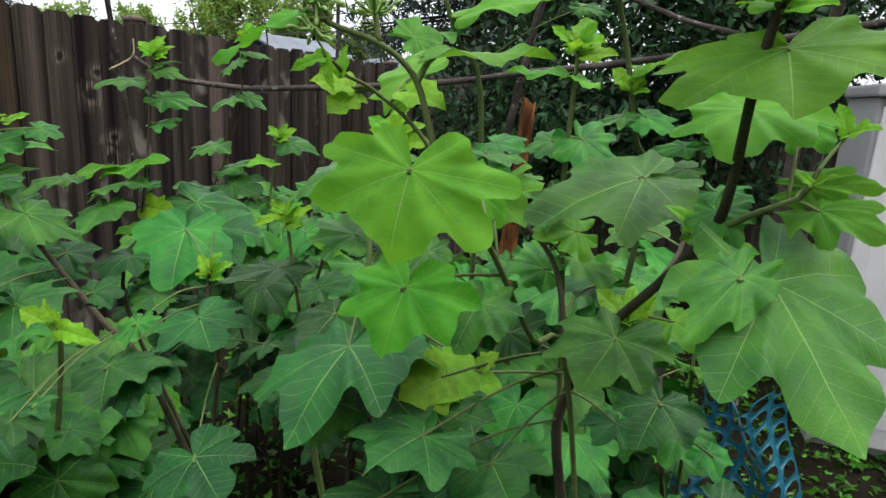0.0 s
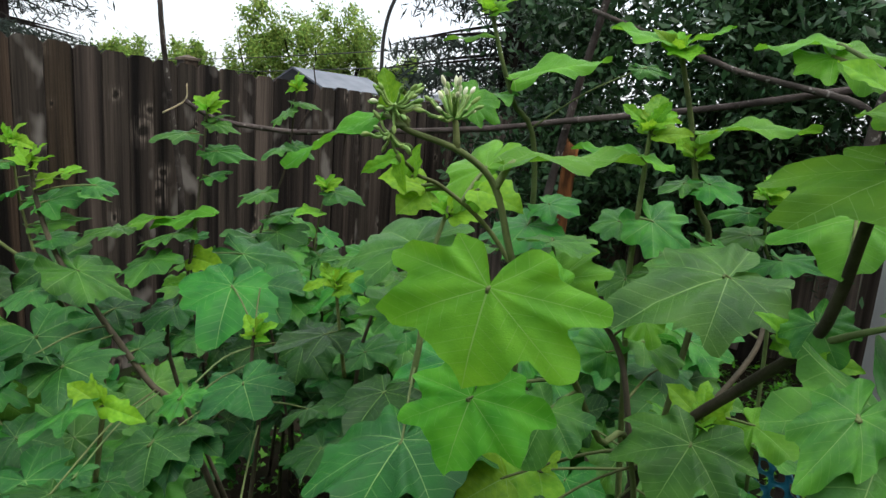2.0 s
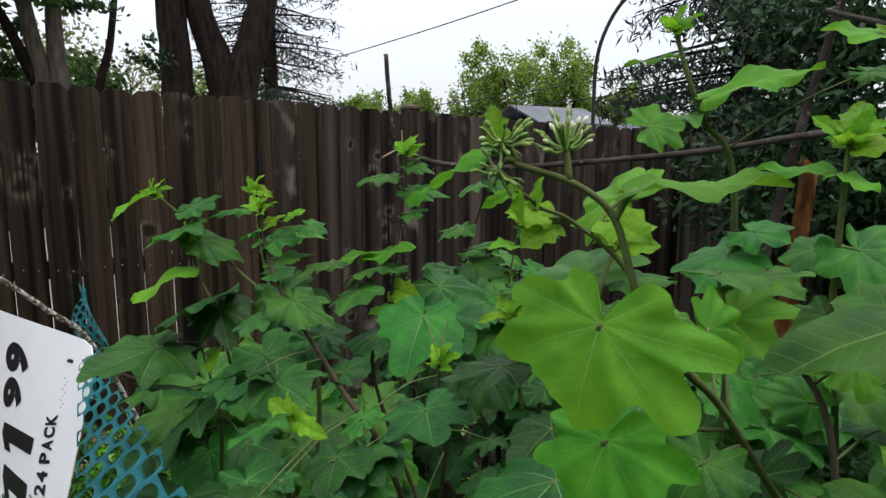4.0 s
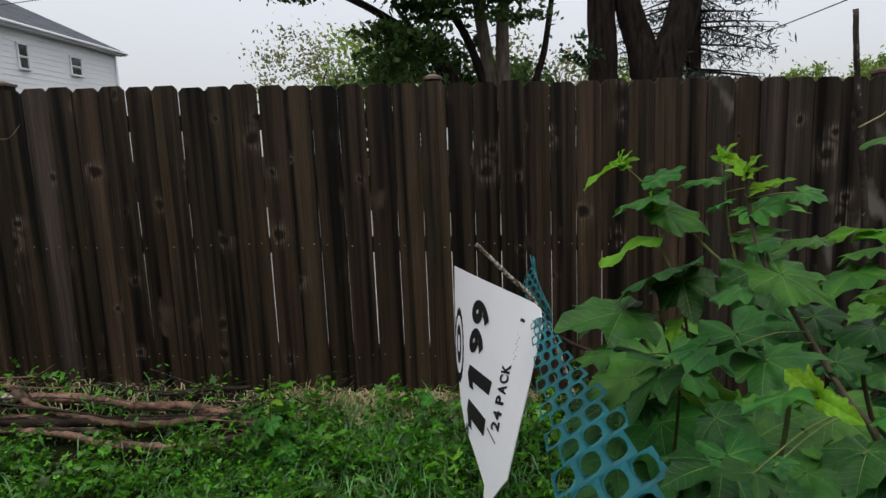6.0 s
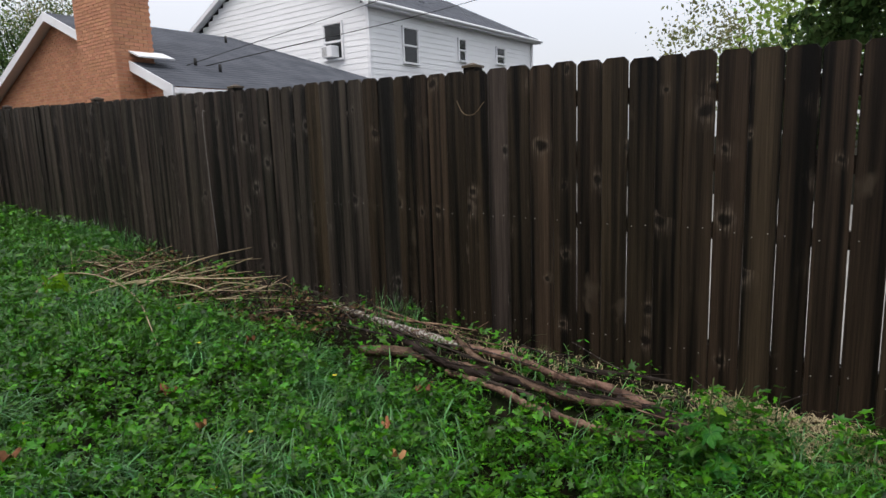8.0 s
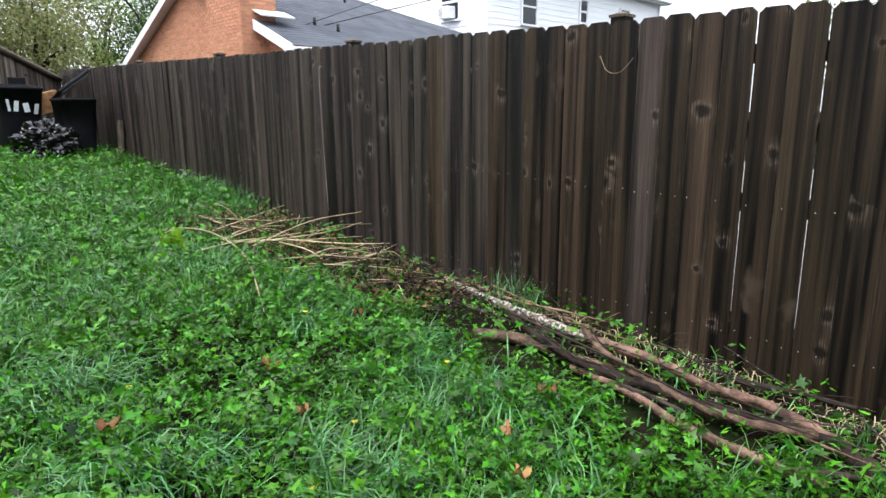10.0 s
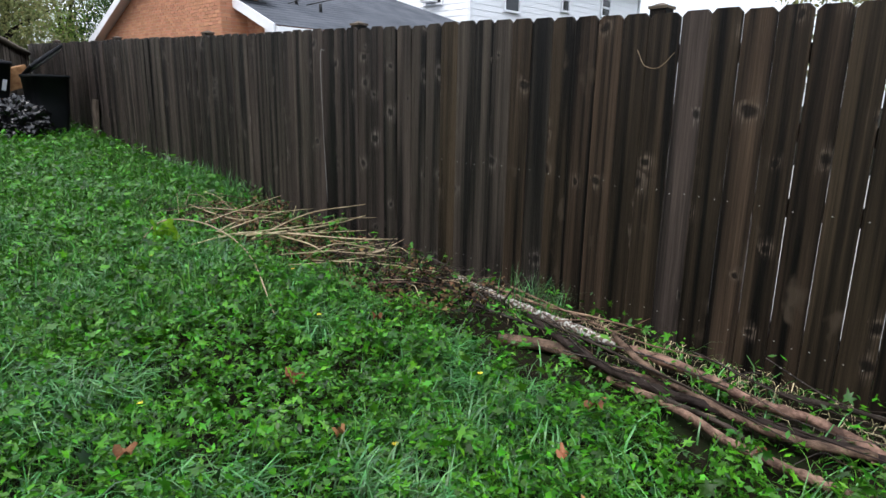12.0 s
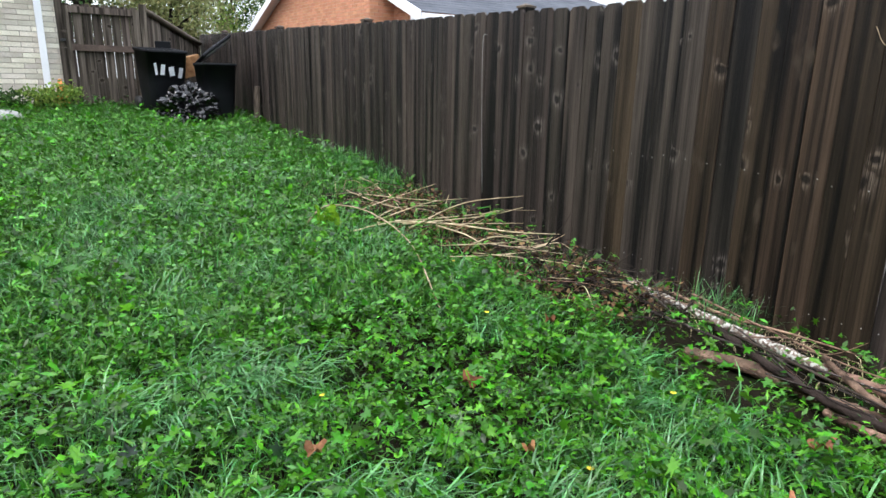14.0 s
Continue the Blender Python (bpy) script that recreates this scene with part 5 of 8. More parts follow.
bough("bare branch crusted with pale lichen", [(-3.18, -3.6, 0.27), (-3.1, -3.08, 0.24), (-3.08, -2.74, 0.22), (-3.06, -2.38, 0.19)], 0.033, 0.037, "lichen", 1)
bough("long peeling brown branch", [(-3.06, -2.42, 0.19), (-3.08, -2.02, 0.17), (-3.0, -1.68, 0.15), (-3.04, -1.45, 0.13), (-2.95, -1.1, 0.1)], 0.037, 0.030, "bark", 2)
bough("thick smooth reddish branch", [(-2.70, -2.88, 0.19), (-2.82, -2.57, 0.18), (-2.79, -2.31, 0.17), (-2.83, -2.12, 0.16), (-2.84, -1.8, 0.13)], 0.045, 0.037, "bark", 3)
bough("long dark weathered branch", [(-2.98, -2.89, 0.24), (-2.78, -2.43, 0.22), (-2.72, -2.16, 0.2), (-2.76, -1.85, 0.17), (-2.82, -1.61, 0.14), (-2.89, -1.4, 0.12), (-2.94, -1.15, 0.1)], 0.026, 0.033, "dark_bark", 4)
bough("pale peeled pole at the front of the pile", [(-2.72, -2.24, 0.165), (-2.69, -1.92, 0.15), (-2.6, -1.62, 0.13), (-2.58, -1.4, 0.12), (-2.58, -1.25, 0.11), (-2.60, -1.08, 0.09)], 0.024, 0.029, "bark", 5)
bough("thin black branch lying along the pile", [(-2.70, -1.98, 0.17), (-2.66, -1.67, 0.16), (-2.6, -1.44, 0.11), (-2.62, -1.24, 0.1), (-2.76, -1.02, 0.08)], 0.015, 0.019, "dark_bark", 6)
bough("reddish branch crossing the pile", [(-3.08, -2.42, 0.24), (-2.86, -2.15, 0.23), (-2.78, -1.82, 0.18), (-2.8, -1.5, 0.13), (-2.92, -1.2, 0.12)], 0.021, 0.026, "bark", 7)
bough("short grey branch with stubs", [(-3.16, -1.62, 0.15), (-3.21, -1.35, 0.15), (-3.25, -1.15, 0.14)], 0.019, 0.015, "dark_bark", 8)
bough("dark wet log end in the brush pile", [(-3.0, -1.35, 0.09), (-2.94, -1.13, 0.08), (-2.88, -0.95, 0.06)], 0.043, 0.050, "dark_bark", 9)
bough("pale freshly split stick end", [(-2.68, -1.83, 0.17), (-2.72, -1.74, 0.16)], 0.007, 0.005, "straw", 10)
rr = random.Random(41)
for i in range(52):
    y = rr.uniform(-3.7, -0.8)
    x = rr.uniform(-3.28, -2.68) if y > -3 else rr.uniform(-3.3, -2.95)
    a = math.pi / 2 + rr.gauss(0.12, 0.45)
    L = rr.uniform(0.25, 0.8)
    z = lumpy(x, y) + rr.uniform(0.05, 0.12)
    d = Vector((math.cos(a), math.sin(a), 0)) * L / 2
    c = Vector((x, y, z))
    if c.x - abs(d.x) < FX + 0.04 or c.x + abs(d.x) > -2.6:
        continue
    e0, e1 = c - d, c + d
    up = 0.09 if i % 2 else 0.0
    e0.z, e1.z = lumpy(e0.x, e0.y) + up + rr.uniform(0.02, 0.1), lumpy(e1.x, e1.y) + up + rr.uniform(0.02, 0.1)
    bough("thin dead twig in the brush pile", [e0, c + Vector((rr.uniform(-.04, .04), 0, rr.uniform(0, 0.03))), e1], rr.uniform(0.002, 0.006), 0.002, rr.choice(["bark", "dark_bark", "dark_bark", "dark_bark", "grey_bark"]), i, "twig", "twigs in the brush pile", "twig")

for i in range(5):
    y0_, L = rr.uniform(-3.3, -1.9), rr.uniform(0.7, 1.5)
    x0_, sl = rr.uniform(-3.15, -2.75), rr.uniform(-0.12, 0.12)
    pts = []
    for f in (0, 0.35, 0.7, 1.0):
        x_, y_ = x0_ + sl * f + rr.uniform(-.03, .03), y0_ + L * f
        pts.append((x_, y_, lumpy(x_, y_) + rr.uniform(0.07, 0.15)))
    bough("slender crooked stick on the brush pile", pts, rr.uniform(0.007, 0.014), 0.004, rr.choice(["bark", "bark", "dark_bark", "grey_bark"]), 20 + i, "stick", "slender sticks in the pile", "stick")

# dry stalks further along
stalks = ([(-2.5, -5.05, 0.4), (-3.1, -5.2, 0.5), (-3.33, -4.75, 0.61)], [(-2.5, -5.14, 0.41), (-3.1, -4.95, 0.44), (-3.33, -4.75, 0.52)], [(-2.49, -5.23, 0.42), (-2.81, -4.93, 0.42), (-3.27, -4.67, 0.42)],
          [(-2.67, -4.95, 0.42), (-2.72, -4.64, 0.40), (-2.72, -4.43, 0.36)], [(-2.82, -4.36, 0.36), (-3.04, -4.25, 0.37), (-3.33, -4.3, 0.4)], [(-2.58, -6.21, 0.5), (-2.61, -5.63, 0.47), (-2.78, -5.3, 0.45)],
          [(-2.37, -5.35, 0.42), (-2.67, -5.48, 0.46), (-2.99, -5.4, 0.46)], [(-2.07, -5.16, 0.4), (-2.36, -5.15, 0.43), (-2.61, -5.09, 0.42)], [(-2.92, -4.24, 0.36), (-3.17, -4.21, 0.38), (-3.17, -4.07, 0.36)])
for i, s in enumerate(stalks):
    bough("long dry straw-coloured weed stalk on the pile", s, 0.0095, 0.003, "straw", i, "stalk", "dry stalks by the fence", "dry_stalk")
bough("bent straw-coloured stem arching over the grass", [(-1.86, -5.52, 0.36), (-2.0, -5.52, 0.50), (-2.12, -5.45, 0.54), (-2.24, -5.15, 0.52), (-2.16, -4.5, 0.45), (-1.91, -3.81, 0.28)], 0.008, 0.005, "straw", 60, "stem", "", "arching_stem")
for i in range(170):
    y = rr.uniform(-6.6, -3.3)
    x = rr.uniform(-3.3, -2.5) - 0.1 * (y + 5)
    a = rr.uniform(0, 6.283)
    L = rr.uniform(0.2, 0.75)
    c = Vector((max(x, -3.2), y, 0))
    d = Vector((math.cos(a), math.sin(a), 0)) * L / 2
    if c.x - abs(d.x) < FX + 0.05:
        d.x *= 0.2
    e0, e1 = c - d, c + d
    for e in (e0, e1, c):
        e.z = lumpy(e.x, e.y) + rr.uniform(0.03, 0.17)
    bough("thin dry twig on the weed heap", [e0, c, e1], rr.uniform(0.002, 0.005), 0.0015, rr.choice(["straw", "grey_bark", "bark", "dark_bark", "dark_bark"]), i, "twig", "twigs on the weed heap", "twig")
for i in range(11):
    y = rr.uniform(-6.2, -4.1)
    x0_, x1_ = rr.uniform(-2.75, -2.25), rr.uniform(-3.3, -2.9)
    e0, e1 = Vector((x0_, y, lumpy(x0_, y) + rr.uniform(0.06, 0.16))), Vector((x1_, y + rr.uniform(-0.5, 0.9), 0))
    e1.z = lumpy(e1.x, e1.y) + rr.uniform(0.1, 0.3)
    m_ = e0.lerp(e1, 0.5) + Vector((rr.uniform(-.05, .05), rr.uniform(-.1, .1), rr.uniform(-0.02, 0.06)))
    bough("long dry straw-coloured weed stalk on the pile", [e0, m_, e1], rr.uniform(0.004, 0.008), 0.002, "straw", i, "stalk", "dry stalks by the fence", "dry_stalk")
# dark tangled crown of dead twigs between the two heaps
for i in range(150):
    c = Vector((rr.uniform(-3.28, -2.7), rr.uniform(-4.5, -3.0), 0))
    c.z = lumpy(c.x, c.y) + rr.uniform(0.03, 0.12)
    d = Vector((rr.gauss(0, 1), rr.gauss(0, 1), rr.uniform(-0.1, 0.8))).normalized() * rr.uniform(0.1, 0.32)
    e = c + d
    e.x = min(max(e.x, FX + 0.04), -2.6)
    e.z = max(e.z, lumpy(e.x, e.y) + 0.02)
    bough("thin dark dead twig tangled by the fence", [c, c.lerp(e, 0.5) + Vector((rr.uniform(-.03, .03), rr.uniform(-.03, .03), 0.01)), e], rr.uniform(0.003, 0.008), 0.0015, "dark_bark", i, "twig", "tangled dark twigs", "twig")
# withered leaves on the heap
rg = np.random.default_rng(17)
k = 2600
pp = np.stack([rg.uniform(-3.3, -2.5, k), rg.uniform(-6.2, -3.2, k)], axis=1)
tagged(under("withered_leaves", weeds("withered_leaves", rg, pp, 0.028, 0.11, "withered", 3)), "withered brown leaves on the weed heap", "dead leaves", kind="stuff")
k = 2400
pp = np.stack([-3.37 + 0.42 * rg.uniform(0, 1, k) ** 1.6, np.concatenate([rg.uniform(-3.4, 1.4, 800), rg.uniform(-1.0, 0.5, k - 800)])], axis=1)
tagged(under("straw_litter", blades("straw_litter", rg, pp, 0.14, 0.0045, "straw", 1.4)), "dry straw litter along the foot of the fence", "litter", kind="stuff")

k = 700
pp = np.stack([rg.normal(0.42, 0.22, k), rg.normal(1.55, 0.3, k)], axis=1)
tagged(under("straw_litter", blades("straw_litter", rg, pp, 0.16, 0.004, "straw", 1.3)), "dry straw lying on the ground beside the netting", "litter", kind="stuff")

# broken dangling cord down the fence
cw = under("hanging_cord", tube("hanging_cord", [(-3.372, -5.30, 1.80), (-3.372, -5.35, 1.75), (-3.374, -5.34, 1.2), (-3.372, -5.30, 0.55)], 0.0024, 0.0024, "galv", 6, 6))
tagged(cw, "thin pale cord hanging down the fence boards", "cord")
cw = under("twine", tube("twine", [(-3.38, -2.37, 1.68), (-3.37, -2.44, 1.61), (-3.37, -2.52, 1.62), (-3.375, -2.57, 1.70)], 0.0014, 0.0014, "straw", 6, 6))
tagged(cw, "loop of twine caught on the fence post", "twine")

# fallen leaves on the lawn
for i, (x, y, s) in enumerate(((-2.30, -2.07, 0.075), (-1.92, -1.98, 0.045), (-1.52, -3.04, 0.07), (-0.81, -2.93, 0.06), (-1.74, -1.77, 0.045), (-1.41, -2.58, 0.035), (-2.5, -1.5, 0.03), (-2.2, -3.3, 0.04))):
    t = np.linspace(0, 2 * np.pi, 19)[:-1]
    r = 0.8 * s * (0.75 + 0.25 * np.cos(5 * t + i))
    vs = [(0, 0, 0.004)] + [(a * math.cos(b), 0.8 * a * math.sin(b), 0.02 * math.sin(3 * b + i) + 0.012) for a, b in zip(r, t)]
    ob = under("fallen_leaf", mesh_from("fallen_leaf", vs, [(0, 1 + j, 1 + (j + 1) % 18) for j in range(18)], "leaf_dry"))
    ob.matrix_world = Matrix.Translation((x, y, lumpy(x, y) + 0.135)) @ Matrix.Rotation(i * 1.3, 4, "Z") @ Matrix.Rotation(0.3, 4, "X")
    tagged(ob, "curled orange-brown fallen leaf on the lawn", "leaf", "fallen leaves")


# yellow dandelions in the lawn
for i, (x, y) in enumerate(((-1.55, -2.45), (-2.05, -3.6), (-1.2, -2.2), (-1.0, -3.3), (-2.35, -4.3), (-1.75, -5.0), (-2.2, -2.6))):
    dn = thing("dandelion", "small yellow dandelion flower in the lawn", "flower", "dandelions in the lawn", at=(x, y, lumpy(x, y)))
    under("stem", tube("stem", [(0, 0, 0), (0.004, 0.003, 0.05), (0, 0.006, 0.095)], 0.0015, 0.0012, "stem", 5, 3), dn)
    vs = [(0, 0.006, 0.099)] + [((0.014 if k % 2 else 0.009) * math.cos(k * math.pi / 9), 0.006 + (0.014 if k % 2 else 0.009) * math.sin(k * math.pi / 9), 0.096 + (0.004 if k % 2 else 0)) for k in range(18)]
    under("bloom", mesh_from("bloom", vs, [(0, 1 + k, 1 + (k + 1) % 18) for k in range(18)], "yellow"), dn, "yellow bloom")
# long grass against the foot of the fence
rg = np.random.default_rng(23)
pp = np.concatenate([np.stack([-3.34 + 0.3 * rg.uniform(0, 1, n_) ** 1.4, rg.normal(yc, sp_, n_)], axis=1) for yc, sp_, n_ in ((-7.3, 0.55, 700), (-3.0, 0.12, 160), (0.9, 0.3, 60))])
tagged(under("fence_grass", blades("fence_grass", rg, pp, 0.24, 0.005, "tuft", 0.5)), "long grass growing along the foot of the fence", "grass", kind="stuff")


# ---------------- nightshade leaves ----------------
def leaf_mesh(name, material, seed, lobes=1.0, droop=0.25, fold=0.18, wave=0.03):
    """Lobed leaf, base at the origin, tip at y = 1, faces +z."""
    rr = random.Random(seed)
    sides = []
    for sgn in (-1, 1):
        j = lambda s: rr.uniform(-s, s)
        key = [(0.0, 0.012), (-0.06, 0.09), (-0.06, 0.22), (0.01, 0.36), (0.10 + j(.02), 0.46 + j(.03)), (0.19, 0.425), (0.28 + j(.02), 0.42 - 0.08 * lobes), (0.37, 0.43 - 0.02 * lobes), (0.46 + j(.02), 0.49 + j(.03)),
               (0.53, 0.42), (0.60 + j(.02), 0.37 - 0.09 * lobes), (0.69, 0.31), (0.77 + j(.02), 0.295 + j(.02)), (0.84, 0.205), (0.91, 0.125), (0.965, 0.055), (1.0, 0.0)]
        pts = spline([(h * sgn, u, 0) for u, h in key], 2)
        sides.append(pts)
    vs, fs, uv = [], [], []
    cols = 4
    for sd, pts in enumerate(sides):
        k = len(vs)
        ph = rr.uniform(0, 6)
        for i, p in enumerate(pts):
            um = max(0.0, min(1.0, p.y * 0.96 + 0.02 if p.y > 0 else 0.0))
            um = um - 0.10 * abs(p.x) if um > 0.12 else um
            for c in range(cols + 1):
                f = c / cols
                x, y = p.x * f, um + (p.y - um) * f
                z = fold * abs(x) - 0.35 * x * x - droop * y * y + wave * f * f * math.sin(9 * y + ph) * 2
                z += 0.012 * math.sin(26 * (y - 0.85 * abs(x))) * min(1, abs(x) * 5)
                vs.append((x, y, z))
                uv.append((x + 0.5, y + 0.5))
        w = cols + 1
        for i in range(len(pts) - 1):
            for c in range(cols):
                q = (k + i * w + c, k + i * w + c + 1, k + (i + 1) * w + c + 1, k + (i + 1) * w + c)
                fs.append(q if sd else q[::-1])
    return mesh_from(name, vs, fs, material, True, uv)


def lobed_leaf(name, material, seed, deep=1.0, droop=0.25, wave=0.04):
    """Broad blunt-lobed leaf: stalk joins at the origin, tip at y = 1, faces +z."""
    rr = random.Random(seed)
    outline = []
    for sgn in (1, -1):
        key = [(0, 0.97), (5, 0.94), (12, 0.87), (20, 0.80), (28, 0.72 - 0.12 * deep), (36, 0.70 - 0.12 * deep), (43, 0.79), (49, 0.87), (56, 0.84), (64, 0.75), (72, 0.65 - 0.11 * deep), (80, 0.63 - 0.09 * deep),
               (88, 0.69), (95, 0.76), (103, 0.72), (112, 0.65), (121, 0.56 - 0.06 * deep), (131, 0.55), (141, 0.60), (151, 0.57), (161, 0.46), (171, 0.26), (180, 0.06)]
        grow = [rr.uniform(0.86, 1.1) for _ in range(4)]
        side = []
        for i, (deg, r) in enumerate(key):
            j = 0 if i in (0, len(key) - 1) else 1
            g = grow[min(3, int((deg + 24) // 48))] if j else 1.0
            deg, r = deg + j * rr.uniform(-2.5, 2.5), r * g * (1 + j * rr.uniform(-0.05, 0.05))
            side.append((sgn * r * math.sin(radians(deg)), r * math.cos(radians(deg)), 0))
        side = spline(side, 2)
        outline.append(side if sgn > 0 else side[::-1])
    rim = outline[0] + outline[1][1:-1]
    k = len(rim)
    ph, ph2, ph3 = rr.uniform(0, 6), rr.uniform(0, 6), rr.uniform(0, 6)
    skew = rr.uniform(-0.12, 0.12)
    vs, uv = [(0, 0, 0)], [(0.5, 0.5)]
    for f in (0.22, 0.45, 0.65, 0.83, 1.0):
        for i, p in enumerate(rim):
            x, y = p.x * f, p.y * f
            th = math.atan2(x, y)
            z = 0.15 * abs(x) + skew * x - 0.42 * x * x - droop * y * abs(y) * (1 if y > 0 else 0.6)
            z += wave * f ** 3 * (math.sin(7 * th + ph) + 0.7 * math.sin(13 * th + ph2))
            z -= 0.032 * f * (1 - f) * (1 + math.cos(7.5 * th)) - 0.012 * f * math.sin(17 * x + 14 * y + ph3)
            vs.append((x, y, z))
            uv.append((x + 0.5, y + 0.5))
    fs = [(0, 1 + (i + 1) % k, 1 + i) for i in range(k)]
    for g in range(4):
        fs += [(1 + g * k + i, 1 + g * k + (i + 1) % k, 1 + (g + 1) * k + (i + 1) % k, 1 + (g + 1) * k + i) for i in range(k)]
    return mesh_from(name, vs, fs, material, True, uv)


LEAVES = {"m": [lobed_leaf("leaf", "leaf", 10 + i, (-0.1, 0.25, 0.4, -0.3, 0.15, -0.5, 0.05, 0.3)[i], (0.2, 0.35, 0.15, 0.4, 0.25, 0.3, 0.5, 0.1)[i], (0.03, 0.05, 0.04, 0.035, 0.06, 0.03, 0.05, 0.045)[i]) for i in range(8)],
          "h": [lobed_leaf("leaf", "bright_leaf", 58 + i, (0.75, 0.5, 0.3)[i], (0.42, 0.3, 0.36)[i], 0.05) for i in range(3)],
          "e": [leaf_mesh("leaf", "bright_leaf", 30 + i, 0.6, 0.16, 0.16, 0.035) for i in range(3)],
          "y": [leaf_mesh("young_leaf", "young", 40 + i, (0.4, 0.9, 0.7)[i], 0.25, 0.3, 0.03) for i in range(3)]}
LEAVES["c"] = LEAVES["u"] = LEAVES["m"]
LEAVES["o"] = [lobed_leaf("leaf", "shaded_leaf", 70 + i, (-0.2, 0.15, 0.0, 0.3)[i], (0.2, 0.35, 0.3, 0.15)[i], 0.04) for i in range(4)]
count_of = {"leaf": 0}
bed = {}
shoots = []


def nightshade(label, foot):
    pl = thing("nightshade_plant", label, "plant", "nightshade bed", at=(foot[0], foot[1], lumpy(*foot)))
    bed[pl.name] = []
    return pl


def stalk(pl, pts, r0, r1, material, to_ground):
    """A stem through world points; the main one bends down to the plant's foot."""
    o = pl.location
    w = [Vector(p) for p in pts]
    if to_ground:
        last = w[-1]
        w += [last.lerp(o, 0.5) + Vector((0, 0, 0.04)), o - Vector((0, 0, 0.03))]
        r1 = r1 * 1.15
    bed[pl.name] += spline(w, 8)
    if 0.3 < o.y and w[0].z > 1.15:
        shoots.append((pl, w[0].copy()))
    under("stem", tube("stem", [p - o for p in w], r0, r1, material, 8, 6, 0.08, len(pts)), pl)


def sprig(pl, rows):
    """Leaves by base, tip, breadth and kind, each with its stalk to the nearest stem."""
    o = pl.location
    rr = random.Random(len(rows) * 7 + int(abs(o.x) * 1000))
    for bx, by, bz, tx, ty, tz, w, kind in rows:
        # leaves low in the bed swap to darker greens, painting shade by height
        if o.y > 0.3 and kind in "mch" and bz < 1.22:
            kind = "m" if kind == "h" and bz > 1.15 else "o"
        b, t = Vector((bx, by, bz)), Vector((tx, ty, tz))
        y = t - b
        L = y.length
        y.normalize()
        hint = Vector((0.05, -0.28, 1.0)) if kind in "eu" else Vector((0.12, -0.45, 0.95)) if kind in "mo" else Vector((0.25, -0.75, 0.75))
        hint += Vector((rr.uniform(-.3, .3), rr.uniform(-.3, .2), 0))
        x = y.cross(hint).normalized()
        z = x.cross(y)
        if kind in "mo":
            b = b + y * 0.27 * L
            L *= 0.76
        s = L * (1.07 if kind == "e" else 1.0)
        m = Matrix((x * s * w, y * s, z * s)).transposed().to_4x4()
        m.translation = b - o
        count_of["leaf"] += 1
        lst = LEAVES[kind]
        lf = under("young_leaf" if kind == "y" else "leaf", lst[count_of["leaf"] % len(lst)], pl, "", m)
        near = min(bed[pl.name], key=lambda q: (q - b).length + 1.5 * max(0, q.z - b.z))
        if 0.004 < (near - b).length < 0.3:
            mid_ = near.lerp(b, 0.5) + Vector((0, 0, 0.05 * (near - b).length))
            under("leaf_stalk", tube("leaf_stalk", [near - o, mid_ - o, b - o, b + y * 0.05 * L - o], 0.0015, 0.0011, "stem", 6, 4), pl)


pl = hero = nightshade("tall flowering nightshade plant with broad lobed green leaves", (0.06, 0.95))
stalk(pl, [(-0.107, 0.456, 1.491), (-0.102, 0.464, 1.481), (-0.079, 0.488, 1.47), (-0.067, 0.509, 1.45), (-0.056, 0.52, 1.404), (-0.049, 0.556, 1.358), (-0.049, 0.6, 1.322), (-0.049, 0.693, 1.222), (-0.037, 0.774, 1.149)], 0.0015, 0.0031, "stem", True)
stalk(pl, [(-0.067, 0.509, 1.45), (-0.063, 0.514, 1.462), (-0.062, 0.52, 1.466)], 0.0025, 0.0019, "stem", False)
stalk(pl, [(-0.124, 0.505, 1.452), (-0.115, 0.525, 1.443), (-0.088, 0.545, 1.415), (-0.05, 0.556, 1.36)], 0.0012, 0.0019, "stem", False)
sprig(pl, [(-0.047, 0.478, 1.398, -0.049, 0.452, 1.345, 1.45, 'h'),
           (-0.086, 0.533, 1.302, -0.084, 0.495, 1.264, 1.35, 'h'),
           (-0.12, 0.461, 1.487, -0.168, 0.432, 1.463, 0.42, 'e'),
           (-0.064, 0.513, 1.464, -0.004, 0.562, 1.481, 0.5, 'e'),
           (-0.111, 0.567, 1.457, -0.149, 0.569, 1.465, 1.3, 'h'),
           (-0.13, 0.52, 1.444, -0.147, 0.497, 1.452, 0.9, 'y'),
           (-0.128, 0.521, 1.441, -0.129, 0.495, 1.431, 1.1, 'y'),
           (-0.087, 0.545, 1.445, -0.117, 0.539, 1.432, 0.8, 'y'),
           (-0.124, 0.501, 1.451, -0.124, 0.502, 1.472, 0.6, 'y')])
sprig(pl, [(-0.126, 0.488, 1.463, -0.137, 0.467, 1.456, 0.5, 'y'),
           (-0.126, 0.488, 1.463, -0.116, 0.481, 1.444, 0.5, 'y'),
           (-0.099, 0.539, 1.444, -0.063, 0.534, 1.441, 0.9, 'y'),
           (-0.107, 0.457, 1.494, -0.109, 0.452, 1.513, 0.8, 'y'),
           (-0.055, 0.607, 1.289, -0.052, 0.551, 1.267, 1.1, 'm'),
           (-0.078, 0.624, 1.364, -0.055, 0.649, 1.346, 1.2, 'h'),
           (-0.114, 0.669, 1.39, -0.102, 0.73, 1.396, 1.0, 'm'),
           (-0.375, 0.934, 1.52, -0.348, 0.972, 1.536, 1.2, 'h')])
pl = nightshade("nightshade plant with a thick forked purplish stem and large leaves", (0.16, 0.98))
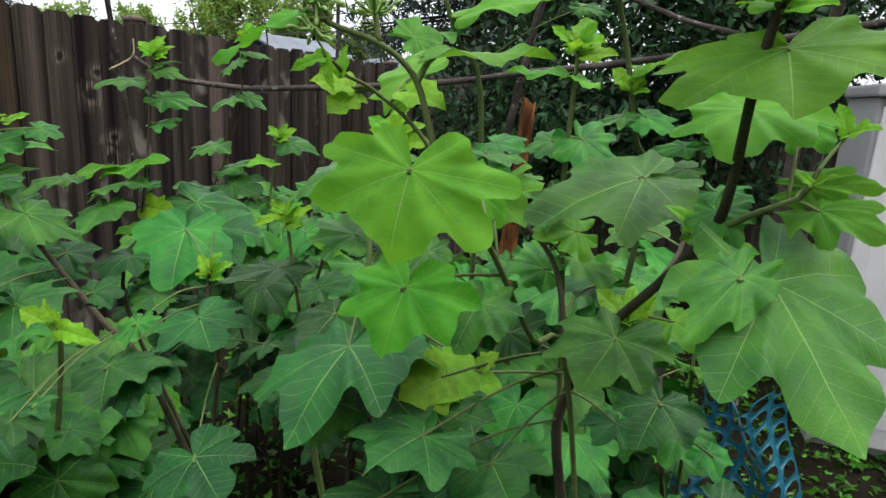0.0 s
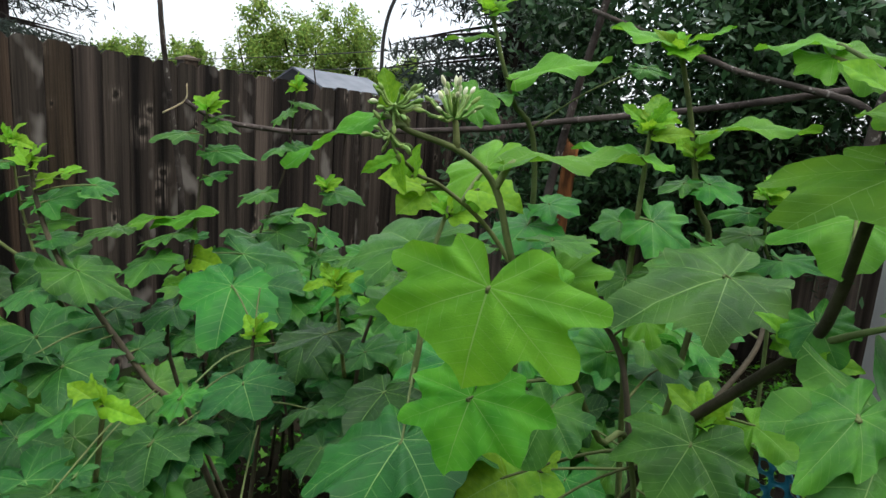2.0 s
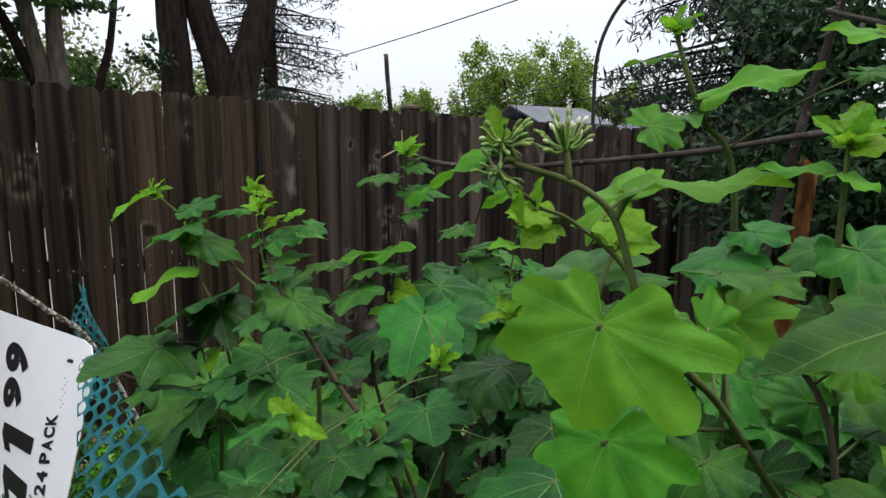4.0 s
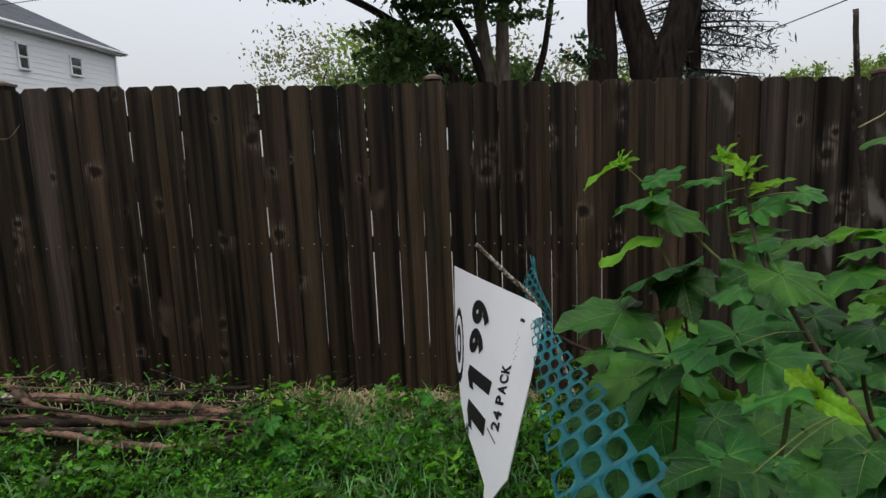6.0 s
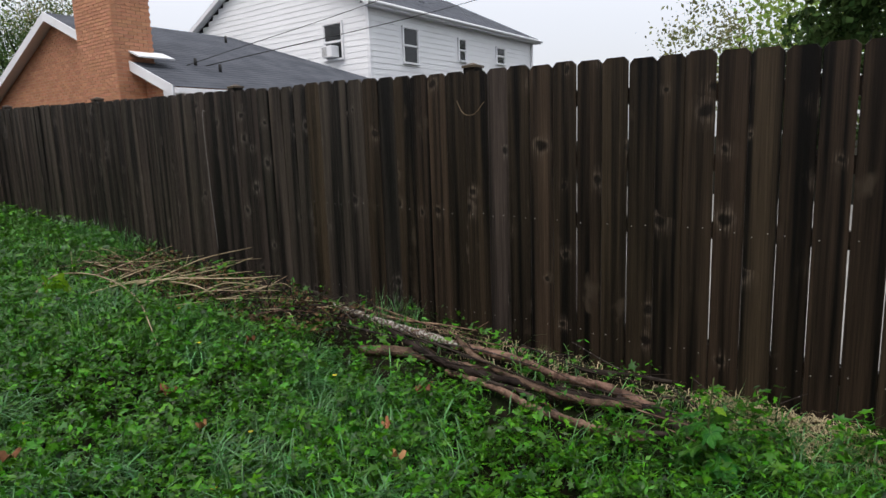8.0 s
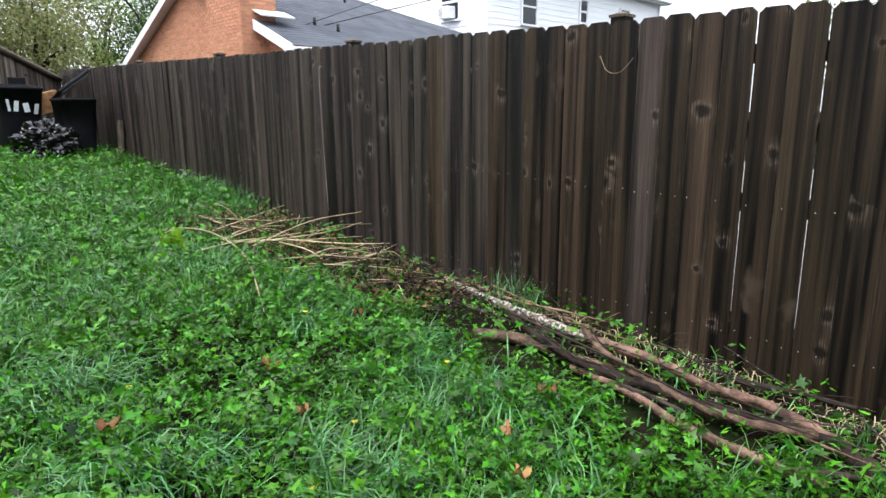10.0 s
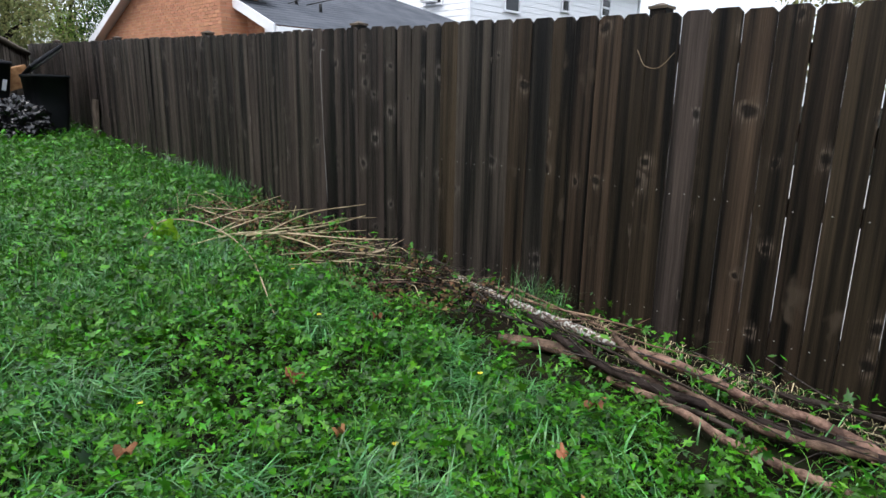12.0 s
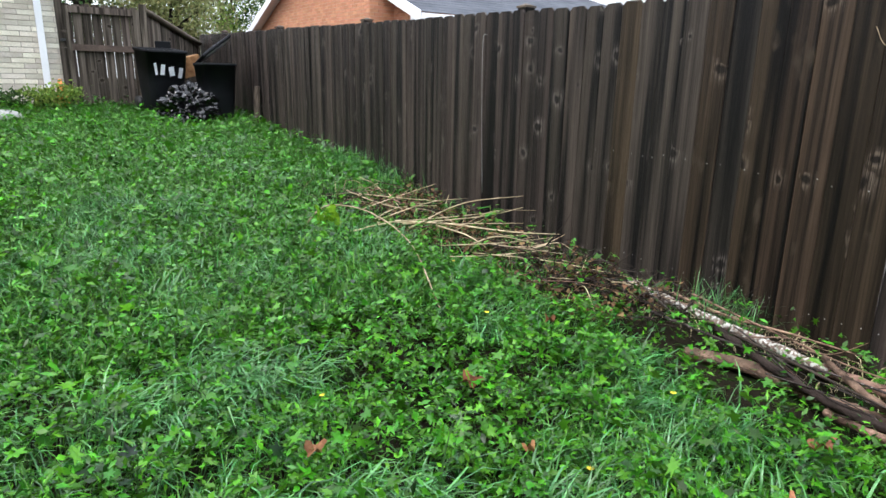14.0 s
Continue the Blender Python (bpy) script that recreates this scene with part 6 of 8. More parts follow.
stalk(pl, [(0.127, 0.583, 1.511), (0.117, 0.605, 1.457), (0.107, 0.654, 1.392), (0.093, 0.687, 1.349), (0.051, 0.738, 1.29), (-0.005, 0.776, 1.215), (-0.046, 0.803, 1.127), (-0.043, 0.804, 1.004)], 0.003, 0.0059, "wood_stem", True)
stalk(pl, [(0.093, 0.687, 1.349), (0.122, 0.663, 1.372), (0.151, 0.648, 1.39)], 0.0028, 0.0019, "stem", False)
stalk(pl, [(0.015, 0.778, 1.237), (0.042, 0.843, 1.295), (0.036, 0.891, 1.343)], 0.0031, 0.0019, "wood_stem", False)
stalk(pl, [(-0.046, 0.803, 1.127), (-0.081, 0.819, 1.257), (-0.132, 0.811, 1.315)], 0.0037, 0.0025, "wood_stem", False)
sprig(pl, [(0.146, 0.613, 1.338, 0.213, 0.534, 1.28, 0.78, 'c'),
           (0.133, 0.593, 1.48, 0.145, 0.56, 1.45, 1.95, 'h'),
           (0.108, 0.667, 1.445, 0.109, 0.626, 1.42, 1.4, 'h'),
           (0.031, 0.71, 1.384, -0.026, 0.625, 1.374, 0.75, 'u'),
           (0.097, 0.68, 1.369, 0.115, 0.659, 1.353, 1.1, 'c'),
           (0.019, 0.732, 1.228, 0.008, 0.669, 1.196, 1.1, 'c'),
           (0.075, 0.712, 1.201, 0.07, 0.653, 1.177, 1.1, 'c'),
           (-0.079, 0.586, 1.163, -0.092, 0.502, 1.178, 1.1, 'c'),
           (-0.195, 0.585, 1.164, -0.168, 0.52, 1.148, 1.1, 'h')])
sprig(pl, [(-0.107, 0.636, 1.187, -0.12, 0.586, 1.183, 1.3, 'y'),
           (-0.091, 0.671, 1.188, -0.08, 0.684, 1.204, 0.9, 'y'),
           (0.163, 0.647, 1.383, 0.197, 0.607, 1.389, 0.6, 'h'),
           (0.157, 0.649, 1.399, 0.148, 0.649, 1.407, 0.6, 'y'),
           (0.157, 0.649, 1.399, 0.167, 0.64, 1.41, 0.6, 'y'),
           (0.153, 0.668, 1.396, 0.192, 0.649, 1.41, 0.5, 'h'),
           (0.17, 0.691, 1.432, 0.163, 0.691, 1.454, 0.7, 'y'),
           (0.17, 0.691, 1.432, 0.184, 0.671, 1.442, 0.7, 'y'),
           (0.14, 0.71, 1.439, 0.164, 0.691, 1.427, 1.0, 'h')])
sprig(pl, [(0.057, 0.788, 1.239, 0.089, 0.753, 1.246, 1.1, 'h'),
           (0.112, 0.718, 1.157, 0.129, 0.692, 1.149, 1.0, 'h'),
           (0.024, 0.778, 1.127, 0.011, 0.727, 1.126, 1.1, 'm'),
           (-0.149, 0.821, 1.155, -0.092, 0.818, 1.2, 1.0, 'm'),
           (-0.04, 0.909, 1.303, 0.019, 0.883, 1.31, 1.2, 'm'),
           (-0.058, 0.956, 1.213, -0.096, 0.892, 1.223, 1.1, 'c'),
           (-0.068, 0.835, 1.302, -0.089, 0.785, 1.313, 0.8, 'h'),
           (-0.115, 0.713, 1.35, -0.07, 0.687, 1.338, 1.2, 'h'),
           (-0.056, 0.629, 1.13, -0.006, 0.576, 1.134, 1.2, 'h')])
sprig(pl, [(-0.089, 0.537, 1.126, -0.087, 0.478, 1.145, 1.3, 'h'),
           (0.13, 0.589, 1.343, 0.115, 0.54, 1.323, 0.6, 'c'),
           (0.088, 0.606, 1.543, 0.043, 0.621, 1.55, 0.5, 'e'),
           (0.085, 0.607, 1.537, 0.11, 0.588, 1.526, 0.9, 'h')])
pl = nightshade("slender nightshade shoot with wavy leaves", (-0.02, 0.95))
stalk(pl, [(-0.077, 0.806, 1.5), (-0.081, 0.814, 1.427), (-0.087, 0.83, 1.334), (-0.093, 0.877, 1.208)], 0.0022, 0.004, "stem", True)
sprig(pl, [(-0.089, 0.803, 1.469, -0.152, 0.802, 1.479, 0.45, 'e'),
           (-0.086, 0.804, 1.469, -0.044, 0.784, 1.464, 0.6, 'e'),
           (-0.089, 0.82, 1.401, -0.129, 0.806, 1.399, 1.2, 'm'),
           (-0.084, 0.822, 1.412, -0.024, 0.813, 1.387, 1.0, 'm'),
           (-0.077, 0.806, 1.5, -0.07, 0.818, 1.518, 0.6, 'y'),
           (-0.077, 0.806, 1.5, -0.049, 0.793, 1.507, 0.55, 'y'),
           (-0.077, 0.806, 1.5, -0.09, 0.802, 1.516, 0.5, 'y'),
           (-0.077, 0.806, 1.499, -0.095, 0.801, 1.502, 0.5, 'y'),
           (-0.088, 0.833, 1.352, -0.084, 0.783, 1.313, 0.9, 'm')])
sprig(pl, [(-0.095, 0.864, 1.267, -0.035, 0.923, 1.24, 0.8, 'm'),
           (-0.093, 0.856, 1.242, -0.138, 0.817, 1.267, 0.9, 'm')])
pl = nightshade("tall nightshade shoot with a leafy crown against the evergreens", (-0.3, 1.5))
stalk(pl, [(-0.156, 1.127, 1.616), (-0.138, 1.162, 1.524), (-0.119, 1.195, 1.398), (-0.101, 1.232, 1.268)], 0.0037, 0.0056, "stem", True)
stalk(pl, [(-0.125, 1.166, 1.475), (-0.111, 1.169, 1.497)], 0.0025, 0.0019, "stem", False)
sprig(pl, [(-0.121, 1.166, 1.499, 0.015, 1.226, 1.535, 0.4, 'e'),
           (-0.162, 1.125, 1.62, -0.248, 1.113, 1.655, 0.6, 'e'),
           (-0.156, 1.127, 1.616, -0.096, 1.136, 1.651, 0.5, 'e'),
           (-0.123, 1.175, 1.431, -0.156, 1.114, 1.412, 0.8, 'm'),
           (-0.118, 1.176, 1.433, -0.047, 1.138, 1.414, 0.8, 'm'),
           (-0.158, 1.128, 1.608, -0.188, 1.113, 1.645, 0.5, 'y'),
           (-0.156, 1.128, 1.615, -0.13, 1.094, 1.604, 1.2, 'y'),
           (-0.107, 1.191, 1.337, -0.036, 1.252, 1.324, 1.0, 'm'),
           (-0.104, 1.189, 1.32, -0.19, 1.22, 1.32, 1.0, 'm')])
pl = nightshade("tall nightshade shoot with wavy leaves", (-0.55, 1.45))
stalk(pl, [(-0.406, 1.013, 1.663), (-0.393, 1.032, 1.594), (-0.385, 1.066, 1.531), (-0.371, 1.139, 1.397)], 0.0031, 0.005, "stem", True)
sprig(pl, [(-0.375, 1.047, 1.561, -0.273, 1.142, 1.618, 0.45, 'e'),
           (-0.403, 1.023, 1.619, -0.463, 0.984, 1.621, 0.35, 'e'),
           (-0.385, 1.065, 1.539, -0.457, 0.974, 1.536, 0.7, 'm'),
           (-0.405, 1.015, 1.655, -0.376, 1.026, 1.68, 0.7, 'y'),
           (-0.253, 1.206, 1.597, -0.19, 1.225, 1.596, 0.5, 'm'),
           (-0.371, 1.158, 1.367, -0.285, 1.141, 1.365, 1.0, 'm'),
           (-0.367, 1.157, 1.338, -0.37, 1.037, 1.31, 1.0, 'm'),
           (-0.356, 1.156, 1.3, -0.24, 1.096, 1.307, 1.0, 'm')])
pl = nightshade("small nightshade shoot with a pale star of young leaves", (0.0, 1.6))
stalk(pl, [(-0.038, 1.311, 1.414), (-0.037, 1.334, 1.334), (-0.018, 1.386, 1.207)], 0.0025, 0.0037, "stem", True)
sprig(pl, [(-0.043, 1.308, 1.381, -0.121, 1.295, 1.378, 0.5, 'm'),
           (-0.035, 1.309, 1.384, 0.039, 1.286, 1.394, 0.5, 'm'),
           (-0.038, 1.311, 1.414, -0.021, 1.314, 1.436, 0.6, 'y'),
           (-0.038, 1.311, 1.414, -0.062, 1.308, 1.42, 0.6, 'y'),
           (-0.038, 1.311, 1.414, -0.048, 1.311, 1.438, 0.6, 'y'),
           (-0.038, 1.311, 1.414, -0.003, 1.265, 1.421, 0.6, 'y'),
           (-0.037, 1.325, 1.344, -0.112, 1.293, 1.34, 0.8, 'm'),
           (-0.029, 1.331, 1.306, 0.059, 1.259, 1.322, 0.8, 'm')])
pl = nightshade("bushy nightshade plant with a curved stem and yellow-green shoots", (-0.35, 0.95))
stalk(pl, [(-0.286, 0.773, 1.394), (-0.294, 0.755, 1.332), (-0.297, 0.75, 1.278), (-0.294, 0.744, 1.225), (-0.321, 0.746, 1.114), (-0.384, 0.743, 0.979)], 0.0025, 0.005, "stem", True)
stalk(pl, [(-0.463, 0.772, 1.268), (-0.463, 0.784, 1.194), (-0.467, 0.801, 1.121)], 0.0019, 0.0031, "stem", False)
stalk(pl, [(-0.48, 0.872, 1.205), (-0.498, 0.865, 1.13), (-0.524, 0.882, 1.022)], 0.0025, 0.0037, "wood_stem", False)
sprig(pl, [(-0.297, 0.754, 1.335, -0.402, 0.783, 1.367, 1.2, 'm'),
           (-0.302, 0.775, 1.335, -0.285, 0.862, 1.364, 0.9, 'm'),
           (-0.452, 0.831, 1.297, -0.491, 0.767, 1.295, 0.5, 'm'),
           (-0.465, 0.77, 1.268, -0.494, 0.738, 1.261, 0.5, 'y'),
           (-0.463, 0.772, 1.27, -0.454, 0.787, 1.291, 0.5, 'y'),
           (-0.463, 0.772, 1.27, -0.478, 0.762, 1.281, 0.5, 'y'),
           (-0.458, 0.789, 1.194, -0.469, 0.664, 1.207, 0.6, 'm'),
           (-0.305, 0.719, 1.19, -0.293, 0.633, 1.171, 1.0, 'm'),
           (-0.441, 0.75, 1.052, -0.416, 0.675, 1.048, 1.1, 'm')])
sprig(pl, [(-0.204, 0.639, 1.209, -0.168, 0.483, 1.194, 0.85, 'm'),
           (-0.312, 0.77, 1.256, -0.408, 0.782, 1.278, 1.1, 'm'),
           (-0.32, 0.779, 1.23, -0.322, 0.867, 1.273, 1.0, 'm'),
           (-0.486, 0.833, 1.133, -0.439, 0.891, 1.175, 0.8, 'm'),
           (-0.279, 0.698, 1.167, -0.207, 0.645, 1.136, 0.9, 'm'),
           (-0.192, 0.623, 1.17, -0.102, 0.581, 1.171, 1.1, 'm'),
           (-0.452, 0.831, 1.297, -0.498, 0.822, 1.311, 1.0, 'm'),
           (-0.098, 0.678, 1.181, -0.115, 0.599, 1.188, 1.1, 'y'),
           (-0.128, 0.619, 1.151, -0.05, 0.611, 1.184, 0.8, 'm')])
pl = nightshade("leafy nightshade plant with dark green drooping leaves", (-0.72, 0.72))
stalk(pl, [(-0.617, 0.759, 1.161), (-0.615, 0.753, 1.092), (-0.61, 0.762, 0.979)], 0.0025, 0.0043, "wood_stem", True)
sprig(pl, [(-0.568, 0.698, 1.129, -0.493, 0.664, 1.099, 1.4, 'c'),
           (-0.573, 0.613, 1.077, -0.53, 0.519, 1.085, 0.9, 'm'),
           (-0.571, 0.613, 1.074, -0.501, 0.539, 1.06, 0.7, 'm'),
           (-0.566, 0.617, 1.07, -0.5, 0.615, 1.071, 0.9, 'm'),
           (-0.433, 0.582, 1.018, -0.342, 0.555, 1.0, 1.2, 'h'),
           (-0.474, 0.56, 1.177, -0.452, 0.522, 1.16, 1.1, 'h'),
           (-0.745, 0.825, 1.22, -0.67, 0.721, 1.155, 1.1, 'm'),
           (-0.729, 0.843, 1.213, -0.628, 0.817, 1.173, 1.0, 'm'),
           (-0.476, 0.45, 1.195, -0.452, 0.382, 1.186, 0.8, 'h')])
sprig(pl, [(-0.469, 0.463, 1.193, -0.488, 0.442, 1.214, 0.9, 'y'),
           (-0.465, 0.466, 1.19, -0.421, 0.476, 1.19, 0.6, 'y'),
           (-0.465, 0.469, 1.192, -0.457, 0.486, 1.195, 0.5, 'y'),
           (-0.468, 0.465, 1.193, -0.483, 0.458, 1.219, 0.6, 'y'),
           (-0.471, 0.523, 1.143, -0.422, 0.475, 1.125, 1.1, 'h'),
           (-0.59, 0.818, 1.154, -0.503, 0.805, 1.109, 0.9, 'm'),
           (-0.534, 0.815, 1.051, -0.533, 0.737, 1.052, 0.7, 'm')])
pl = nightshade("nightshade plant with a long leaning woody stem", (-0.75, 1.05))
stalk(pl, [(-0.869, 0.565, 1.394), (-0.86, 0.568, 1.333), (-0.839, 0.583, 1.256), (-0.803, 0.615, 1.181), (-0.747, 0.662, 1.072), (-0.719, 0.71, 0.98)], 0.0028, 0.0056, "wood_stem", True)
sprig(pl, [(-0.862, 0.561, 1.327, -0.866, 0.638, 1.361, 0.5, 'm'),
           (-0.848, 0.629, 1.363, -0.81, 0.658, 1.353, 0.9, 'm'),
           (-0.864, 0.567, 1.356, -0.855, 0.597, 1.386, 0.8, 'y'),
           (-0.86, 0.605, 1.368, -0.851, 0.629, 1.387, 0.6, 'y'),
           (-0.853, 0.562, 1.278, -0.844, 0.617, 1.299, 0.8, 'm'),
           (-0.839, 0.581, 1.249, -0.725, 0.632, 1.222, 0.65, 'm'),
           (-0.72, 0.517, 1.147, -0.611, 0.533, 1.159, 0.9, 'm'),
           (-0.723, 0.516, 1.154, -0.704, 0.448, 1.185, 0.9, 'm'),
           (-0.572, 0.469, 1.051, -0.532, 0.4, 1.083, 0.9, 'm')])
sprig(pl, [(-0.575, 0.474, 1.061, -0.568, 0.504, 1.071, 0.9, 'm'),
           (-0.84, 0.56, 1.218, -0.804, 0.498, 1.206, 0.9, 'm'),
           (-0.807, 0.625, 1.171, -0.797, 0.696, 1.186, 0.7, 'm'),
           (-0.772, 0.645, 1.106, -0.788, 0.718, 1.128, 0.8, 'm'),
           (-0.869, 0.565, 1.394, -0.861, 0.585, 1.399, 0.5, 'y')])
pl = nightshade("tall nightshade shoot with tiers of lobed leaves", (-0.95, 1.15))
stalk(pl, [(-0.925, 0.884, 1.488), (-0.927, 0.869, 1.341), (-0.938, 0.848, 1.161), (-0.95, 0.818, 1.009)], 0.0022, 0.0046, "wood_stem", True)
sprig(pl, [(-0.934, 0.871, 1.437, -0.949, 0.791, 1.437, 0.55, 'm'),
           (-0.928, 0.876, 1.404, -0.852, 0.93, 1.418, 0.5, 'm'),
           (-0.926, 0.872, 1.355, -0.896, 0.918, 1.373, 0.6, 'm'),
           (-0.884, 0.868, 1.293, -0.991, 0.806, 1.272, 0.35, 'e'),
           (-0.947, 0.853, 1.253, -0.929, 0.742, 1.247, 0.7, 'm'),
           (-0.946, 0.93, 1.213, -0.763, 0.983, 1.191, 0.6, 'm'),
           (-0.925, 0.884, 1.488, -0.91, 0.905, 1.505, 0.6, 'y'),
           (-0.925, 0.884, 1.488, -0.938, 0.867, 1.481, 0.6, 'y'),
           (-0.927, 0.882, 1.463, -0.901, 0.918, 1.482, 0.5, 'm')])
sprig(pl, [(-0.927, 0.882, 1.458, -0.869, 0.91, 1.458, 0.5, 'm'),
           (-0.942, 0.86, 1.202, -0.864, 0.865, 1.204, 0.8, 'y'),
           (-0.937, 0.85, 1.161, -0.934, 0.799, 1.167, 0.7, 'y'),
           (-0.933, 0.836, 1.12, -0.892, 0.736, 1.108, 0.9, 'm'),
           (-0.952, 0.856, 1.233, -0.95, 0.902, 1.251, 0.8, 'm')])
pl = nightshade("far nightshade shoot beside the fence", (-1.2, 1.45))
stalk(pl, [(-1.052, 1.204, 1.552), (-1.062, 1.191, 1.383), (-1.099, 1.175, 1.259), (-1.111, 1.153, 1.12)], 0.0019, 0.0037, "wood_stem", True)
stalk(pl, [(-0.96, 1.221, 1.328), (-0.975, 1.206, 1.193), (-0.987, 1.206, 1.094)], 0.0019, 0.0025, "stem", False)
sprig(pl, [(-1.057, 1.2, 1.513, -0.991, 1.228, 1.512, 0.5, 'm'),
           (-1.059, 1.199, 1.5, -1.053, 1.129, 1.459, 0.6, 'm'),
           (-1.063, 1.192, 1.409, -1.061, 1.116, 1.395, 0.7, 'm'),
           (-1.062, 1.194, 1.416, -0.988, 1.2, 1.403, 0.6, 'm'),
           (-1.052, 1.205, 1.546, -1.044, 1.211, 1.578, 0.6, 'y'),
           (-1.052, 1.205, 1.546, -1.072, 1.183, 1.537, 0.5, 'y'),
           (-1.096, 1.171, 1.3, -1.086, 1.068, 1.286, 0.6, 'm'),
           (-1.097, 1.156, 1.233, -1.004, 1.194, 1.27, 0.8, 'm'),
           (-0.96, 1.221, 1.328, -0.943, 1.24, 1.342, 0.6, 'y')])
sprig(pl, [(-0.96, 1.221, 1.328, -0.98, 1.201, 1.336, 0.6, 'y'),
           (-0.963, 1.216, 1.314, -0.88, 1.266, 1.307, 0.7, 'm'),
           (-0.962, 1.208, 1.262, -0.963, 1.136, 1.277, 0.8, 'y'),
           (-1.074, 1.146, 1.21, -0.943, 1.14, 1.205, 0.8, 'm'),
           (-1.093, 1.146, 1.18, -1.091, 1.043, 1.216, 0.8, 'm'),
           (-0.959, 1.183, 1.158, -0.878, 1.2, 1.183, 0.8, 'm')])
pl = nightshade("branching nightshade plant at the end of the bed", (-1.05, 0.62))
stalk(pl, [(-1.24, 0.463, 1.401), (-1.201, 0.522, 1.337), (-1.129, 0.606, 1.23), (-1.082, 0.649, 1.178), (-1.023, 0.678, 1.089), (-0.972, 0.703, 0.978)], 0.0022, 0.005, "stem", True)
stalk(pl, [(-1.138, 0.638, 1.409), (-1.127, 0.643, 1.298), (-1.084, 0.65, 1.19)], 0.0019, 0.0028, "stem", False)
stalk(pl, [(-1.19, 0.515, 1.316), (-1.175, 0.527, 1.233), (-1.13, 0.553, 1.149), (-1.099, 0.563, 1.052)], 0.0022, 0.0031, "stem", False)
sprig(pl, [(-1.197, 0.534, 1.337, -1.149, 0.419, 1.308, 0.6, 'm'),
           (-1.199, 0.518, 1.311, -1.099, 0.593, 1.279, 0.55, 'm'),
           (-1.207, 0.504, 1.357, -1.217, 0.589, 1.401, 0.6, 'm'),
           (-1.179, 0.521, 1.246, -1.14, 0.398, 1.218, 0.4, 'e'),
           (-1.24, 0.463, 1.401, -1.224, 0.371, 1.369, 0.3, 'y'),
           (-1.24, 0.463, 1.401, -1.232, 0.497, 1.417, 0.5, 'y'),
           (-1.24, 0.463, 1.401, -1.243, 0.453, 1.426, 0.7, 'y'),
           (-1.239, 0.465, 1.395, -1.215, 0.434, 1.402, 0.6, 'y'),
           (-1.138, 0.638, 1.409, -1.143, 0.624, 1.433, 0.6, 'y')])
sprig(pl, [(-1.138, 0.638, 1.409, -1.105, 0.666, 1.397, 0.6, 'y'),
           (-1.136, 0.638, 1.367, -1.144, 0.546, 1.363, 0.4, 'm'),
           (-1.112, 0.653, 1.3, -1.042, 0.749, 1.328, 0.5, 'm'),
           (-1.106, 0.651, 1.25, -1.07, 0.726, 1.291, 0.5, 'm'),
           (-1.118, 0.645, 1.324, -1.104, 0.591, 1.309, 0.6, 'm'),
           (-1.089, 0.697, 1.35, -1.078, 0.725, 1.369, 0.6, 'y'),
           (-1.115, 0.562, 1.19, -1.031, 0.393, 1.191, 0.7, 'm'),
           (-1.118, 0.55, 1.19, -1.002, 0.532, 1.131, 0.8, 'm'),
           (-1.087, 0.657, 1.217, -0.946, 0.682, 1.139, 0.85, 'm')])
pl = nightshade("low nightshade plant beside the netting", (-1.2, 0.5))
stalk(pl, [(-1.11, 0.508, 1.106), (-1.058, 0.518, 1.019), (-1.022, 0.519, 0.931)], 0.0025, 0.0037, "stem", True)
sprig(pl, [(-1.1, 0.473, 1.114, -1.028, 0.302, 1.123, 0.8, 'm'),
           (-1.046, 0.489, 1.025, -1.042, 0.39, 1.076, 0.8, 'm'),
           (-1.0, 0.501, 1.028, -0.906, 0.377, 0.994, 0.8, 'm'),
           (-0.953, 0.579, 1.131, -0.798, 0.561, 1.084, 1.0, 'm'),
           (-1.078, 0.537, 1.099, -1.02, 0.495, 1.082, 0.8, 'y'),
           (-0.943, 0.578, 1.097, -0.864, 0.472, 1.087, 0.9, 'm'),
           (-0.676, 0.488, 1.011, -0.631, 0.369, 1.03, 0.95, 'm'),
           (-0.695, 0.467, 1.033, -0.573, 0.449, 1.015, 0.9, 'm'),
           (-1.133, 0.411, 1.108, -1.093, 0.342, 1.075, 0.8, 'm')])
sprig(pl, [(-0.881, 0.634, 1.154, -0.799, 0.675, 1.14, 0.8, 'm'),
           (-1.005, 0.778, 1.258, -0.999, 0.678, 1.264, 0.5, 'm'),
           (-1.006, 0.779, 1.264, -0.953, 0.88, 1.296, 0.3, 'e'),
           (-0.933, 0.792, 1.222, -0.881, 0.704, 1.193, 0.9, 'm'),
           (-0.99, 0.462, 0.975, -0.944, 0.382, 0.957, 0.9, 'm'),
           (-0.828, 0.492, 1.013, -0.755, 0.538, 1.017, 0.9, 'm')])


# crowns of small yellow-green leaves at the tips of the shoots
rr = random.Random(91)
for pl, tip in shoots:
    if pl is hero:
        continue
    rows = []
    for k in range(7):
        a, el = 2.4 * k + rr.uniform(-.3, .3), 0.25 + 0.13 * k
        d = Vector((math.cos(a) * math.cos(el), math.sin(a) * math.cos(el), math.sin(el)))
        b = tip + d * 0.004 - Vector((0, 0, 0.012 * (7 - k) / 7))
        rows.append((*b, *(b + d * rr.uniform(0.02, 0.042)), rr.uniform(0.55, 0.85), "y"))
    sprig(pl, rows)

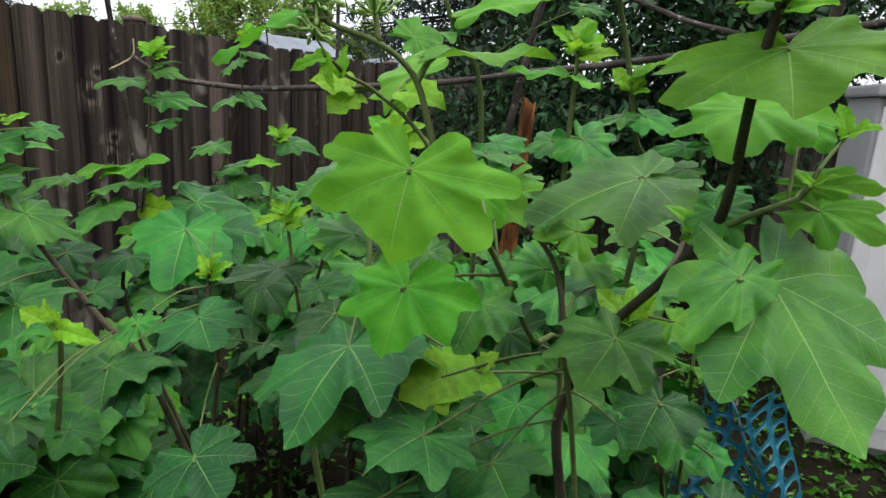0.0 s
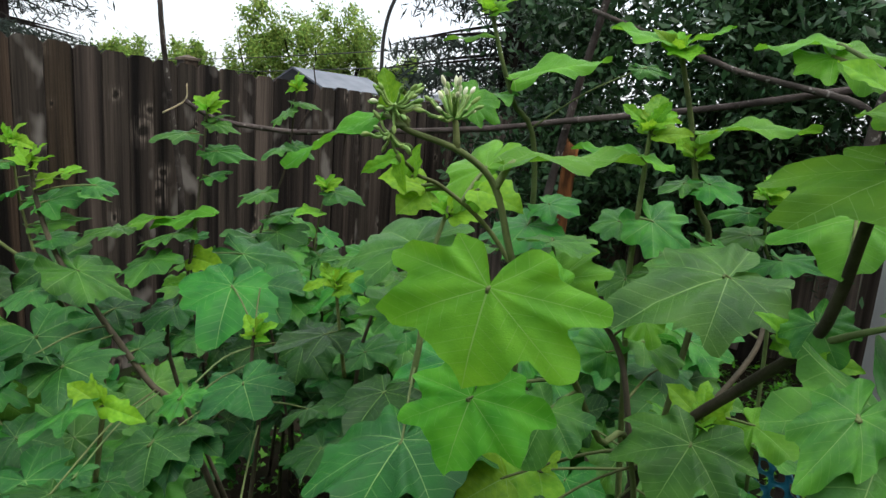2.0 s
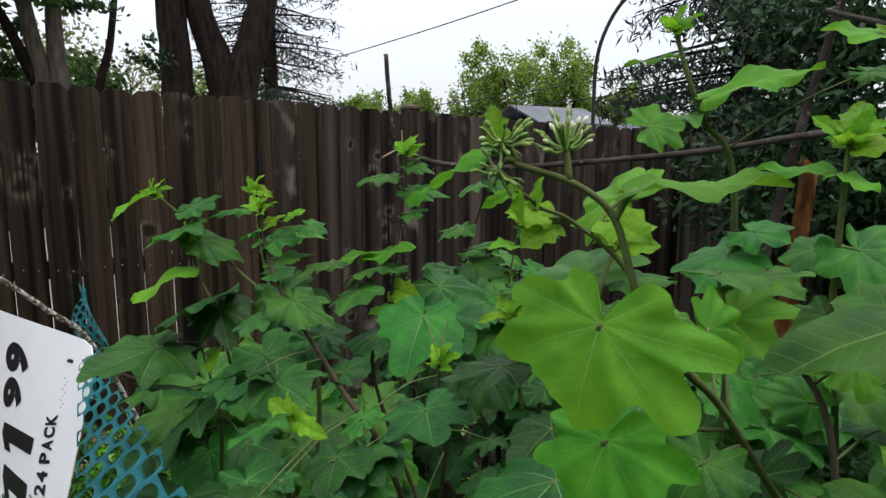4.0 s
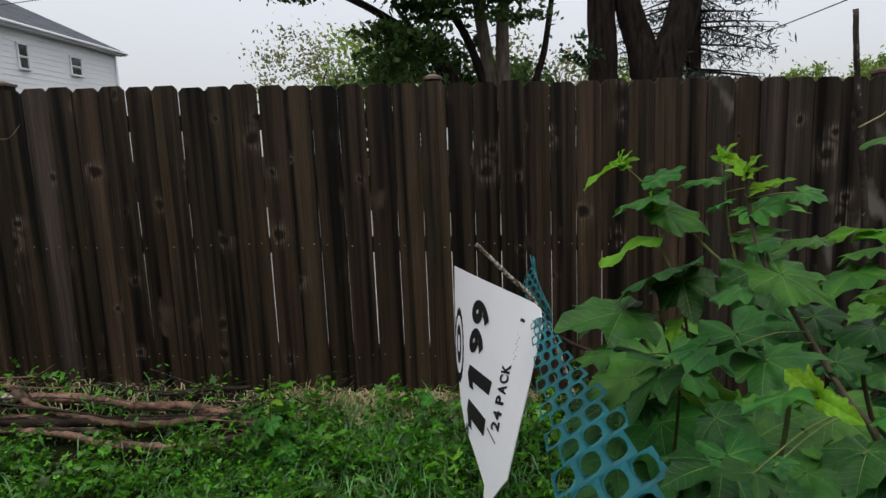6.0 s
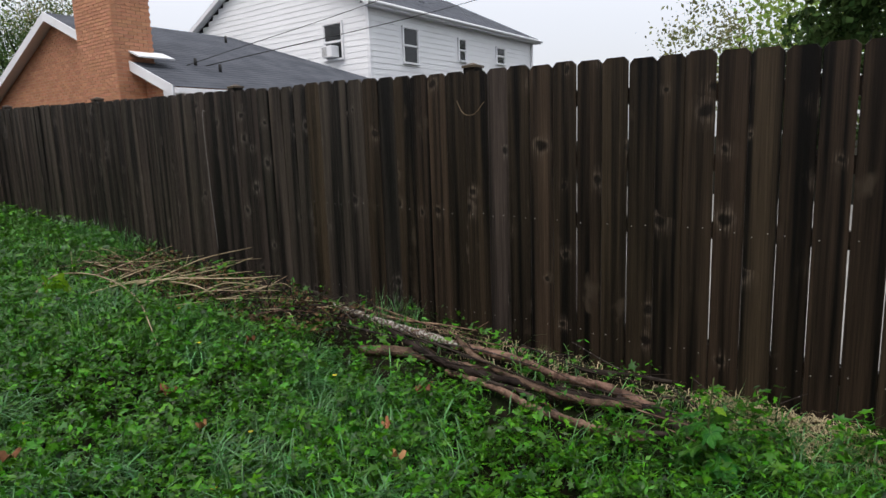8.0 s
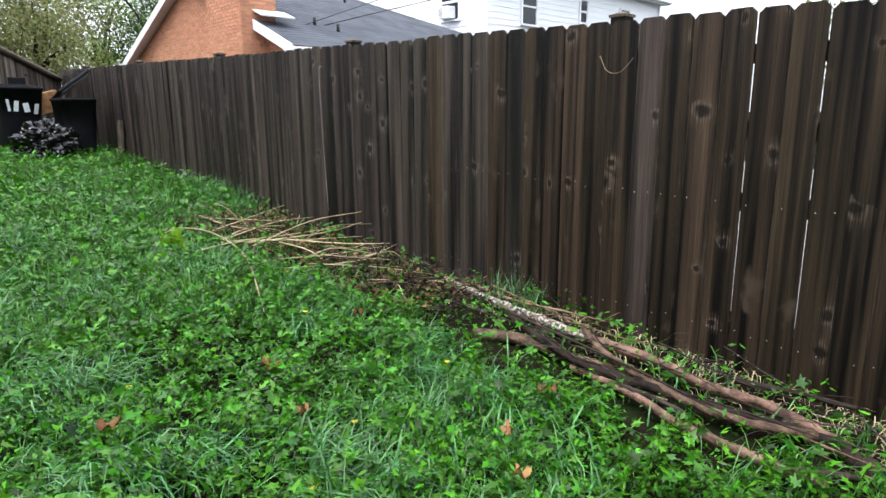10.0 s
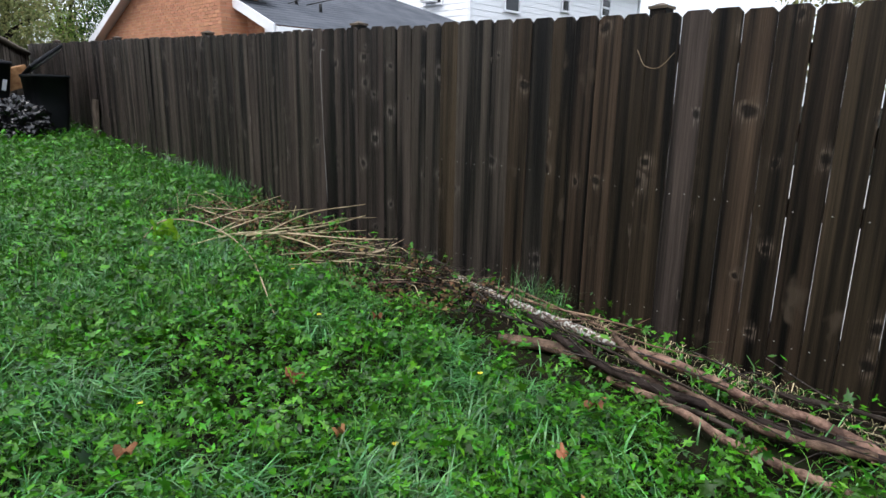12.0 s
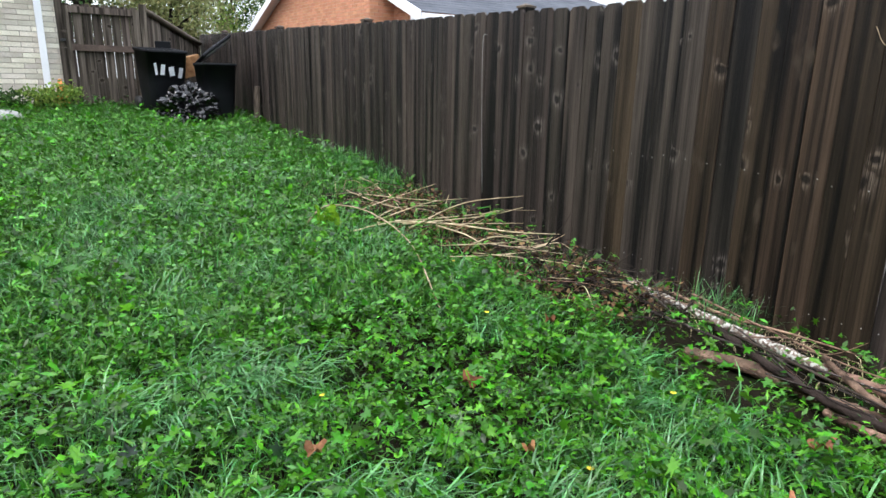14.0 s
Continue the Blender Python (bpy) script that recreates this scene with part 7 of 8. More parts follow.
# flower clusters on the tall plant
def bud_mesh(name, material, length, r, sides=8):
    prof = [(0.0, 0.25), (0.15, 0.7), (0.45, 1.0), (0.75, 0.8), (0.95, 0.35), (1.0, 0.05)]
    vs = [(r * f * math.cos(2 * math.pi * s / sides), r * f * math.sin(2 * math.pi * s / sides), length * h) for h, f in prof for s in range(sides)]
    fs = [(i * sides + s, i * sides + (s + 1) % sides, (i + 1) * sides + (s + 1) % sides, (i + 1) * sides + s) for i in range(len(prof) - 1) for s in range(sides)]
    fs += [tuple(range(sides))[::-1], tuple(range((len(prof) - 1) * sides, len(prof) * sides))]
    return mesh_from(name, vs, fs, material, True)


bud_open, bud_green = bud_mesh("flower_bud", "petal", 0.0056, 0.0013), bud_mesh("calyx", "calyx", 0.006, 0.0013)


def flower_cluster(pl, at, stem_from, n, spread_, upness, seed, white=0.5):
    o = pl.location
    rr = random.Random(seed)
    at, stem_from = Vector(at), Vector(stem_from)
    under("flower_stalk", tube("flower_stalk", [stem_from - o, stem_from.lerp(at, 0.6) + Vector((0, 0, 0.003)) - o, at - o], 0.0022, 0.0014, "stem", 6, 4), pl)
    for i in range(n):
        d = Vector((rr.gauss(0, 1), rr.gauss(0, 1), rr.gauss(upness, 0.6))).normalized()
        tip = at + d * spread_ * rr.uniform(0.55, 1.0)
        under("pedicel", tube("pedicel", [at - o, at.lerp(tip, 0.6) + Vector((0, 0, -0.002)) - o, tip - o], 0.0009, 0.0008, "calyx", 5, 3), pl)
        q = d.to_track_quat("Z", "Y").to_matrix().to_4x4()
        q.translation = tip - o
        wh_ = rr.random() < white and d.z > 0
        under("flower_bud" if wh_ else "calyx", bud_open if wh_ else bud_green, pl, "cream-white flower bud" if wh_ else "", q @ Matrix.Diagonal((1, 1, rr.uniform(0.8, 1.2), 1)))


flower_cluster(hero, (-0.085, 0.487, 1.489), (-0.081, 0.486, 1.472), 34, 0.019, 0.9, 3, 0.55)
flower_cluster(hero, (-0.106, 0.458, 1.493), (-0.102, 0.466, 1.482), 26, 0.0155, 0.0, 4, 0.08)
flower_cluster(hero, (-0.105, 0.455, 1.478), (-0.102, 0.466, 1.482), 12, 0.013, -0.6, 5, 0.0)

# lower leaves that fill the bed
rr = random.Random(77)
for i in range(50):
    back, end = i >= 4, i >= 38
    fx, fy = (rr.uniform(-1.75, -0.95), rr.uniform(0.62, 1.05)) if end else (rr.uniform(-2.0, 0.3), rr.uniform(1.25, 2.15)) if back else (rr.uniform(-1.5, 0.3), rr.uniform(0.75, 1.3))
    pl = nightshade("low dense nightshade plant shaded by its neighbours", (fx, fy))
    h = rr.uniform(0.72, 1.0) if end else rr.uniform(0.95, 1.13) if back else rr.uniform(0.35, 0.6)
    top = Vector((fx + rr.uniform(-.1, .1), fy + rr.uniform(-.12, .05), lumpy(fx, fy) + h))
    stalk(pl, [tuple(top), tuple(top.lerp(pl.location, 0.4) + Vector((0.02, 0.01, 0)))], 0.004, 0.007, "wood_stem", True)
    rows = []
    for k in range(17):
        z = 0.42 * h + 0.58 * h * ((k + rr.random()) / 17) ** 0.8
        a = 2.4 * k + rr.uniform(-.5, .5)
        L = rr.uniform(0.07, 0.15)
        p_ = pl.location.lerp(top, z / h)
        r_ = rr.uniform(0.04, 0.10)
        b = p_ + Vector((math.cos(a) * r_, math.sin(a) * r_, 0.01))
        t = b + Vector((math.cos(a) * L, math.sin(a) * L, -rr.uniform(0.1, 0.7) * L))
        # all but the uppermost leaves take the green with shade painted in
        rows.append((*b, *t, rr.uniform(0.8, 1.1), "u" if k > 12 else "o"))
    sprig(pl, rows)

# small sapling with yellow tip leaves by the brush pile
sp = nightshade("small leafy sapling with yellow tips beside the fence", (-2.52, -0.80))
sp.name = "sapling"
bed[sp.name] = bed.get(sp.name, [])
o = sp.location
stalk(sp, [(-2.55, -0.79, 0.47), (-2.53, -0.80, 0.28)], 0.003, 0.005, "stem", True)
rows = []
for k in range(15):
    a = 2.4 * k
    z = 0.08 + 0.025 * k
    L = 0.15 - 0.005 * k if k < 11 else 0.045
    b = Vector((-2.53 + 0.03 * math.cos(a), -0.80 + 0.03 * math.sin(a), z))
    t = b + Vector((math.cos(a) * L, math.sin(a) * L, -0.25 * L))
    rows.append((*b, *t, 0.7, "y" if k > 10 else "m"))
sprig(sp, rows[:8]); sprig(sp, rows[8:])
# drooping broad leaf beside the arching stem
bl = nightshade("pale broad-leaved weed beside the arching stem", (-1.95, -5.45))
stalk(bl, [(-2.0, -5.5, 0.50), (-1.98, -5.48, 0.42)], 0.005, 0.005, "stem", True)
sprig(bl, [(-1.98, -5.44, 0.52, -1.88, -5.30, 0.36, 0.8, "y"), (-2.04, -5.44, 0.52, -2.1, -5.32, 0.38, 0.8, "y"), (-2.0, -5.42, 0.5, -1.99, -5.25, 0.38, 0.9, "y")])
# pale weeds growing through by the fence
for i, (x, y) in enumerate(((-3.1, -6.9), (-3.15, -4.9), (-2.9, -0.1), (-3.1, 0.35))):
    pl = nightshade("broadleaf weed against the fence", (x, y))
    g_ = pl.location
    stalk(pl, [tuple(g_ + Vector((0.02, 0, 0.25))), tuple(g_ + Vector((0, 0.01, 0.12)))], 0.003, 0.004, "stem", True)
    rows = []
    for k in range(8):
        a = 2.4 * k + i
        b = g_ + Vector((0.02 * math.cos(a), 0.02 * math.sin(a), 0.08 + 0.022 * k))
        rows.append((*b, *(b + Vector((0.09 * math.cos(a), 0.09 * math.sin(a), -0.01))), 0.7, "m"))
    sprig(pl, rows)


# ---------------- price sign ----------------
SIGN_O, SIGN_U, SIGN_V = Vector((-3.2, 0.026, 0.812)), Vector((0.8827, 0.394, 0.2561)), Vector((-0.3674, 0.2388, 0.8989))
SIGN_N = Vector((0.293, -0.8876, 0.3555))


def on_sign(u, v, lift=0.0):
    """A place on the leaning sheet: u across, v up along it, in metres."""
    return SIGN_O + SIGN_U * u + SIGN_V * v + SIGN_N * (lift + 0.02 * math.sin(3 * u + 2 * v))


sg = thing("price_sign", "crumpled white plastic price sign with black lettering, stood on end", "sign")
EDGE = [(0.078, 0.0), (0.448, -0.096), (0.922, -0.217), (1.047, -0.251), (1.1, -0.279), (1.136, -0.341), (1.134, -0.427), (1.128, -0.607), (1.108, -0.888), (1.005, -0.99),
        (0.954, -1.0), (0.935, -0.94), (0.789, -0.848), (0.652, -0.772), (0.543, -0.679), (0.437, -0.552), (0.302, -0.361), (0.175, -0.165)]
bm = bmesh.new()
bm.faces.new([bm.verts.new((u, v, 0)) for u, v in EDGE])
bmesh.ops.triangulate(bm, faces=bm.faces[:])
for _ in range(3):
    bmesh.ops.subdivide_edges(bm, edges=[e for e in bm.edges if e.calc_length() > 0.06], cuts=1)
    bmesh.ops.triangulate(bm, faces=bm.faces[:])
ext = bmesh.ops.extrude_face_region(bm, geom=bm.faces[:])
low = {v for v in ext["geom"] if isinstance(v, bmesh.types.BMVert)}
for v in bm.verts:
    v.co = on_sign(v.co.x, v.co.y, -0.004 if v in low else 0.0)
bmesh.ops.recalc_face_normals(bm, faces=bm.faces[:])
under("panel", bm_mesh("panel", bm, "sign"), sg)


def printed(bm, o, run, up):
    """Lay a unit-box shape on the sheet: o its lower corner, run along the line, up to the cap height."""
    for v in bm.verts:
        v.co = on_sign(o[0] + (run[0] - o[0]) * v.co.x + (up[0] - o[0]) * v.co.y, o[1] + (run[1] - o[1]) * v.co.x + (up[1] - o[1]) * v.co.y, 0.0025)
    under("lettering", bm_mesh("lettering", bm, "ink"), sg, "black printed lettering")


def sign_text(text, o, run, up, bold=0.04):
    cu = bpy.data.curves.new("lettering", "FONT")
    cu.body = text
    cu.offset = bold
    tmp = bpy.data.objects.new("lettering", cu)
    scene.collection.objects.link(tmp)
    bpy.context.view_layer.update()
    me = bpy.data.meshes.new_from_object(tmp.evaluated_get(bpy.context.evaluated_depsgraph_get()))
    bpy.data.objects.remove(tmp)
    bm = bmesh.new(); bm.from_mesh(me)
    bmesh.ops.triangulate(bm, faces=bm.faces[:])
    xs, ys = [v.co.x for v in bm.verts], [v.co.y for v in bm.verts]
    x0, x1, y0, y1 = min(xs), max(xs), min(ys), max(ys)
    for v in bm.verts:
        v.co = Vector(((v.co.x - x0) / (x1 - x0), (v.co.y - y0) / (y1 - y0), 0))
    printed(bm, o, run, up)


def sign_digit_one(o, run, up):
    """Heavy numeral one with a slanted flag."""
    bm = bmesh.new()
    bm.faces.new([bm.verts.new((x, y, 0)) for x, y in [(0.34, 0.0), (1.0, 0.0), (1.0, 1.0), (0.55, 1.0), (0.0, 0.80), (0.0, 0.60), (0.34, 0.70)]])
    bmesh.ops.triangulate(bm, faces=bm.faces[:])
    printed(bm, o, run, up)


sign_text("$", (0.724, -0.814), (0.70, -0.752), (0.672, -0.804))
sign_digit_one((0.86, -0.808), (0.85, -0.713), (0.639, -0.744))
sign_digit_one((0.833, -0.649), (0.844, -0.566), (0.561, -0.589))
sign_text("9", (0.691, -0.477), (0.694, -0.369), (0.516, -0.443), 0.06)
sign_text("9", (0.704, -0.359), (0.694, -0.25), (0.487, -0.308), 0.06)
sign_text("/", (0.973, -0.79), (0.966, -0.765), (0.883, -0.764), 0.0)
for i, chr_ in enumerate("24PACK"):
    v_ = -0.743 + 0.040 * i + (0.017 if i > 1 else 0)
    sign_text(chr_, (0.98, v_), (0.98, v_ + 0.034), (0.906, v_ + 0.001))
# round logo as plain shapes: toothed dark ring, pale field and dark bars
for nm, size, mt_, lift in (("logo_ring", 1.0, "ink", 0.0016), ("logo_field", 0.8, "sign", 0.0024), ("logo_core", 0.55, "ink", 0.0032), ("logo_bar", 0.25, "sign", 0.004)):
    k = 40
    pts = [on_sign(0.384, -0.413, lift)]
    for i in range(k):
        f = size * (1.07 if (nm == "logo_ring" and i % 2) else 1.0)
        c_, s_ = f * math.cos(2 * math.pi * i / k), f * math.sin(2 * math.pi * i / k)
        pts.append(on_sign(0.384 + 0.056 * c_ - 0.097 * s_, -0.413 + 0.002 * c_ + 0.17 * s_, lift))
    under(nm, mesh_from(nm, pts, [(0, 1 + i, 1 + (i + 1) % k) for i in range(k)], mt_), sg, "round printed emblem" if nm == "logo_ring" else "")
# smudges of old tape and scattered ink dots
for i in range(9):
    u_, v_ = 0.99 + 0.01 * math.sin(i * 2.1), -0.47 + 0.012 * i
    pts = [on_sign(u_, v_, 0.0025)] + [on_sign(u_ + 0.003 * math.cos(a), v_ + 0.003 * math.sin(a), 0.0025) for a in np.linspace(0, 2 * np.pi, 7)[:-1]]
    under("ink_dot", mesh_from("ink_dot", pts, [(0, 1 + q, 1 + (q + 1) % 6) for q in range(6)], "ink"), sg)


# ---------------- netting round the bed ----------------
def netting(name, label, surf, nu, nv, hole=0.38, material="teal"):
    """Plastic barrier mesh: every cell a ring of strands round a rounded hole."""
    t = thing(name, label, "netting", "netting round the bed")
    vs, fs = [], []
    k = 12
    for i in range(nu):
        for j in range(nv):
            b = len(vs)
            st = 0.5 * (i % 2)
            for ring in (0, 1, 2):
                for a in range(k):
                    an = 2 * math.pi * (a + 0.5) / k
                    c, s = math.cos(an), math.sin(an)
                    if ring == 0:
                        q = max(abs(c), abs(s))
                        du, dv, lift = 0.5 * c / q, 0.5 * s / q, 0.0
                    else:
                        e = (abs(c) ** 3 + abs(s) ** 3) ** (-1 / 3)
                        du, dv, lift = hole * c * e, hole * s * e, (0.0, 0.0, -0.003)[ring]
                    vs.append(surf((i + 0.5 + du) / nu, (j + 0.5 + dv + st) / (nv + 0.5)) + Vector((0, lift, 0)))
            for a in range(k):
                a2 = (a + 1) % k
                fs += [(b + a, b + a2, b + k + a2, b + k + a), (b + k + a, b + k + a2, b + 2 * k + a2, b + 2 * k + a)]
    under("mesh_sheet", mesh_from("mesh_sheet", vs, fs, material, True), t)
    return t


def net_top(u):
    return Vector((-2.30, 0.405, 0.80)).lerp(Vector((-0.30, 0.40, 1.02)), u) + Vector((0, 0, 0.008 * math.sin(11 * u)))


def net_front(u, v):
    """Slack strip along the bed, hung from its upper edge and widening away from the stake."""
    w = 0.035 + 0.145 * u ** 0.8
    return net_top(u) + Vector((0.0, -w, -0.6 * w)) * (1 - v) + Vector((0.01, 0, 0.01)) * math.sin(9 * u + 2 * v)


def net_end(u, v):
    top = net_top(0.86 + 0.14 * u)
    foot = Vector((top.x, 0.44, lumpy(top.x, 0.44)))
    return foot.lerp(top, v) + Vector((0, 0.015, 0)) * math.sin(9 * u + 5 * v)


def net_back(u, v):
    """Peak of netting that stands up behind the stake."""
    low = Vector((-2.37, 0.335, 0.78)).lerp(Vector((-2.36, 0.47, 0.68)), u)
    return low.lerp(Vector((-2.48, 0.40, 1.0)), v ** 1.15 * (0.98 - 0.12 * abs(u - 0.5))) + Vector((0.02, 0.01, 0)) * math.sin(8 * v + 5 * u)


def net_far(u, v):
    x = -0.10 + 0.30 * u
    y = 2.05 - 0.12 * math.sin(2.2 * u) + 0.05 * math.sin(11 * u + 4 * v) + 0.05 * math.sin(6 * v + 3)
    return Vector((x + 0.04 * math.sin(9 * v + 3 * u), y, lumpy(x, y) + 0.76 * v + 0.03 * math.sin(8 * u)))


netting("plastic_netting", "teal plastic barrier netting sagging along the bed", net_front, 20, 3, 0.39)
netting("plastic_netting", "teal plastic barrier netting hanging down to the ground", net_end, 5, 14, 0.38)
netting("plastic_netting", "torn peak of teal plastic netting behind the sign", net_back, 6, 8, 0.37)
netting("plastic_netting", "crumpled teal plastic netting at the far side of the bed", net_far, 7, 16, 0.37)


def pole(label, pts, r0, r1, material, seed=0, name="garden_stake", knob=0.15):
    return tagged(under(name, tube(name, pts, r0, r1, material, 9, 6, knob, seed)), label, "stake")


pole("broken pale stick holding the netting corner", [(-2.22, 0.16, 1.085), (-2.28, 0.28, 0.95), (-2.34, 0.40, 0.80), (-2.42, 0.55, 0.4), (-2.46, 0.62, -0.03)], 0.008, 0.013, "lichen", 1)
pole("thin dark stick tied to the netting", [(-2.2, 0.32, 0.79), (-2.1, 0.5, 0.72), (-1.9, 0.75, 0.6), (-1.8, 0.9, -0.03)], 0.006, 0.008, "dark_bark", 2)
# torn plastic ribbon knotted where netting and stick meet
rb = thing("torn_ribbon", "torn white plastic ribbon knotted on the netting corner", "ribbon")
rr = random.Random(9)
for i in range(7):
    a = Vector((-2.30 + rr.uniform(-.02, .02), 0.40 + rr.uniform(-.02, .02), 0.78 + rr.uniform(-.12, .02)))
    under("strand", tube("strand", [a, a + Vector((rr.uniform(-.03, .05), rr.uniform(-.03, .05), -0.04)), a + Vector((rr.uniform(-.05, .06), rr.uniform(-.05, .05), -0.10))], 0.006, 0.003, rr.choice(["spray", "wire", "teal"]), 6, 4, 0.3, i), rb)

# ---------------- pole trellis behind the bed ----------------
pole("long horizontal branch used as a trellis rail", [(-1.84, 1.404, 1.505), (-1.786, 1.486, 1.452), (-1.69, 1.615, 1.431), (-1.565, 1.756, 1.43), (-1.135, 2.111, 1.481), (-0.855, 2.262, 1.532), (-0.43, 2.40, 1.60), (0.131, 2.46, 1.706), (0.9, 2.5, 1.84)], 0.008, 0.013, "grey_bark", 3, "trellis_rail", 0.2)
pole("leaning bark-covered trellis post", [(-0.70, 2.29, 2.25), (-0.806, 2.311, 1.825), (-0.849, 2.313, 1.653), (-0.917, 2.29, 1.241), (-1.0, 2.27, 0.6), (-1.06, 2.25, -0.05)], 0.012, 0.016, "grey_bark", 4, "trellis_post", 0.2)
pole("leaning forked trellis post with flaking bark", [(0.17, 2.33, 2.25), (0.092, 2.341, 1.837), (0.067, 2.361, 1.688), (0.046, 2.368, 1.576), (0.029, 2.351, 1.187), (0.0, 2.35, 0.6), (-0.02, 2.35, -0.05)], 0.014, 0.021, "grey_bark", 5, "trellis_post", 0.2)
pole("curved grey branch lashed to the trellis", [(-0.80, 2.25, 1.9), (-0.448, 2.334, 1.76), (-0.318, 2.369, 1.711), (-0.104, 2.404, 1.661), (-0.006, 2.363, 1.629), (0.047, 2.368, 1.584)], 0.008, 0.012, "grey_bark", 6, "trellis_branch", 0.2)
pole("slender stake leaning on the fence post", [(-3.3, 2.16, 2.07), (-3.32, 2.2, 1.74), (-3.34, 2.3, 1.0), (-3.3, 2.36, -0.06)], 0.014, 0.017, "grey_bark", 7)
pole("dark curved iron hook above the fence", [(-3.876, 4.626, -0.1), (-3.876, 4.626, 1.8), (-3.837, 4.601, 2.275), (-3.745, 4.622, 2.565), (-3.60, 4.68, 2.78), (-3.45, 4.74, 2.8)], 0.018, 0.016, "wire", 8, "iron_hook", 0.0)
pole("thin bare twig tied to the trellis rail", [(-1.9, 1.36, 1.46), (-1.84, 1.404, 1.505), (-1.82, 1.40, 1.56)], 0.003, 0.002, "straw", 9, "twig")
pole("bare twig hanging below the trellis rail", [(-1.50, 1.82, 1.44), (-1.52, 1.83, 1.3), (-1.50, 1.86, 1.15)], 0.004, 0.002, "dark_bark", 10, "twig")
pole("forked twig above the trellis rail", [(-1.62, 1.70, 1.43), (-1.58, 1.74, 1.55), (-1.60, 1.75, 1.66)], 0.004, 0.002, "dark_bark", 11, "twig")
# rotten orange stump
bm = bmesh.new()
ring = []
for i in range(16):
    z = -0.1 + 1.6 * i / 15
    rw = []
    for a in range(14):
        an = 2 * math.pi * a / 14
        r = 0.048 * (1.15 - 0.4 * i / 15) * (1 + 0.3 * noise.noise(Vector((math.cos(an) * 1.5, math.sin(an) * 1.5, z * 1.2))))
        zz = z if i < 15 else z + 0.14 * noise.noise(Vector((math.cos(an) * 3, math.sin(an) * 3, 2)))
        rw.append(bm.verts.new((r * math.cos(an) + 0.05 * z, r * math.sin(an), zz)))
    ring.append(rw)
for r0_, r1_ in zip(ring, ring[1:]):
    for a in range(14):
        bm.faces.new((r0_[a], r0_[(a + 1) % 14], r1_[(a + 1) % 14], r1_[a]))
bm.faces.new(ring[-1])
st = under("rotten_stump", bm_mesh("rotten_stump", bm, "rust", True))
st.location = (-1.36, 3.25, lumpy(-1.36, 3.25))
tagged(st, "tall rotten orange-brown tree stump behind the bed", "stump")

# ---------------- white cabinet and odd things at the back ----------------
cab = thing("storage_cabinet", "white plastic outdoor storage cabinet with a grey side and lid", "cabinet", m=Matrix.Translation((0.25, 3.45, lumpy(0.3, 3.5) - 0.01)) @ Matrix.Rotation(radians(14), 4, "Z"))
under("body", boxm("body", (0.0, 0.80, 0.02, 0.5, 0, 1.64), "plastic_grey", 0.012), cab)
for x0, x1 in ((0.02, 0.395), (0.405, 0.78)):
    dr = under("door", boxm("door", (x0, x1, -0.012, 0.02, 0.05, 1.60), "plastic_white", 0.008), cab, "white door")
    under("panel", boxm("panel", (x0 + 0.06, x1 - 0.06, -0.018, -0.012, 0.15, 1.49), "plastic_white", 0.004), dr)
    hx = x1 - 0.04 if x0 < 0.1 else x0 + 0.04
    under("handle", boxm("handle", (hx - 0.012, hx + 0.012, -0.04, -0.012, 0.7, 0.85), "plastic_grey", 0.006), dr)
under("lid", boxm("lid", (-0.02, 0.82, -0.03, 0.52, 1.64, 1.695), "plastic_grey", 0.014), cab, "grey lid")
bm = bmesh.new()
bmesh.ops.create_cone(bm, cap_ends=True, segments=40, radius1=0.24, radius2=0.24, depth=0.025)
bmesh.ops.bevel(bm, geom=[e for e in bm.edges if abs(e.verts[0].co.z - e.verts[1].co.z) < 1e-5], offset=0.008, segments=2, affect="EDGES")
td = under("round_tray", bm_mesh("round_tray", bm, "plastic_white", False))
td.matrix_world = Matrix.Translation((-0.66, 5.575, 0.57)) @ Matrix.Rotation(radians(6), 4, "Z") @ Matrix.Rotation(radians(90), 4, "X")
tagged(td, "white round plastic tray hung on the rear fence", "tray")
pb = thing("plastic_pail", "small white plastic pail lying behind the plants", "pail", m=Matrix.Translation((-0.55, 3.4, lumpy(-0.55, 3.4))))
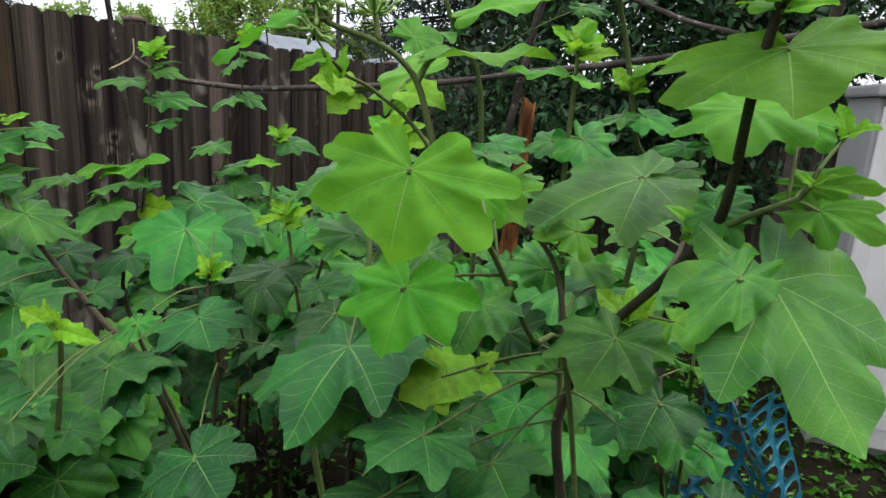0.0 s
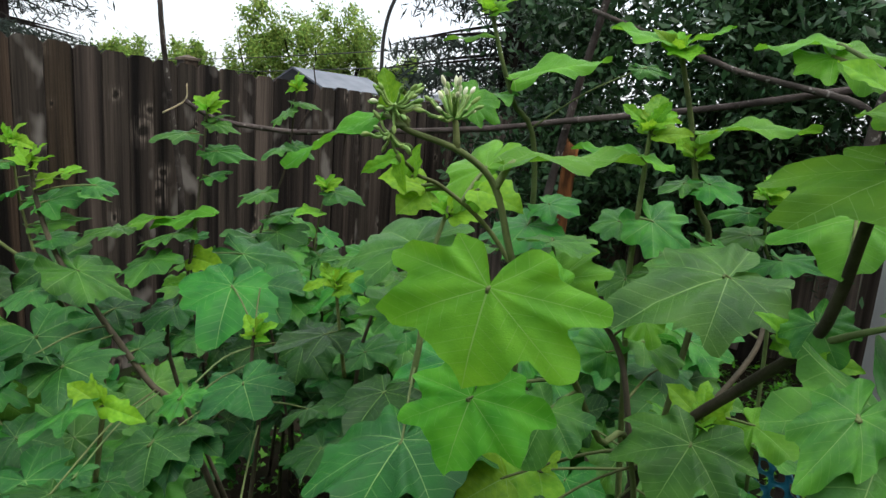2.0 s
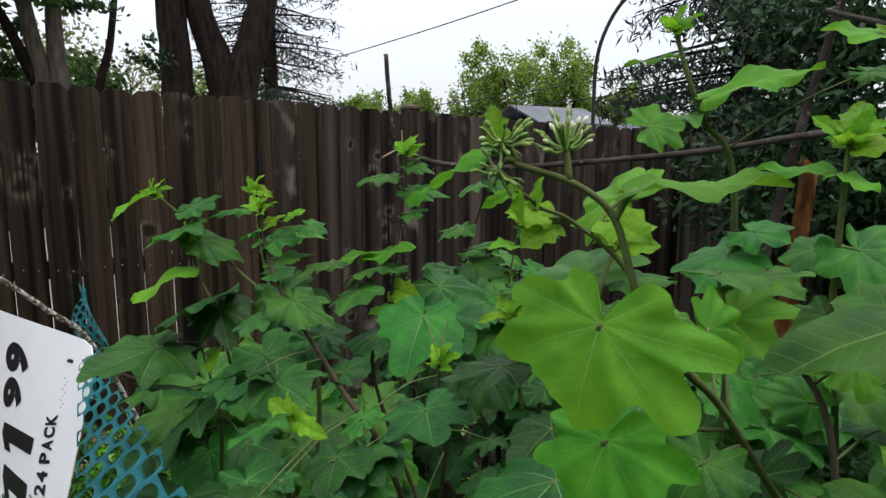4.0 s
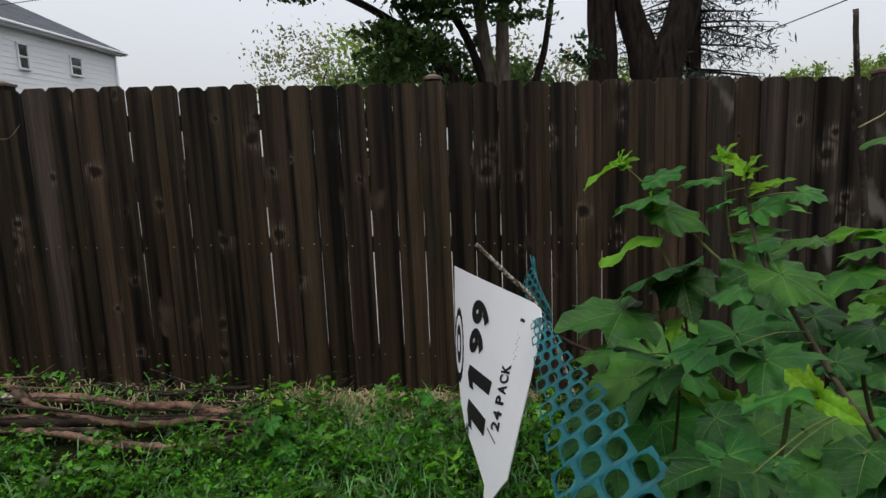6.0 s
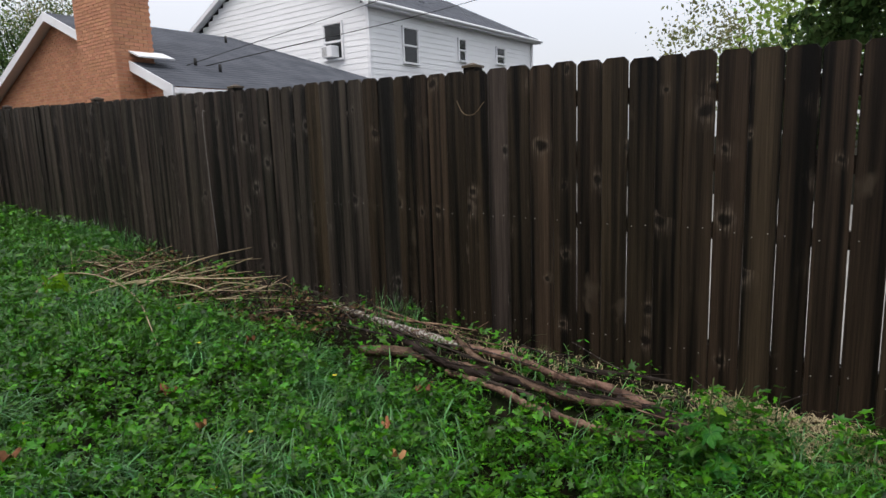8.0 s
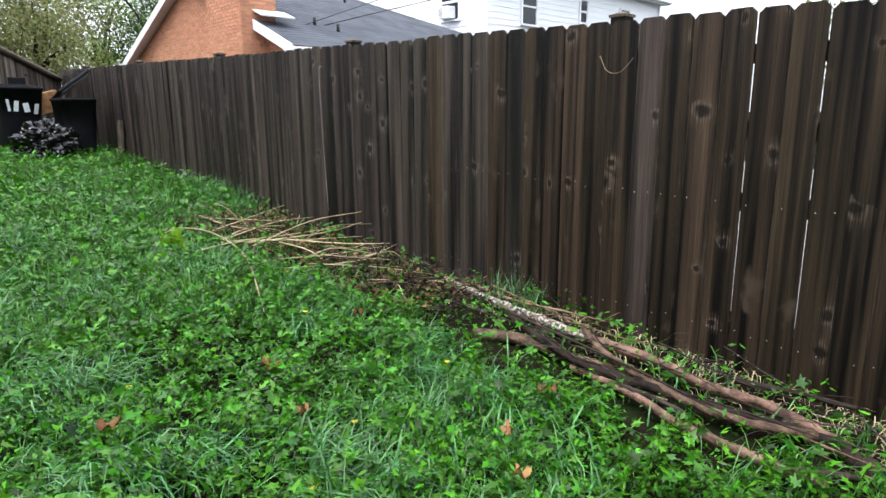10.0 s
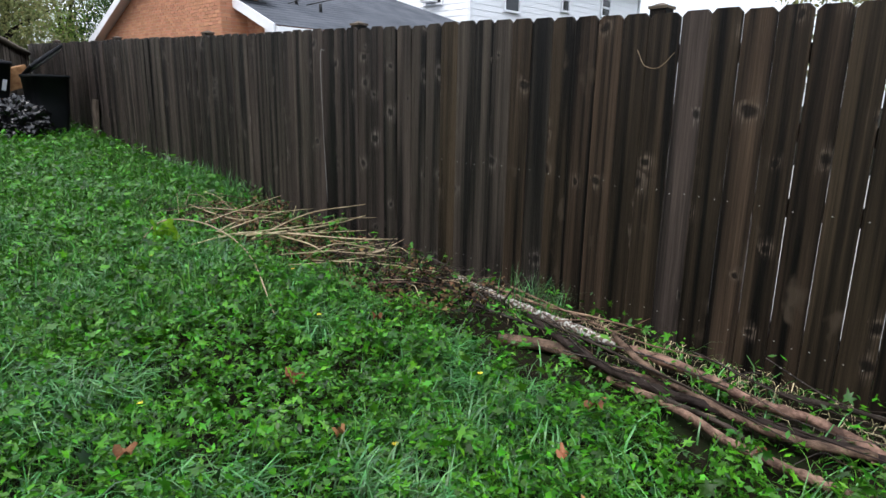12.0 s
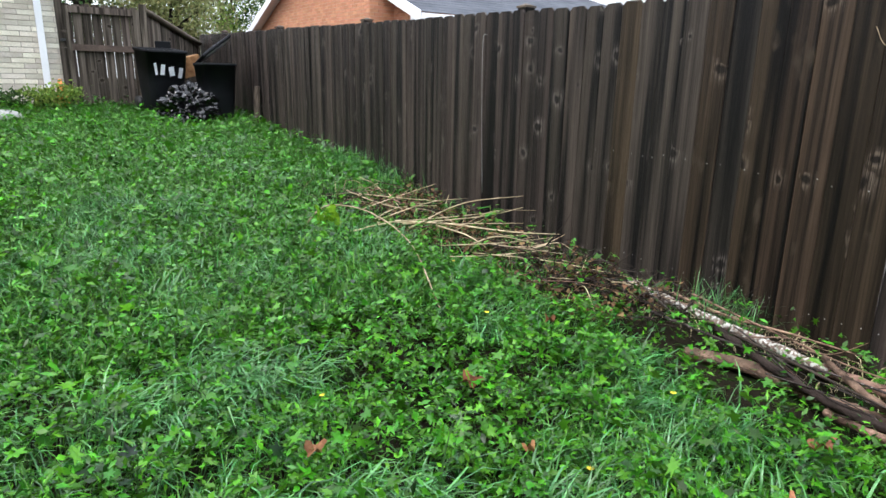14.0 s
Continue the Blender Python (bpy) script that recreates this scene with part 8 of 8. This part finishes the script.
vs = [(r * math.cos(a), r * math.sin(a), z) for z, r in ((0, 0.10), (0.24, 0.125), (0.24, 0.132), (0.25, 0.132), (0.25, 0.12), (0.02, 0.095)) for a in np.linspace(0, 2 * np.pi, 25)[:-1]]
fs = [(i * 24 + s, i * 24 + (s + 1) % 24, (i + 1) * 24 + (s + 1) % 24, (i + 1) * 24 + s) for i in range(5) for s in range(24)] + [tuple(range(24))[::-1], tuple(range(120, 144))]
under("body", mesh_from("body", vs, fs, "plastic_white", True), pb)
under("handle", tube("handle", [(0.13, 0, 0.24), (0.09, 0.02, 0.33), (0, 0.03, 0.36), (-0.09, 0.02, 0.33), (-0.13, 0, 0.24)], 0.003, 0.003, "galv", 6, 5), pb)
# shrubs by the house corner
for i, (x, y, mt_) in enumerate(((-0.75, -12.0, "lime_tree"), (-0.3, -12.1, "maple"), (-1.05, -12.15, "lime_tree"))):
    rg = np.random.default_rng(200 + i)
    t = thing("low_shrub", "low leafy shrub at the house corner", "shrub", at=(x, y, lumpy(x, y)))
    under("trunk", tube("trunk", [(0, 0, -0.05), (0.02, 0, 0.2)], 0.015, 0.008, "trunk", 6, 2), t)
    under("crown", leaf_cloud("crown", crown_points(rg, (0, 0, 0.2), (0.3, 0.3, 0.22), 700, 20, 0.3, 0.2), 0.055, mt_, rg), t)
rk = under("stone", bm_mesh("stone", (lambda b: (bmesh.ops.create_icosphere(b, subdivisions=3, radius=0.2), [setattr(v, "co", Vector((v.co.x * 1.3, v.co.y, v.co.z * 0.55)) * (1 + 0.2 * noise.noise(v.co * 6))) for v in b.verts], b)[2])(bmesh.new()), "plastic_grey", True))
rk.location = (-0.2, -11.3, lumpy(-0.2, -11.3) + 0.04)
tagged(rk, "grey stone in the grass by the house", "stone")
oc = under("traffic_cone", tube("traffic_cone", [(0, 0, 0), (0, 0, 0.2), (0, 0, 0.42)], 0.12, 0.02, "orange", 12, 2))
oc.location = (-1.0, -12.35, lumpy(-1.0, -12.35))
tagged(oc, "small orange plastic cone by the house wall", "cone")
